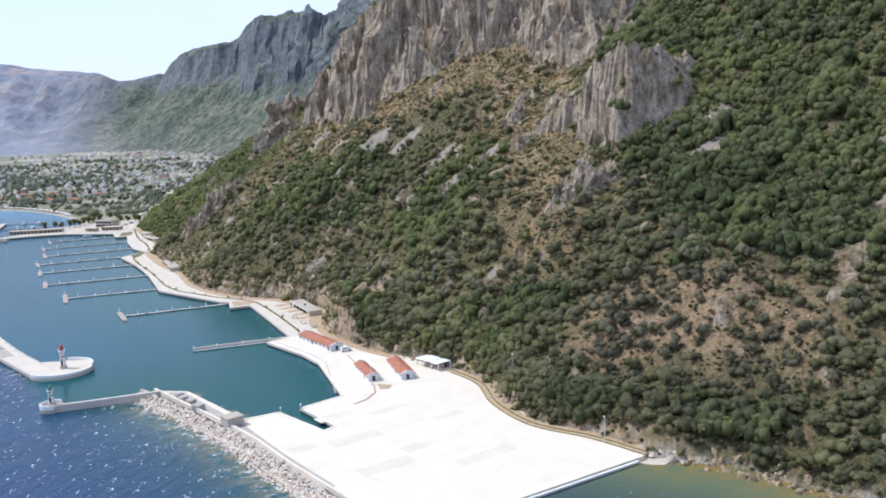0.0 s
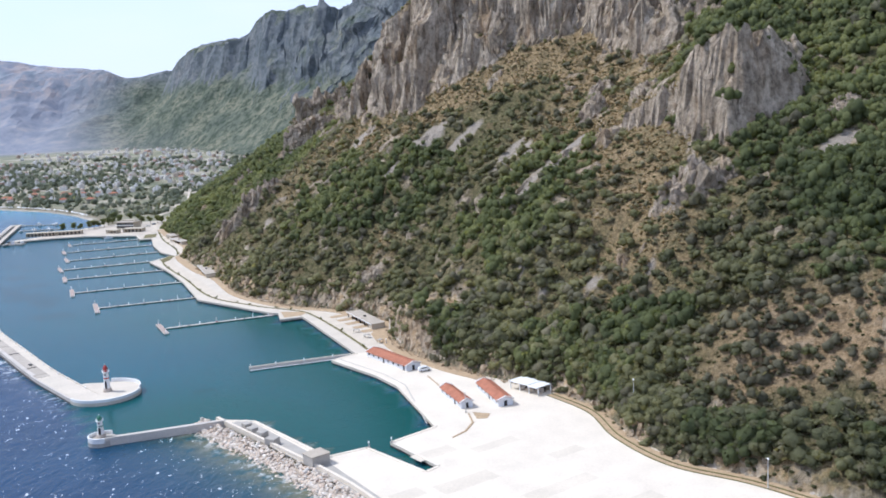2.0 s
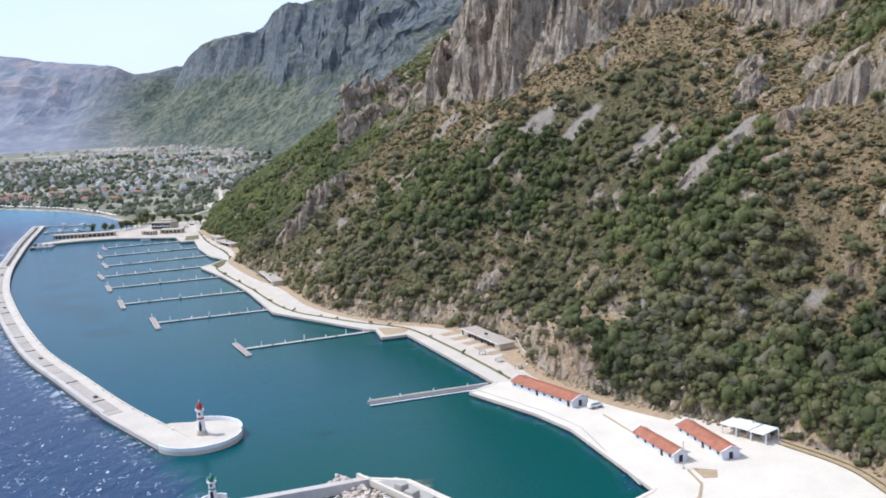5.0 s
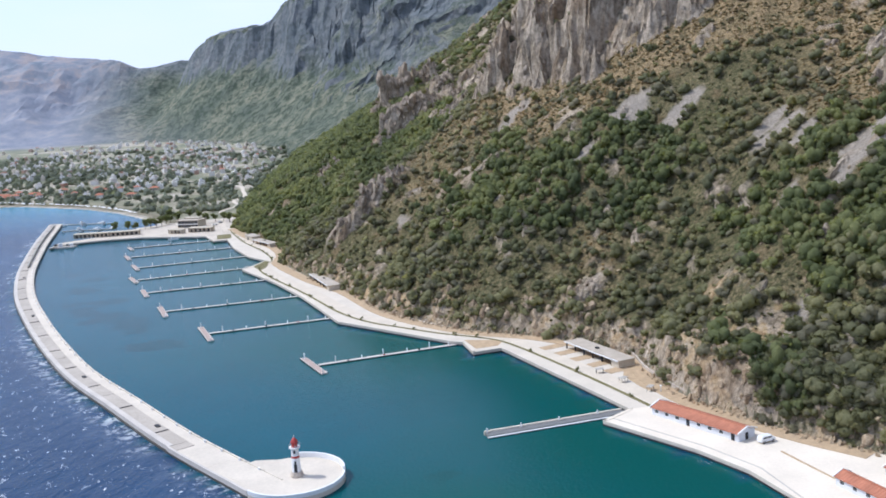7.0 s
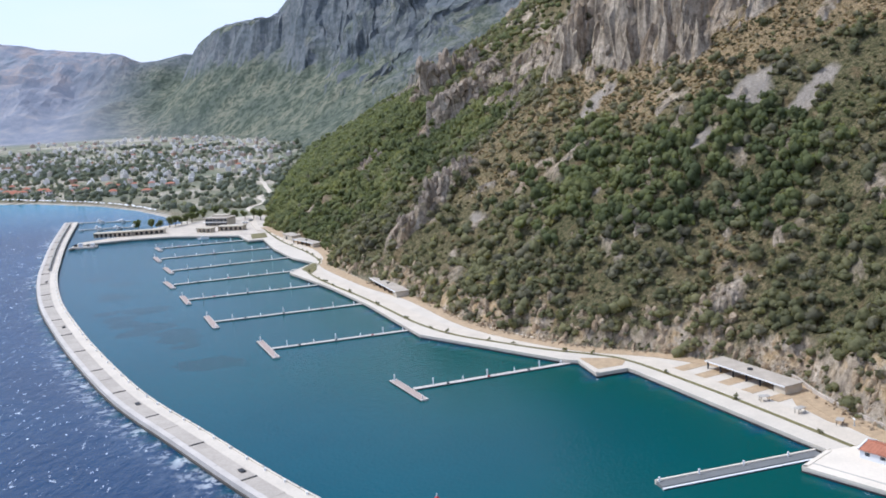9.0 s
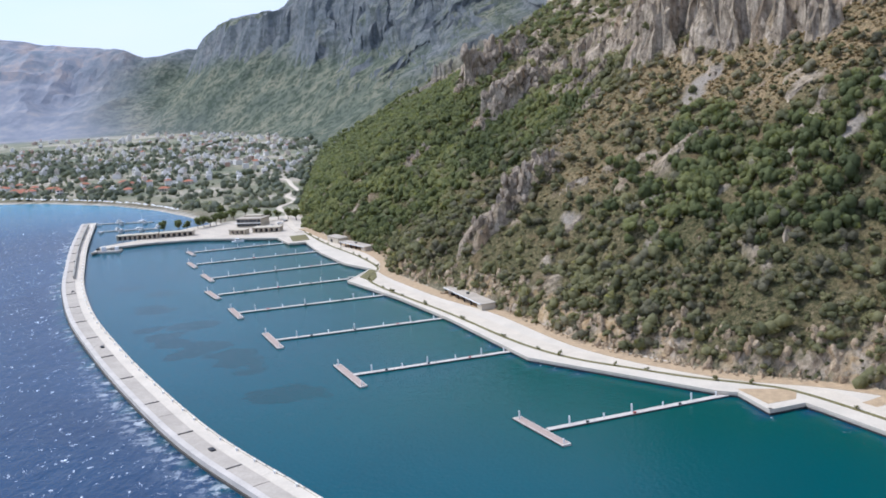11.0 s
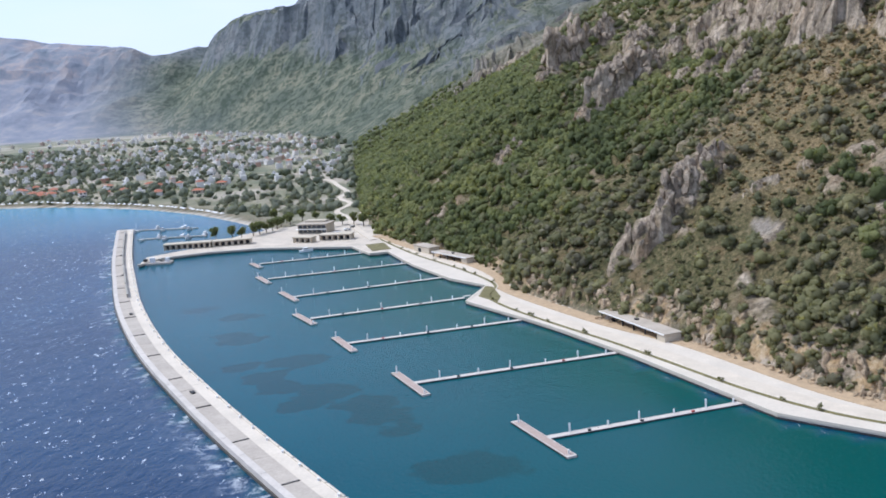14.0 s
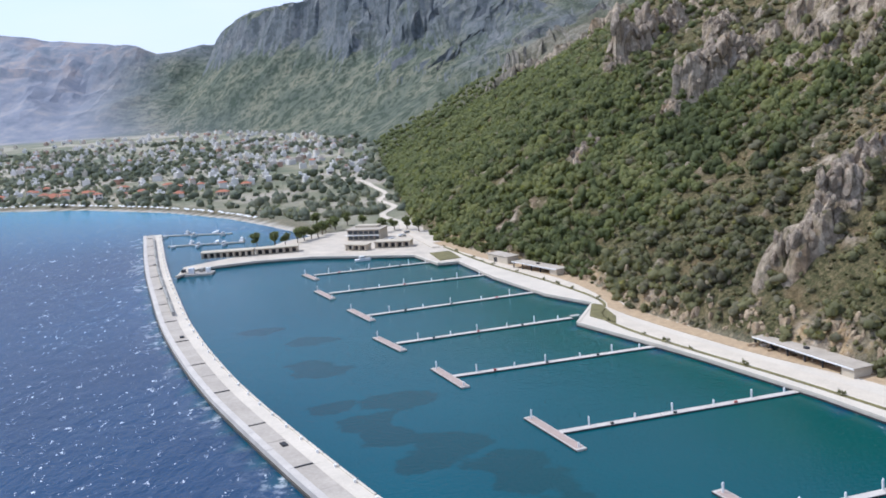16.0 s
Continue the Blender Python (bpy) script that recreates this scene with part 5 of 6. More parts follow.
ISL.color(ISL.mix(1.0, ISL.ramp(ISL.co.outputs["Random Per Island"], (0.0, (0.58, 0.46, 0.36)), (0.35, (0.76, 0.68, 0.58)), (0.7, (0.70, 0.55, 0.43)), (1.0, (0.82, 0.76, 0.68))),
                  ISL.ramp(ISL.noise(1.5, 5), (0.3, (0.6, 0.6, 0.6)), (0.7, (1, 1, 1))), "MULTIPLY")).bump(ISL.noise(3, 5), 0.6, 0.1)
o = tagged(new("rock_bank", mesh_from("rock_bank", rv, rf, ISL.m)), kind="stuff")
o.parent = armour
core = strip(spline([(-106, 326), (-102, 321), (-62, 273), (-45, 247), (-28, 223), (-12, 200)], 6), 0.4, 5.2, -6, 1.15)
part("core", core, STONE, armour)

# quay edges: coping, rubbing strip, verge and road
cop = thing("quay_coping", "pale concrete coping and dark rubbing strip along the quay", "coping", kind="structure")
for line in (YARD_EDGE, QEDGE, MOLE_EDGE):
    for a, b in zip(line, line[1:]):
        l = math.dist(a, b)
        if l < 3:
            continue
        n = max(1, round(l / 14))
        for k in range(n):
            p, q = Vector(a).lerp(Vector(b), k / n), Vector(a).lerp(Vector(b), (k + 1) / n)
            q = q - (q - p).normalized() * 0.05
            part("coping_stone", strip([tuple(p), tuple(q)], -0.12, 0.85, 1.5, 2.12), CONCRETE if line is YARD_EDGE else QUAY_TOP, cop)
            part("rubbing_strip", strip([tuple(p), tuple(q)], -0.18, 0.1, 0.8, 1.15), DARK, cop)
VERGE_LINE = [(-62, 393), (-69, 410), (-80, 435), (-94, 463), (-103, 472), (-115, 480), (-128, 491), (-142, 504), (-154, 522), (-167, 550), (-176.5, 570), (-188, 592), (-199.5, 616), (-204.5, 634), (-201, 651), (-211, 681), (-230, 723), (-246, 768)]
VL = spline(VERGE_LINE, 4.0)
single("verge", strip(VL, -0.5, 0.55, 1.9, 2.12), VERGE, "narrow planted strip between promenade and road", "verge", "structure")
single("kerb", strip(VL, 0.55, 0.8, 1.9, 2.2), CONCRETE, "pale kerb along the quay road", "kerb", "structure")
ROAD = surface("road_surface", (0.60, 0.52, 0.42), 0.10, 0.2, 0.9, 1.5, 0.15)
single("quay_road", strip(VL, 0.82, 6.0, 1.9, 2.05), ROAD, "pale dusty service road along the quay", "road", "structure")


def patch(name, poly, z, mat, label, cat="ground"):
    single(name, prism(poly, 1.9, z), mat, label, cat, "structure")


patch("soil_bed", [(-107.5, 469.5), (-94.5, 466.5), (-97, 460), (-104, 458)], 2.06, SOIL, "bare brown soil bed at the quay corner")
patch("soil_bed", [(-61.5, 434), (-64, 420), (-61, 408), (-56, 400), (-52, 402), (-57, 420), (-59, 434)], 2.05, SOIL, "bare brown soil by the rock cut")
patch("soil_bed", [(-33, 298.5), (-29.2, 303), (-27, 310), (-28, 318), (-28.5, 318), (-27.6, 310), (-29.7, 303.5), (-33.3, 299)], 2.14, SOIL, "curved brown planting bed in the yard")
patch("soil_bed", [(-41, 358), (-35.5, 342), (-35.1, 342), (-40.5, 358.3)], 2.12, SOIL, "narrow brown planting bed beside the road")
patch("soil_bed", [(-27, 319), (-22, 317), (-23, 313), (-26, 313)], 2.07, SOIL, "bare brown soil beside the low building")
patch("grass_island", [(-207.5, 634.5), (-202, 624), (-200.5, 632), (-202, 647), (-204.5, 649)], 2.2, VERGE, "grassy island in the road bend")
patch("grass_island", [(-248, 737), (-240, 740), (-244, 757), (-252, 755)], 2.2, VERGE, "grassy island by the mole")
for k in range(5):
    a = Vector((-84.5, 454.5)) + Vector((3.9, -7.1)) * k
    u, v = Vector((8.5, 4.7)), Vector((1.9, -3.5))
    patch("soil_bed", [tuple(a), tuple(a + u), tuple(a + u + v), tuple(a + v)], 2.07, SOIL, "bare brown planting bed between parking bays")
SOILBAND = [p for p in offset_line(TOE[12:27], -1.2)]
single("soil_strip", strip(spline(SOILBAND, 5), -1.6, 3.4, 1.5, 2.115), SOIL, "brown earth strip at the foot of the slope", "ground", "structure")
bank = thing("retaining_wall", "low pale rubble wall holding the earth bank by the road", "wall", kind="structure")
BANK = spline([(-72, 458), (-63, 452), (-58.5, 440), (-57.5, 425), (-54, 408), (-49, 394), (-41, 381), (-34, 370)], 3.0)
for a, b in zip(BANK[:-1], BANK[1:]):
    part("wall_block", strip([a, tuple(Vector(b) - (Vector(b) - Vector(a)).normalized() * 0.06)], -1.0, -0.5, 1.4, 3.0), STONE, bank)
patch("seawall_road", [(-99.5, 321), (-94, 324), (-65, 285), (-49, 259), (-32, 234), (-36, 231.5), (-52, 256), (-69, 282)], 2.03, DECK, "worn grey road behind the sea wall", "road")
patch("soil_bed", [(-14, 346), (-3, 329), (6, 314), (12, 318), (6, 334), (-8, 352)], 1.985, SOIL, "bare earth behind the wash bays")
single("cove_beach", prism([(43, 242), (45, 247), (48, 250), (52, 249.5), (55, 246.5), (56, 243), (53, 241.5), (50.5, 239), (47.5, 239.5)], -2, 0.95), SAND, "small pale sandy strip at the yard corner", "beach", "structure")
single("drain_channel", strip([(-43, 311), (-50.5, 349), (-58, 362), (-75, 384)], 2.6, 2.95, 1.9, 2.03), DECK, "grey drain channel set in the quay", "channel", "structure")
patch("paving", [(-73, 293), (-70, 296), (-64.5, 289), (-67.5, 286)], 2.02, DECK, "grey paved square by the basin", "paving")
YARD2 = surface("yard_slab", (0.655, 0.575, 0.47), 0.09, 0.12, 0.85, 1.5, 0.15)
yard_slabs = thing("yard_slabs", "slightly greyer concrete slabs set in the boatyard", "paving", kind="structure")
for k, (x, y, w, l) in enumerate([(-38, 288, 12, 5), (-22, 292, 14, 4), (-30, 268, 16, 6), (-8, 262, 20, 5), (6, 250, 18, 5), (-20, 246, 16, 6), (-4, 284, 10, 4), (-44, 262, 8, 5)]):
    c, s_ = math.cos(radians(35)), math.sin(radians(35))
    pts = [(x + u * c - v * s_, y + u * s_ + v * c) for u, v in ((-w / 2, -l / 2), (w / 2, -l / 2), (w / 2, l / 2), (-w / 2, l / 2))]
    part("slab", prism(pts, 1.9, 2.012), YARD2, yard_slabs)
# lower ledge and fender of the yard's open side
ledge = thing("yard_ledge", "stepped grey concrete edge of the boatyard with a white kerb", "quay", kind="structure")
part("face", strip([(44, 242), (13, 221.5), (-12, 204)], -1.1, 0.3, -6, 1.3), QUAY_SIDE, ledge)
part("kerb", strip([(44, 242), (13, 221.5), (-12, 204)], -1.25, -0.6, 1.1, 1.55), WHITE, ledge)
# path and low wall along the hill side of the yard
EDGE = spline([(47, 244.5), (35, 258.5), (20, 271.5), (10.5, 292), (6.5, 313.5), (-3.5, 331.5)], 3.0)
single("yard_path", strip(EDGE, -0.8, 3.4, 1.5, 2.06), SOIL, "brown earth path around the boatyard", "path", "structure")
low = thing("low_wall", "low rubble wall between yard path and hillside", "wall", kind="structure")
for a, b in zip(EDGE[:-1], EDGE[1:]):
    part("wall_block", strip([a, tuple(Vector(b) - (Vector(b) - Vector(a)).normalized() * 0.06)], 0.75, 1.05, 1.6, 2.3), VERGE, low)
    part("kerb_stone", strip([a, tuple(Vector(b) - (Vector(b) - Vector(a)).normalized() * 0.06)], -1.1, -0.8, 1.6, 2.2), VERGE, low)


# ---- pontoons ----
def pontoon(ha, hb, s0, s1, rng):
    p = thing("pontoon", "floating concrete pontoon with a timber T-head and white pedestals", "pontoon", group="harbour pontoons")
    A, B, C, D = (Vector(v) for v in (ha, hb, s0, s1))

    def run(a, b, w, n, z, mat, name):
        for k in range(n):
            q, r = a.lerp(b, k / n), a.lerp(b, (k + 1) / n)
            r = r - (r - q).normalized() * 0.12
            f = part(name, strip([tuple(q), tuple(r)], -w / 2, w / 2, -0.45, z), mat, p)
            part("fender", strip([tuple(q), tuple(r)], -w / 2 - 0.08, -w / 2 + 0.02, 0.05, z - 0.14), DARK, f)
            part("fender", strip([tuple(q), tuple(r)], w / 2 - 0.02, w / 2 + 0.08, 0.05, z - 0.14), DARK, f)

    run(A, B, 2.2, 2, 0.62, EDGE_C, "head_float")
    run(A.lerp(B, 0.03), B.lerp(A, 0.03), 1.7, 1, 0.66, WOOD, "decking")
    run(C, D, 1.7, max(3, round((D - C).length / 12)), 0.60, EDGE_C, "stem_float")
    pts = [A.lerp(B, 0.06), A.lerp(B, 0.94)] + [C.lerp(D, t) for t in (0.12, 0.3, 0.45, 0.62, 0.78, 0.92)]
    side = (D - C).normalized()
    side = Vector((-side.y, side.x)) * 0.62
    for k, q in enumerate(pts):
        tall = 1.7 if k % 2 == 0 else 0.8
        bm = bmesh.new()
        o = side if k > 1 else Vector((0, 0))
        box(bm, q.x + o.x - 0.17, q.x + o.x + 0.17, q.y + o.y - 0.17, q.y + o.y + 0.17, 0.58, 0.58 + tall, 0.05)
        ped = part("pedestal", bm, WHITE, p)
        bm = bmesh.new()
        cone(bm, 0.22, 0.10, 0.58 + tall, 0.80 + tall, q.x + o.x, q.y + o.y, 10)
        part("cap", bm, WHITE, ped)
    for k in range(3):
        q = C.lerp(D, 0.2 + 0.25 * k) - side
        bm = bmesh.new()
        box(bm, q.x - 0.35, q.x + 0.35, q.y - 0.2, q.y + 0.2, 0.6, 1.0, 0.05)
        part("locker", bm, RED if (k + int(A.x)) % 3 == 0 else DARK, p)
    n = (D - C).normalized()
    bm = strip([tuple(D - n * 0.5), tuple(D + n * 2.2)], -0.8, 0.8, 1.0, 1.12)
    part("gangway", bm, DECK, p)
    p.location.z = SEA - 0.2
    return p


PONTOONS = [((-160, 463), (-151, 444), (-154, 454), (-109, 469)), ((-206, 516), (-197, 494), (-201, 505), (-155, 518)), ((-233, 558), (-225, 538), (-228, 548), (-174, 562)),
            ((-252, 598), (-245, 581), (-248, 590), (-196, 603)), ((-268, 632), (-260, 616), (-262, 624), (-212, 638)), ((-278, 669), (-270, 652), (-272, 659), (-214, 676)),
            ((-292, 702), (-285, 687), (-287, 696), (-230, 709)), ((-300, 734), (-294, 722), (-296, 731), (-250, 741))]
prng = random.Random(4)
for row in PONTOONS:
    pontoon(*row, prng)
PIER_DECK = surface("dark_grey_deck", (0.17, 0.17, 0.165), 0.15, 0.4, 0.85, 3.0, 0.2)
pier = thing("pier", "long dark grey pier with a white kerb", "pier", pose(0, 0, SEA - 0.2), "harbour pontoons")
pl = [(-104.5, 382), (-74, 391), (-69, 392.5)]
part("deck", strip(pl, -1.3, 1.3, -0.4, 0.8), PIER_DECK, pier)
part("edge_beam", strip(pl, -1.7, -1.2, -0.4, 1.1), CONCRETE, pier)
part("kerb", strip(pl, 1.3, 1.9, -0.4, 0.55), WHITE, pier)
part("fender", strip(pl, 1.9, 2.0, 0.0, 0.4), DARK, pier)
for t in (0.02, 0.3, 0.62, 0.95):
    q = Vector(pl[0]).lerp(Vector(pl[1]), t)
    part("pedestal", boxes((q.x - 0.5, q.x - 0.15, q.y + 0.7, q.y + 1.05, 0.8, 1.9), bevel=0.04), WHITE, pier)

# ---- yard buildings ----
TILE = surface("clay_tiles", (0.44, 0.17, 0.10), 0.22, 0.5, 0.85, 5.0, 0.5)
PLASTER = surface("pale_blue_plaster", (0.66, 0.67, 0.69), 0.06, 0.4, 0.85, 3.0, 0.15)
GLASS = Mat("window_glass", (0.03, 0.04, 0.05), 0.08, spec=0.6).m
ROOFING = surface("grey_roofing", (0.46, 0.395, 0.32), 0.15, 0.3, 0.85, 3.0, 0.2)
BEIGE = surface("beige_render", (0.52, 0.45, 0.35), 0.10, 0.4, 0.9, 3.0, 0.2)


def at_line(a, b, z):
    """A pose at a, with x towards b."""
    return Matrix.Translation((*a, z)) @ Matrix.Rotation(math.atan2(b[1] - a[1], b[0] - a[0]), 4, "Z")


def tiled_building(a, b, w, label):
    """A long low building with a tiled gable roof, y to the left of a-b being its back."""
    L, h, r = math.dist(a, b), 2.05, 0.85
    t = thing("tiled_building", label, "building", at_line(a, b, 2.0), "yard buildings")
    bm = bmesh.new()
    v = [bm.verts.new(p) for p in ((0, 0, 0), (0, w, 0), (0, w, h), (0, w / 2, h + r - 0.12), (0, 0, h))]
    u = [bm.verts.new((L, p.co.y, p.co.z)) for p in v]
    bm.faces.new(v[::-1])
    bm.faces.new(u)
    for i in range(5):
        bm.faces.new((v[i], v[(i + 1) % 5], u[(i + 1) % 5], u[i]))
    bmesh.ops.recalc_face_normals(bm, faces=bm.faces)
    wall = part("wall", bm, PLASTER, t)
    for sgn in (0, 1):
        bm = bmesh.new()
        y0, y1 = (-0.45, w / 2) if not sgn else (w + 0.45, w / 2)
        z0, z1 = h - 0.18, h + r
        n = int(L / 0.4)
        lows, highs = [], []
        for k in range(n + 1):
            x = -0.2 + (L + 0.4) * k / n
            lift = 0.14 if k % 2 else 0.05
            lows.append(bm.verts.new((x, y0, z0 + lift)))
            highs.append(bm.verts.new((x, y1, z1 + lift)))
        for k in range(n):
            bm.faces.new((lows[k], lows[k + 1], highs[k + 1], highs[k]))
        bm2 = bm
        bmesh.ops.recalc_face_normals(bm2, faces=bm2.faces)
        part("roof_slope", bm2, TILE, t)
        bm = bmesh.new()
        q = [(-0.2, y0, z0 - 0.05), (L + 0.2, y0, z0 - 0.05), (L + 0.2, y1, z1 - 0.05), (-0.2, y1, z1 - 0.05)]
        lo = [bm.verts.new(p) for p in q]
        hi = [bm.verts.new((p[0], p[1], p[2] + 0.06)) for p in q]
        bm.faces.new(hi)
        bm.faces.new(lo[::-1])
        for i in range(4):
            bm.faces.new((lo[i], lo[(i + 1) % 4], hi[(i + 1) % 4], hi[i]))
        bmesh.ops.recalc_face_normals(bm, faces=bm.faces)
        part("roof_board", bm, TILE, t)
    part("ridge", boxes((-0.2, L + 0.2, w / 2 - 0.18, w / 2 + 0.18, h + r + 0.02, h + r + 0.22), bevel=0.06), TILE, t)
    for x in (-0.32, L + 0.02):
        bm = bmesh.new()
        for s_ in (0, 1):
            y0, y1 = (-0.55, w / 2) if not s_ else (w + 0.55, w / 2)
            q = [(x, y0, h - 0.15), (x + 0.3, y0, h - 0.15), (x + 0.3, y1, h + r + 0.08), (x, y1, h + r + 0.08)]
            lo = [bm.verts.new(p) for p in q]
            hi = [bm.verts.new((p[0], p[1], p[2] + 0.24)) for p in q]
            bm.faces.new(hi)
            bm.faces.new(lo[::-1])
            for i in range(4):
                bm.faces.new((lo[i], lo[(i + 1) % 4], hi[(i + 1) % 4], hi[i]))
        bmesh.ops.recalc_face_normals(bm, faces=bm.faces)
        part("verge_board", bm, WHITE, t)
    n = max(4, int(L / 3.2))
    for k in range(n):
        x = (k + 0.5) * L / n
        if k % 4 == 3:
            part("door", boxes((x - 0.5, x + 0.5, -0.04, 0.06, 0.0, 1.65)), DARK, t)
        else:
            f = part("window", boxes((x - 0.62, x + 0.62, -0.05, 0.06, 0.75, 1.6)), WHITE, t)
            part("pane", boxes((x - 0.54, x + 0.54, -0.07, 0.02, 0.82, 1.53)), GLASS, f)
    part("door", boxes((L - 0.06, L + 0.04, w / 2 - 0.5, w / 2 + 0.5, 0.0, 1.65)), DARK, t)
    return t


tiled_building((-63, 387), (-48, 365), 5.6, "long pale blue building with a red tiled roof by the basin")
tiled_building((-36.3, 339), (-30.3, 322.5), 3.6, "small pale building with a red tiled roof in the yard")
tiled_building((-25, 342), (-19.3, 322.5), 4.5, "pale blue building with a red tiled roof at the hill foot")

perg = thing("wash_bays", "white roofed wash bays with open fronts beside the hill", "shelter", at_line((-15, 340), (-5, 327.5), 2.0))
for k in range(4):
    x = 0.2 + k * 4.1
    for y in (0.2, 5.4):
        part("post", boxes((x, x + 0.3, y, y + 0.3, 0, 2.4), bevel=0.03), WHITE, perg)
for k in range(3):
    part("roof_panel", boxes((0.0 + k * 4.2, 4.0 + k * 4.2, -0.3, 6.0, 2.4 + 0.12 * (k % 2), 2.62 + 0.12 * (k % 2)), bevel=0.04), WHITE, perg)
    part("partition", boxes((1.0 + k * 4.2, 3.4 + k * 4.2, 3.4, 3.6, 0, 1.6)), DECK, perg)
    part("tank", boxes((1.2 + k * 4.2, 2.6 + k * 4.2, 4.2, 5.2, 0, 1.3), bevel=0.08), DARK, perg)


def carport(a, b, w, label, solid=4.0):
    L = math.dist(a, b)
    t = thing("carport", label, "shelter", at_line(a, b, 2.0), "parking shelters")
    part("roof", boxes((-0.3, L + 0.3, -0.5, w + 0.2, 2.1, 2.35), bevel=0.05), ROOFING, t)
    part("fascia", boxes((-0.32, L + 0.32, -0.56, -0.46, 2.06, 2.38)), WHITE, t)
    part("back_wall", boxes((0, L, w - 0.2, w, 0, 2.1)), BEIGE, t)
    n = int(L / 5.5)
    for k in range(n + 1):
        x = k * (L - solid) / n
        part("post", boxes((x, x + 0.35, 0, 0.35, 0, 2.1)), DARK, t)
    part("store_room", boxes((L - solid, L, 0, w - 0.22, 0, 2.08)), BEIGE, t)
    part("roof_unit", boxes((L * 0.45, L * 0.45 + 1.2, w * 0.4, w * 0.4 + 0.9, 2.35, 2.8), bevel=0.05), DARK, t)
    return t


carport((-76, 452), (-64, 427), 5.6, "long open-fronted parking shelter with a flat grey roof")
carport((-174, 594), (-162.5, 564), 5.0, "long open-fronted parking shelter with a flat roof by the road")
carport((-222, 713), (-209, 693), 4.6, "low flat-roofed shelter at the foot of the wood")
b1 = thing("pump_house", "small beige flat-roofed building at the foot of the wood", "building", at_line((-230, 731), (-222, 717), 2.0))
part("wall", boxes((0, 13, 0, 5, 0, 2.6)), BEIGE, b1)
part("roof", boxes((-0.3, 13.3, -0.3, 5.3, 2.6, 2.85), bevel=0.05), ROOFING, b1)
part("door", boxes((4, 6.2, -0.05, 0.05, 0, 1.8)), DARK, b1)

# blocks and hut on the outer yard
for k, (x, y, s_) in enumerate([(-92.5, 316.5, 1.0), (-90, 312, 1.05), (-86.5, 308, 1.1), (-82.5, 301.5, 1.3)]):
    blk = single("concrete_block", boxes((-1.1 * s_, 1.1 * s_, -1.3 * s_, 1.3 * s_, 0, 1.5 * s_), bevel=0.12), DECK, "large grey precast concrete block on the mole", "block", group="mole blocks")
    blk.matrix_world = pose(x, y, 2.0, 0, 0, 40 + 7 * k)
hut = thing("hut", "square grey concrete hut with a flat roof beside the yard", "building", pose(-68.3, 285.3, 2.0, 0, 0, 38))
part("wall", boxes((-2.6, 2.6, -2.4, 2.4, 0, 2.7)), DECK, hut)
part("roof", boxes((-2.8, 2.8, -2.6, 2.6, 2.7, 2.95), bevel=0.04), ROOFING, hut)
part("door", boxes((2.55, 2.66, -0.6, 0.6, 0, 2.1)), DARK, hut)

# ---- vehicles ----
PAINT_W = Mat("white_car_paint", (0.75, 0.75, 0.74), 0.25, spec=0.5).m
PAINT_G = Mat("grey_car_paint", (0.22, 0.23, 0.24), 0.3, 0.3).m


def vehicle(name, label, L, W, H, nose, paint, m):
    t = thing(name, label, "vehicle", m)
    bm = bmesh.new()
    prof = [(-L / 2, 0.35), (L / 2, 0.35), (L / 2, 0.95), (L / 2 - nose * 0.5, 1.05), (L / 2 - nose, H - 0.05), (-L / 2 + 0.25, H), (-L / 2, 1.1)]
    lo = [bm.verts.new((x, -W / 2, z)) for x, z in prof]
    hi = [bm.verts.new((x, W / 2, z)) for x, z in prof]
    bm.faces.new(lo)
    bm.faces.new(hi[::-1])
    for i in range(len(prof)):
        j = (i + 1) % len(prof)
        bm.faces.new((lo[i], hi[i], hi[j], lo[j]))
    bmesh.ops.recalc_face_normals(bm, faces=bm.faces)
    bmesh.ops.bevel(bm, geom=list(bm.edges), offset=0.09, segments=2, affect="EDGES")
    part("body", bm, paint, t)
    for s_ in (-1, 1):
        part("side_window", boxes((-L / 2 + 0.5, L / 2 - nose - 0.1, s_ * W / 2 - 0.02, s_ * W / 2 + 0.02, 1.15, H - 0.25)), GLASS, t)
        part("headlight", boxes((L / 2 - 0.04, L / 2 + 0.03, s_ * W * 0.33 - 0.16, s_ * W * 0.33 + 0.16, 0.68, 0.86)), WHITE, t)
        for x in (-L * 0.31, L * 0.31):
            bm = bmesh.new()
            bmesh.ops.create_cone(bm, cap_ends=True, segments=18, radius1=0.34, radius2=0.34, depth=0.24, matrix=pose(x, s_ * (W / 2 - 0.08), 0.34, 90))
            w = part("wheel", bm, DARK, t)
            bm = bmesh.new()
            bmesh.ops.create_cone(bm, cap_ends=True, segments=12, radius1=0.19, radius2=0.19, depth=0.26, matrix=pose(x, s_ * (W / 2 - 0.08), 0.34, 90))
            part("rim", bm, DECK, w)
    q = Matrix.Rotation(-math.atan2(H - 1.1, nose * 0.5), 4, "Y")
    bm = bmesh.new()
    bmesh.ops.create_cube(bm, size=1.0, matrix=Matrix.Translation((L / 2 - nose * 0.75 + 0.05, 0, (H + 1.0) / 2)) @ Matrix.Rotation(math.atan2(nose * 0.5, H - 1.1), 4, "Y").inverted() @ Matrix.Diagonal((0.03, W - 0.3, (H - 1.1) * 0.85, 1)))
    part("windscreen", bm, GLASS, t)
    return t


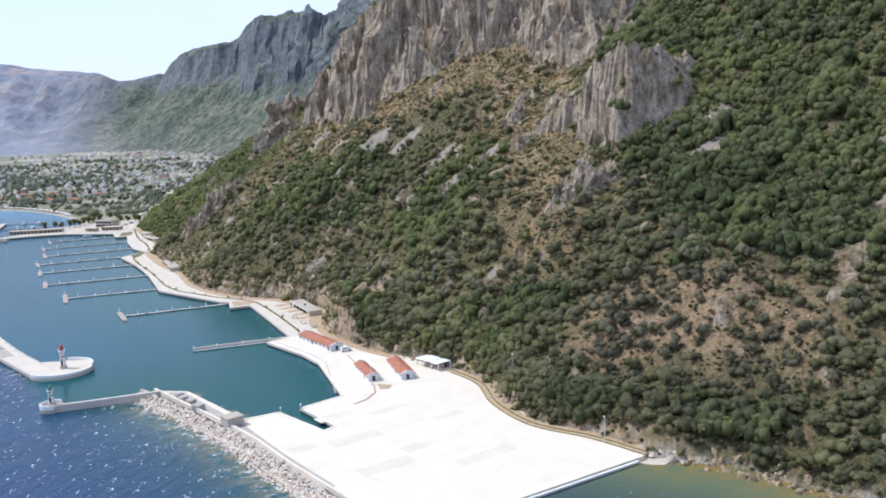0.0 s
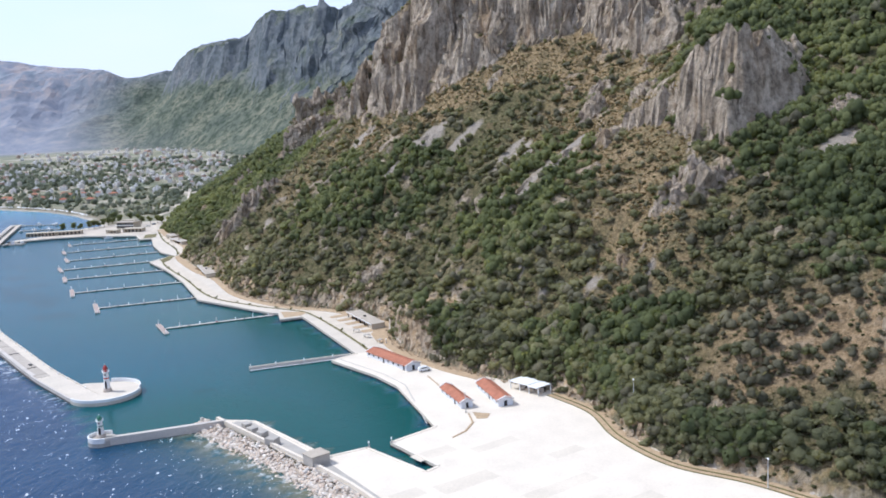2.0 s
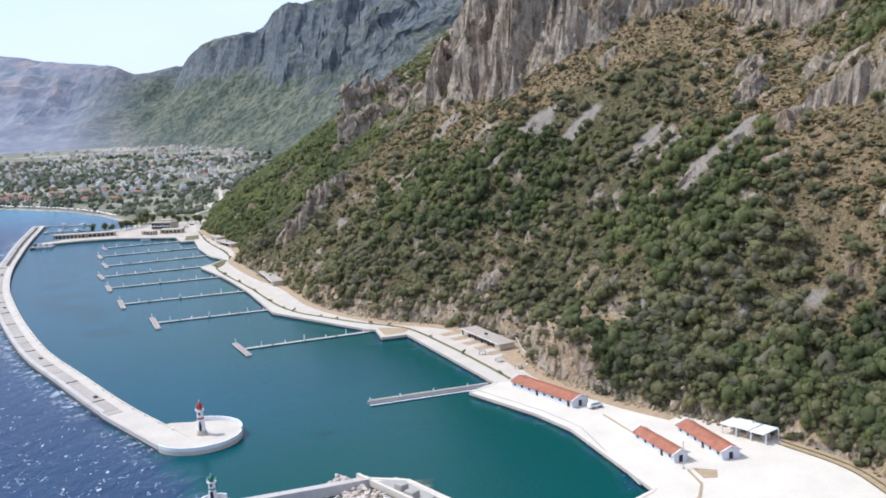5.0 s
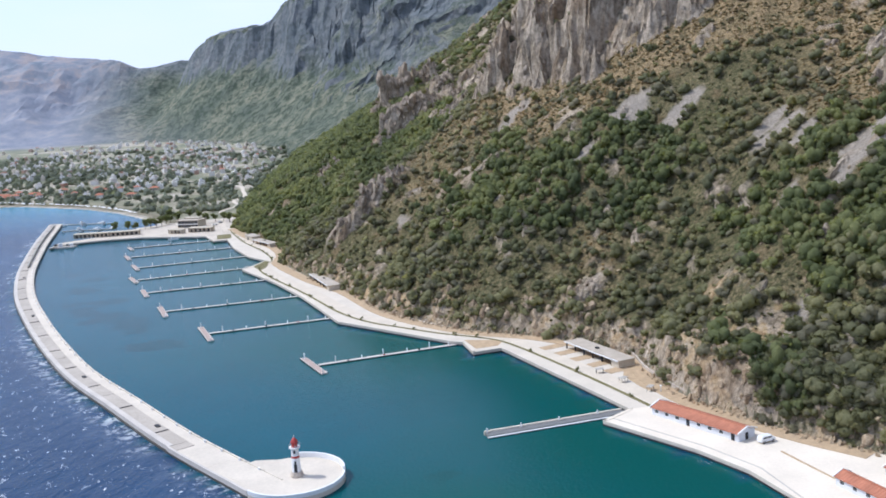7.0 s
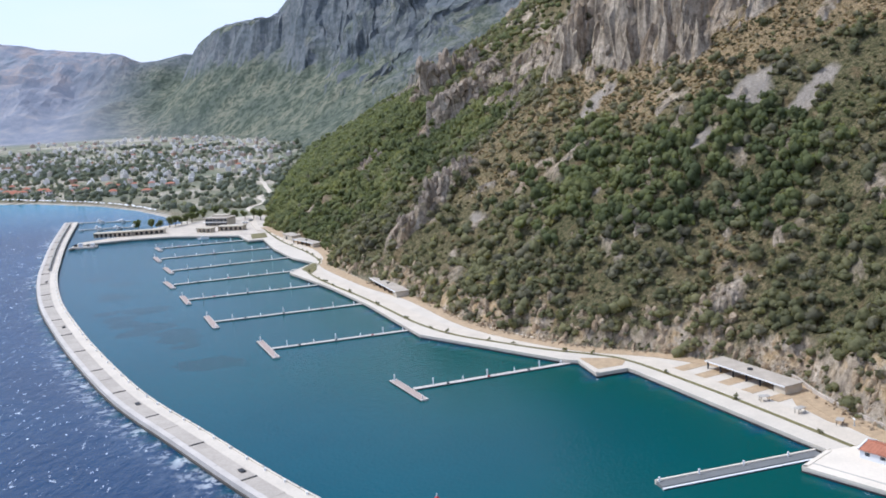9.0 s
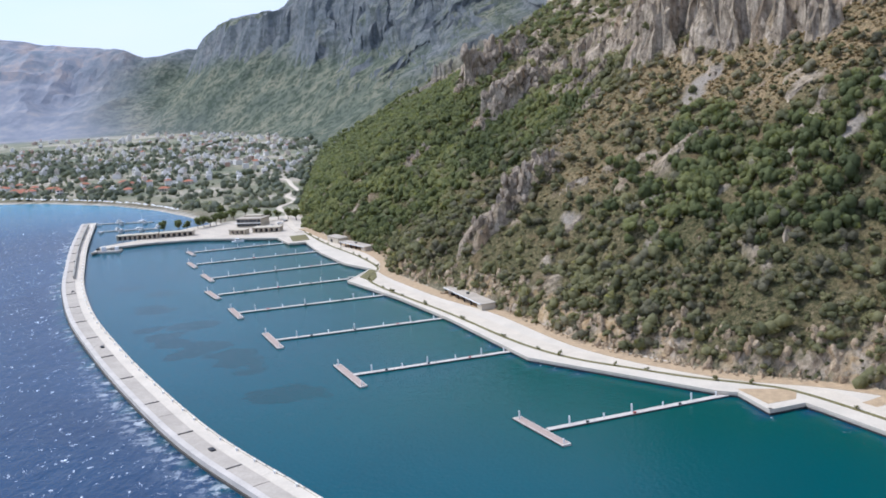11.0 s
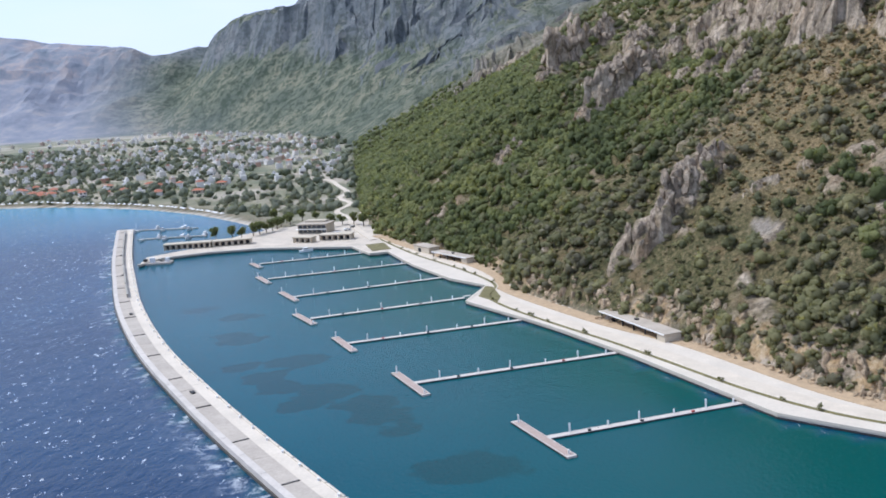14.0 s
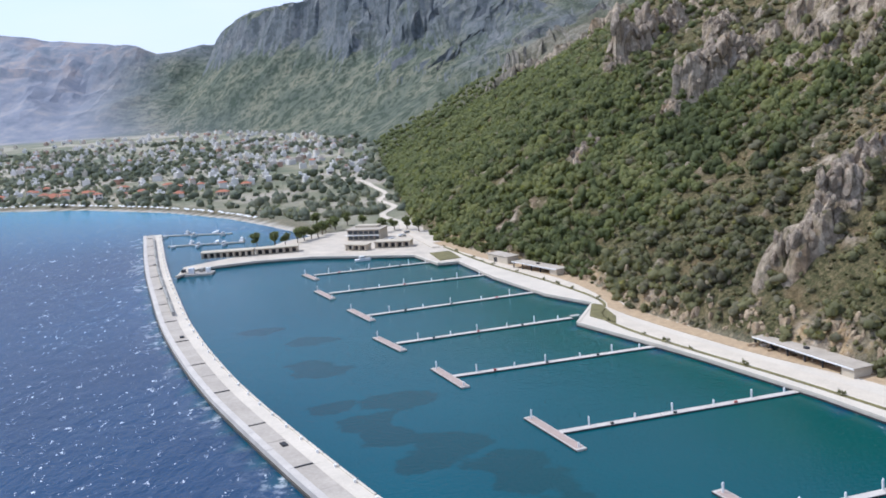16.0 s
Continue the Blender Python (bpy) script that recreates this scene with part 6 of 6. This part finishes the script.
vehicle("van", "white passenger van parked beside the long building", 4.1, 1.6, 1.75, 1.05, PAINT_W, pose(-42, 364.3, 2.0, 0, 0, 25))
vehicle("car", "grey car parked near the harbour office", 3.5, 1.4, 1.2, 1.35, PAINT_G, pose(-262, 812, 2.05, 0, 0, 70))
vehicle("car", "white car parked near the harbour office", 3.5, 1.4, 1.2, 1.35, PAINT_W, pose(-268, 794, 2.05, 0, 0, 20))
vehicle("car", "white car parked behind the harbour office", 3.5, 1.4, 1.2, 1.35, PAINT_W, pose(-264, 803, 2.05, 0, 0, 30))

# lamp posts
STEEL = surface("galvanised_steel", (0.6, 0.6, 0.59), 0.06, 1.0, 0.45, 6.0, 0.05, 0.6)


def lamp_post(x, y, z, h, label, group=""):
    t = thing("lamp_post", label, "lamp post", pose(x, y, z), group)
    bm = bmesh.new()
    cone(bm, 0.16, 0.09, 0, h, seg=10)
    part("pole", bm, STEEL, t)
    part("base", boxes((-0.25, 0.25, -0.25, 0.25, 0, 0.25), bevel=0.03), DECK, t)
    part("head", boxes((-0.2, 0.2, -0.5, 0.5, h, h + 0.18), bevel=0.04), WHITE, t)
    return t


lamp_post(-29.0, 319.0, 2.0, 6.5, "tall white lamp post beside the small tiled building")
lamp_post(17, 303, height(17, 303) - 0.3, 8.0, "grey utility pole standing in the scrub")
lamp_post(38, 254.4, 2.0, 7.0, "tall grey utility pole at the edge of the boatyard")
lamp_post(-49.6, 297.3, 2.0, 1.3, "short white post at the corner of the slipway", "slipway posts")
lamp_post(-55.5, 295.0, 2.0, 1.3, "short white post at the corner of the slipway", "slipway posts")
lamp_post(-57, 404, 2.0, 1.6, "short post by the rock cut")

# loose gear along the quay
rq = random.Random(9)
for k, (x, y) in enumerate([(-70, 424), (-65, 414.5), (-59.5, 405.5)]):
    t = thing("sunshade", "small dusty sunshade frame standing on the quay", "shelter", pose(x, y, 2.0, 0, 0, 30 * k), "quay sunshades")
    for u, v in ((-1, -0.6), (1, -0.6), (-1, 0.6), (1, 0.6)):
        part("post", boxes((u - 0.05, u + 0.05, v - 0.05, v + 0.05, 0, 1.25)), DARK, t)
    part("canopy", boxes((-1.2, 1.2, -0.8, 0.8, 1.25, 1.35)), DECK, t)
for k in range(9):
    x, y = -182 + k * 1.3 + rq.uniform(-0.6, 0.6), 592 - k * 1.1 + rq.uniform(-1.5, 1.5) + 2
    o = single("scrap_bin", boxes((-0.8, 0.8, -0.5, 0.5, 0, rq.uniform(0.6, 1.5)), bevel=0.08), rq.choice([DARK, DECK, SOIL]), "rusty bin among scrap by the quay road", "bin", group="scrap by the road")
    o.matrix_world = pose(x + 7, y, 2.05, 0, 0, rq.uniform(0, 180))

# shrubs on the verge
vr = np.random.RandomState(8)
VP = [p for p in spline(VERGE_LINE, 9.0)]
sh_v, sh_f = clump(vr, 2, 40)
me_shrub = big_mesh("shrub", sh_v * 0.75 + [0, 0, 0.35], sh_f, SCRUB)
attribute(me_shrub, "tint", np.full(len(sh_v), 0.15))
for k, (x, y) in enumerate(VP):
    if k % 3 == 1 or vr.rand() < 0.25:
        o = tagged(new("shrub", me_shrub), "dark rounded shrub planted on the quay verge", "shrub", "verge shrubs")
        s_ = vr.uniform(0.7, 1.3)
        o.matrix_world = Matrix.LocRotScale((x, y, 2.1), Euler((0, 0, vr.uniform(0, 6))), (s_, s_, s_))

# ---- the mole and the old port ----
def arcade(a, b, w, h, bays, label):
    L = math.dist(a, b)
    t = thing("arcade", label, "building", at_line(a, b, 2.0), "mole buildings")
    part("back_room", boxes((0, L, 1.6, w, 0, h)), BEIGE, t)
    part("roof", boxes((-0.3, L + 0.3, -0.3, w + 0.3, h, h + 0.45), bevel=0.06), BEIGE, t)
    for k in range(bays + 1):
        x = k * (L - 0.7) / bays
        part("pillar", boxes((x, x + 0.7, 0, 0.7, 0, h)), BEIGE, t)
        if k < bays:
            part("opening", boxes((x + 1.0, x + (L - 0.7) / bays - 0.3, 1.55, 1.65, 0.2, h - 0.5)), DARK, t)
    return t


arcade((-349, 779), (-327, 779.5), 5, 2.5, 8, "low beige arcaded building along the mole")
arcade((-326, 780), (-308, 781.5), 5, 2.4, 6, "low beige arcaded shop row on the mole")
arcade((-287.5, 776), (-278.5, 771.5), 4.5, 2.3, 3, "small beige kiosk with pillars on the mole")
arcade((-275, 776.5), (-260, 773.5), 6, 2.4, 5, "white arcaded harbour building with dark openings")
off = thing("harbour_office", "two-storey grey harbour office with a glazed front", "building", at_line((-288.5, 803), (-273.5, 798), 2.0))
part("wall", boxes((0, 15.5, 0, 10, 0, 4.6)), BEIGE, off)
part("roof", boxes((-0.5, 16, -0.8, 10.4, 4.6, 4.95), bevel=0.05), ROOFING, off)
part("penthouse", boxes((2, 13, 5, 9.5, 4.95, 5.9), bevel=0.05), BEIGE, off)
for z in (0.4, 2.7):
    for k in range(6):
        f = part("window", boxes((0.5 + k * 2.5, 2.7 + k * 2.5, -0.06, 0.05, z, z + 1.6)), DARK, off)
        part("pane", boxes((0.6 + k * 2.5, 2.6 + k * 2.5, -0.1, 0.0, z + 0.1, z + 1.5)), GLASS, f)
part("canopy", boxes((-0.5, 16, -1.6, 0, 2.25, 2.4)), WHITE, off)

trunk_m = surface("bark", (0.16, 0.12, 0.085), 0.25, 2.0, 0.95, 12.0, 0.5)


def tree_proto(seed, h, r):
    rg = np.random.RandomState(seed)
    vs, fs, base = [], [], 0
    for k in range(9):
        v, f = clump(rg, 1, 60, 0.85)
        a, q = rg.uniform(0, 6.28), rg.uniform(0, 0.65) * r
        o = np.array([q * math.cos(a), q * math.sin(a), h * 0.62 + rg.uniform(-0.2, 0.3) * h])
        s_ = r * rg.uniform(0.42, 0.66)
        vs.append(v * s_ + o)
        fs.append(f + base)
        base += len(v)
    crown = big_mesh("crown", np.concatenate(vs), np.concatenate(fs), PINE, True)
    attribute(crown, "tint", np.concatenate([np.full(len(v), rg.uniform(0.1, 0.6)) for v in vs]))
    bm = bmesh.new()
    cone(bm, 0.05 * h, 0.028 * h, 0, h * 0.6, seg=9)
    for k in range(4):
        a = k * 1.6 + seed
        bmesh.ops.create_cone(bm, cap_ends=True, segments=6, radius1=0.02 * h, radius2=0.008 * h, depth=h * 0.4, matrix=pose(0.13 * h * math.cos(a), 0.13 * h * math.sin(a), h * 0.55) @ Matrix.Rotation(a, 4, "Z") @ Matrix.Rotation(0.7, 4, "Y"))
    return crown, bm


TREES = []
for seed, h, r in ((1, 5.6, 2.7), (2, 6.2, 2.9), (3, 5.2, 2.4)):
    crown, bm = tree_proto(seed, h, r)
    t = thing("tree", "round-crowned dark green tree beside the old port", "tree", pose(0, 0, -50), "old port trees")
    part("trunk", bm, trunk_m, t)
    o = new("crown", crown)
    o.parent = t
    TREES.append(t)
spots = [(-329, 802), (-321, 802.5), (-316.5, 803), (-311.5, 807.5), (-309, 812), (-306, 815), (-303.5, 819), (-302, 825), (-301, 832), (-262, 822), (-256.5, 815), (-268, 824), (-297, 838), (-274, 820), (-300, 846), (-292, 850), (-308, 858), (-284, 846)]
for k, (x, y) in enumerate(spots):
    m = pose(x, y, max(1.9, height(x, y)), 0, 0, 67 * k)
    if k < 3:
        TREES[k].matrix_world = m
    else:
        copy_thing(TREES[k % 3], m)


def boat(name, label, L, paint, cabin, m, group):
    t = thing(name, label, "boat", m, group)
    bm = bmesh.new()
    n, W = 9, L * 0.30
    rows = []
    for k in range(n + 1):
        u = k / n
        w = W / 2 * (1 - max(0, (u - 0.45) / 0.55) ** 2.2) * (0.86 + 0.14 * min(1, u * 3))
        x = -L / 2 + u * L
        rows.append([bm.verts.new(p) for p in ((x, -w, 0.75 + 0.35 * u * u), (x, -w * 0.75, -0.3), (x, w * 0.75, -0.3), (x, w, 0.75 + 0.35 * u * u))])
    for a, b in zip(rows, rows[1:]):
        for i in range(4):
            bm.faces.new((a[i], b[i], b[(i + 1) % 4], a[(i + 1) % 4]))
    bm.faces.new(rows[0])
    bmesh.ops.remove_doubles(bm, verts=bm.verts, dist=0.002)
    bmesh.ops.recalc_face_normals(bm, faces=bm.faces)
    part("hull", bm, paint, t)
    if cabin:
        part("cabin", boxes((-L * 0.22, L * 0.12, -W * 0.32, W * 0.32, 0.8, 1.9), bevel=0.12), WHITE, t)
        part("window", boxes((-L * 0.18, L * 0.125, -W * 0.33, W * 0.33, 1.25, 1.65)), GLASS, t)
        part("windscreen", boxes((L * 0.10, L * 0.13, -W * 0.28, W * 0.28, 1.2, 1.7)), GLASS, t)
    bm = bmesh.new()
    cone(bm, 0.06, 0.03, 0.8, L * (0.9 if not cabin else 0.45), L * 0.1 if not cabin else -L * 0.1, 0, 6)
    part("mast", bm, STEEL, t)
    return t


br = random.Random(31)
for (a, b), n in ((((-389, 867), (-351, 859)), 5), (((-376, 830), (-339, 827)), 6)):
    p = thing("mooring_pier", "narrow floating mooring pier in the old port", "pier", pose(0, 0, SEA), "old port piers")
    A, B = Vector(a), Vector(b)
    for k in range(4):
        part("float", strip([tuple(A.lerp(B, k / 4)), tuple(A.lerp(B, (k + 1) / 4 - 0.005))], -0.9, 0.9, -0.3, 0.5), DECK, p)
    for k in range(n):
        q = A.lerp(B, (k + 0.6) / n)
        sg = 1 if k % 2 else -1
        ang = math.degrees(math.atan2((B - A).y, (B - A).x)) + 90 * sg
        boat("motor_boat" if k % 3 else "sailing_boat", "white motor boat moored at the old port pier" if k % 3 else "white sailing boat with a bare mast moored at the pier", br.uniform(5, 8), PAINT_W, bool(k % 3),
             Matrix.Translation((q.x - sg * (B - A).normalized().y * 5, q.y + sg * (B - A).normalized().x * 5, SEA + 0.1)) @ Matrix.Rotation(radians(ang), 4, "Z"), "moored boats")
boat("work_boat", "small white work boat moored at the mole quay", 6.5, PAINT_W, True, pose(-279, 755.5, SEA + 0.1, 0, 0, 15), "moored boats")
dock = thing("floating_dock", "grey floating work platform with gear by the mole end", "dock", pose(-345, 751, SEA))
part("float", boxes((-7, 7, -3, 3, -0.4, 0.9), bevel=0.1), DECK, dock)
for k, (x, y, s_) in enumerate([(-5, 0.5, 1.6), (-1.5, -1, 2.2), (2, 1, 1.4), (5, -0.5, 1.8)]):
    part("gear_box", boxes((x - s_ / 2, x + s_ / 2, y - 0.8, y + 0.8, 0.9, 0.9 + s_), bevel=0.06), (DARK, PLASTER, QUAY_SIDE, WHITE)[k], dock)


# ---- the village ----
HOUSE_W = surface("whitewash", (0.72, 0.69, 0.65), 0.06, 0.3, 0.85, 2.0, 0.1)
HOUSE_C = surface("cream_render", (0.60, 0.53, 0.43), 0.08, 0.3, 0.9, 2.0, 0.1)


def house(w, d, h, roof, wallmat):
    t = thing("house", "white flat-roofed village house with dark windows" if roof == "flat" else "village house with a low red tiled roof", "house", pose(0, 0, -60), "village houses")
    part("wall", boxes((-w / 2, w / 2, -d / 2, d / 2, -2.0, h)), wallmat, t)
    if roof == "flat":
        part("roof", boxes((-w / 2 - 0.15, w / 2 + 0.15, -d / 2 - 0.15, d / 2 + 0.15, h, h + 0.35), (-w * 0.1, w * 0.3, -d * 0.1, d * 0.3, h + 0.35, h + 2.3)), wallmat, t)
    else:
        bm = bmesh.new()
        e, r = 0.5, min(w, d) * 0.24
        lo = [bm.verts.new(p) for p in ((-w / 2 - e, -d / 2 - e, h), (w / 2 + e, -d / 2 - e, h), (w / 2 + e, d / 2 + e, h), (-w / 2 - e, d / 2 + e, h))]
        k = max(0, (w - d) / 2)
        a, b = bm.verts.new((-k - 0.2, 0, h + r)), bm.verts.new((k + 0.2, 0, h + r))
        for f in ((lo[0], lo[1], b, a), (lo[1], lo[2], b), (lo[2], lo[3], a, b), (lo[3], lo[0], a), (lo[3], lo[2], lo[1], lo[0])):
            bm.faces.new(f)
        part("roof", bm, TILE, t)
    for z in (0.8, 2.9):
        if z + 1.2 < h:
            n = max(2, int(w / 3))
            for k in range(n):
                x = (k + 0.5) * w / n - w / 2
                part("window", boxes((x - 0.6, x + 0.6, -d / 2 - 0.06, -d / 2 + 0.02, z, z + 1.2)), DARK, t)
    part("door", boxes((-0.5, 0.5, -d / 2 - 0.07, -d / 2 + 0.02, -2.0, 2.1)), DARK, t)
    return t


PROTO = [house(5.2, 4.8, 4.0, "flat", HOUSE_W), house(6, 4.8, 2.6, "flat", HOUSE_W), house(5.6, 4.8, 4.4, "tile", HOUSE_W), house(8, 5.5, 2.6, "tile", HOUSE_C), house(5, 4.4, 4.4, "flat", HOUSE_C), house(11, 6.5, 2.8, "tile", HOUSE_W)]
hr = random.Random(77)
taken = []
CL = [(-540, 1115, 80, 25, 26), (-680, 1150, 70, 25, 22), (-420, 1085, 50, 40, 20), (-640, 1380, 140, 110, 48), (-600, 1560, 130, 120, 52), (-820, 1600, 170, 170, 46), (-480, 1290, 80, 90, 24), (-385, 1190, 45, 70, 22), (-900, 1300, 200, 110, 26), (-560, 1800, 130, 90, 34), (-800, 1900, 160, 80, 30), (-390, 1420, 40, 120, 12)]
first = set()
for cx, cy, sx_, sy_, n in CL:
    k = tries = 0
    while k < int(n * 0.8) and tries < 1200:
        tries += 1
        x, y = hr.gauss(cx, sx_), hr.gauss(cy, sy_)
        zz, _, d_, in_, _ = (v[0] for v in land(np.array([x]), np.array([y])))
        if in_ < 22 or d_ > -6 or y > 2020 or any((x - a) ** 2 + (y - b) ** 2 < 75 for a, b in taken):
            continue
        near_beach = in_ < 120
        i = hr.choice([3, 5, 2, 3, 1]) if near_beach else hr.choice([0, 0, 4, 1, 1, 2, 4, 0])
        m = pose(x, y, float(zz), 0, 0, hr.choice([0, 90, 180, 270]) + hr.uniform(-18, 18) + 12)
        if i not in first:
            first.add(i)
            PROTO[i].matrix_world = m
        else:
            copy_thing(PROTO[i], m)
        taken.append((x, y))
        k += 1
for i, p in enumerate(PROTO):
    if i not in first:
        p.matrix_world = pose(-500 - 30 * i, 1180, height(-500 - 30 * i, 1180))

# the farther part of the village
FAR_W = Mat("far_walls", (0.75, 0.73, 0.7), 0.85)
FAR_W.color(FAR_W.ramp(FAR_W.co.outputs["Random Per Island"], (0.0, (0.72, 0.69, 0.65)), (0.5, (0.60, 0.57, 0.53)), (0.75, (0.52, 0.45, 0.38)), (1.0, (0.40, 0.22, 0.15))))
fv, ff = [], []
for k in range(280):
    cx, cy, sx_, sy_, n = hr.choice(CL[3:])
    x, y = hr.gauss(cx, sx_ * 1.2), hr.gauss(cy + 60, sy_ * 1.2)
    zz, _, d_, in_, _ = (v[0] for v in land(np.array([x]), np.array([y])))
    if in_ < 60 or d_ > -6 or y > 2020 or any((x - a) ** 2 + (y - b) ** 2 < 60 for a, b in taken):
        continue
    taken.append((x, y))
    a0 = hr.uniform(0, 1.57)
    w, d, h = hr.uniform(4, 8), hr.uniform(4, 6), hr.choice([2.6, 4.4, 4.6])
    for (u0, u1, v0, v1, z0, z1) in ((-w / 2, w / 2, -d / 2, d / 2, -2, h), (-w * 0.1, w * 0.35, -d * 0.2, d * 0.3, h, h + 1.7), (-w / 2 - 0.2, w / 2 + 0.2, -d / 2 - 0.2, d / 2 + 0.2, h - 0.25, h + 0.1)):
        b0 = len(fv)
        for z in (z0, z1):
            for u, v in ((u0, v0), (u1, v0), (u1, v1), (u0, v1)):
                fv.append((x + u * math.cos(a0) - v * math.sin(a0), y + u * math.sin(a0) + v * math.cos(a0), float(zz) + z))
        ff += [[b0 + i for i in q] for q in ((0, 3, 2, 1), (4, 5, 6, 7), (0, 1, 5, 4), (1, 2, 6, 5), (2, 3, 7, 6), (3, 0, 4, 7))]
tagged(new("far_houses", mesh_from("far_houses", fv, ff, FAR_W.m)), "pale flat-roofed houses in the farther village", "houses", "", "stuff")

# the road up the valley
vl = spline(VALLEY, 10)
va, vb = offset_line(vl, -1.9), offset_line(vl, 1.5)
bm = bmesh.new()
rows = []
vh = [max(1.95, height(*a), height(*b)) for a, b in zip(va, vb)]
vz = [sum(vh[max(0, k - 2):k + 3]) / len(vh[max(0, k - 2):k + 3]) for k in range(len(vh))]
for k, ((x0, y0), (x1, y1)) in enumerate(zip(va, vb)):
    z = vz[k] + 0.3
    rows.append([bm.verts.new(p) for p in ((x0, y0, z - 3), (x0, y0, z), (x1, y1, z), (x1, y1, z - 3))])
for a, b in zip(rows, rows[1:]):
    for i in range(4):
        bm.faces.new((a[i], b[i], b[(i + 1) % 4], a[(i + 1) % 4]))
bmesh.ops.recalc_face_normals(bm, faces=bm.faces)
single("valley_road", bm, ROAD, "pale dusty road leading up the valley", "road", "structure")

# village streets
for line in ([(-560, 1095), (-590, 1200), (-640, 1330), (-700, 1520)], [(-330, 1130), (-420, 1180), (-540, 1215), (-700, 1250), (-860, 1290)], [(-400, 1240), (-470, 1380), (-560, 1520), (-600, 1700)]):
    pts = spline(line, 15)
    bm = bmesh.new()
    rows = [[bm.verts.new((*p, height(*q) + z)) for p, z in ((a, -1), (a, 0.5), (b, 0.5), (b, -1))] for a, b, q in zip(offset_line(pts, -1.5), offset_line(pts, 1.5), pts)]
    for a, b in zip(rows, rows[1:]):
        for i in range(4):
            bm.faces.new((a[i], b[i], b[(i + 1) % 4], a[(i + 1) % 4]))
    bmesh.ops.recalc_face_normals(bm, faces=bm.faces)
    single("village_street", bm, ROAD, "pale narrow street through the village", "road", "structure")

# sunshades along the beach
shade = thing("beach_umbrella", "small white beach umbrella on the sand", "umbrella", group="beach umbrellas")
bm = bmesh.new()
cone(bm, 0.05, 0.05, 0, 2.2, seg=6)
part("pole", bm, WOOD, shade)
bm = bmesh.new()
cone(bm, 1.5, 0.08, 1.9, 2.6, seg=10)
part("canopy", bm, WHITE, shade)
SANDS = [p for p in offset_line(spline(SHORE, 5.5), -4.0) if -760 < p[0] < -345]
for k, (x, y) in enumerate(SANDS):
    m = pose(x + hr.uniform(-1, 1), y + hr.uniform(-1, 1), height(x, y) - 0.05)
    if k == 0:
        shade.matrix_world = m
    else:
        copy_thing(shade, m)

# plan units to metres
for o in list(scene.objects):
    if o.parent is None and o.type in {"MESH", "EMPTY"}:
        o.matrix_basis = Matrix.Scale(UNIT, 4) @ o.matrix_basis
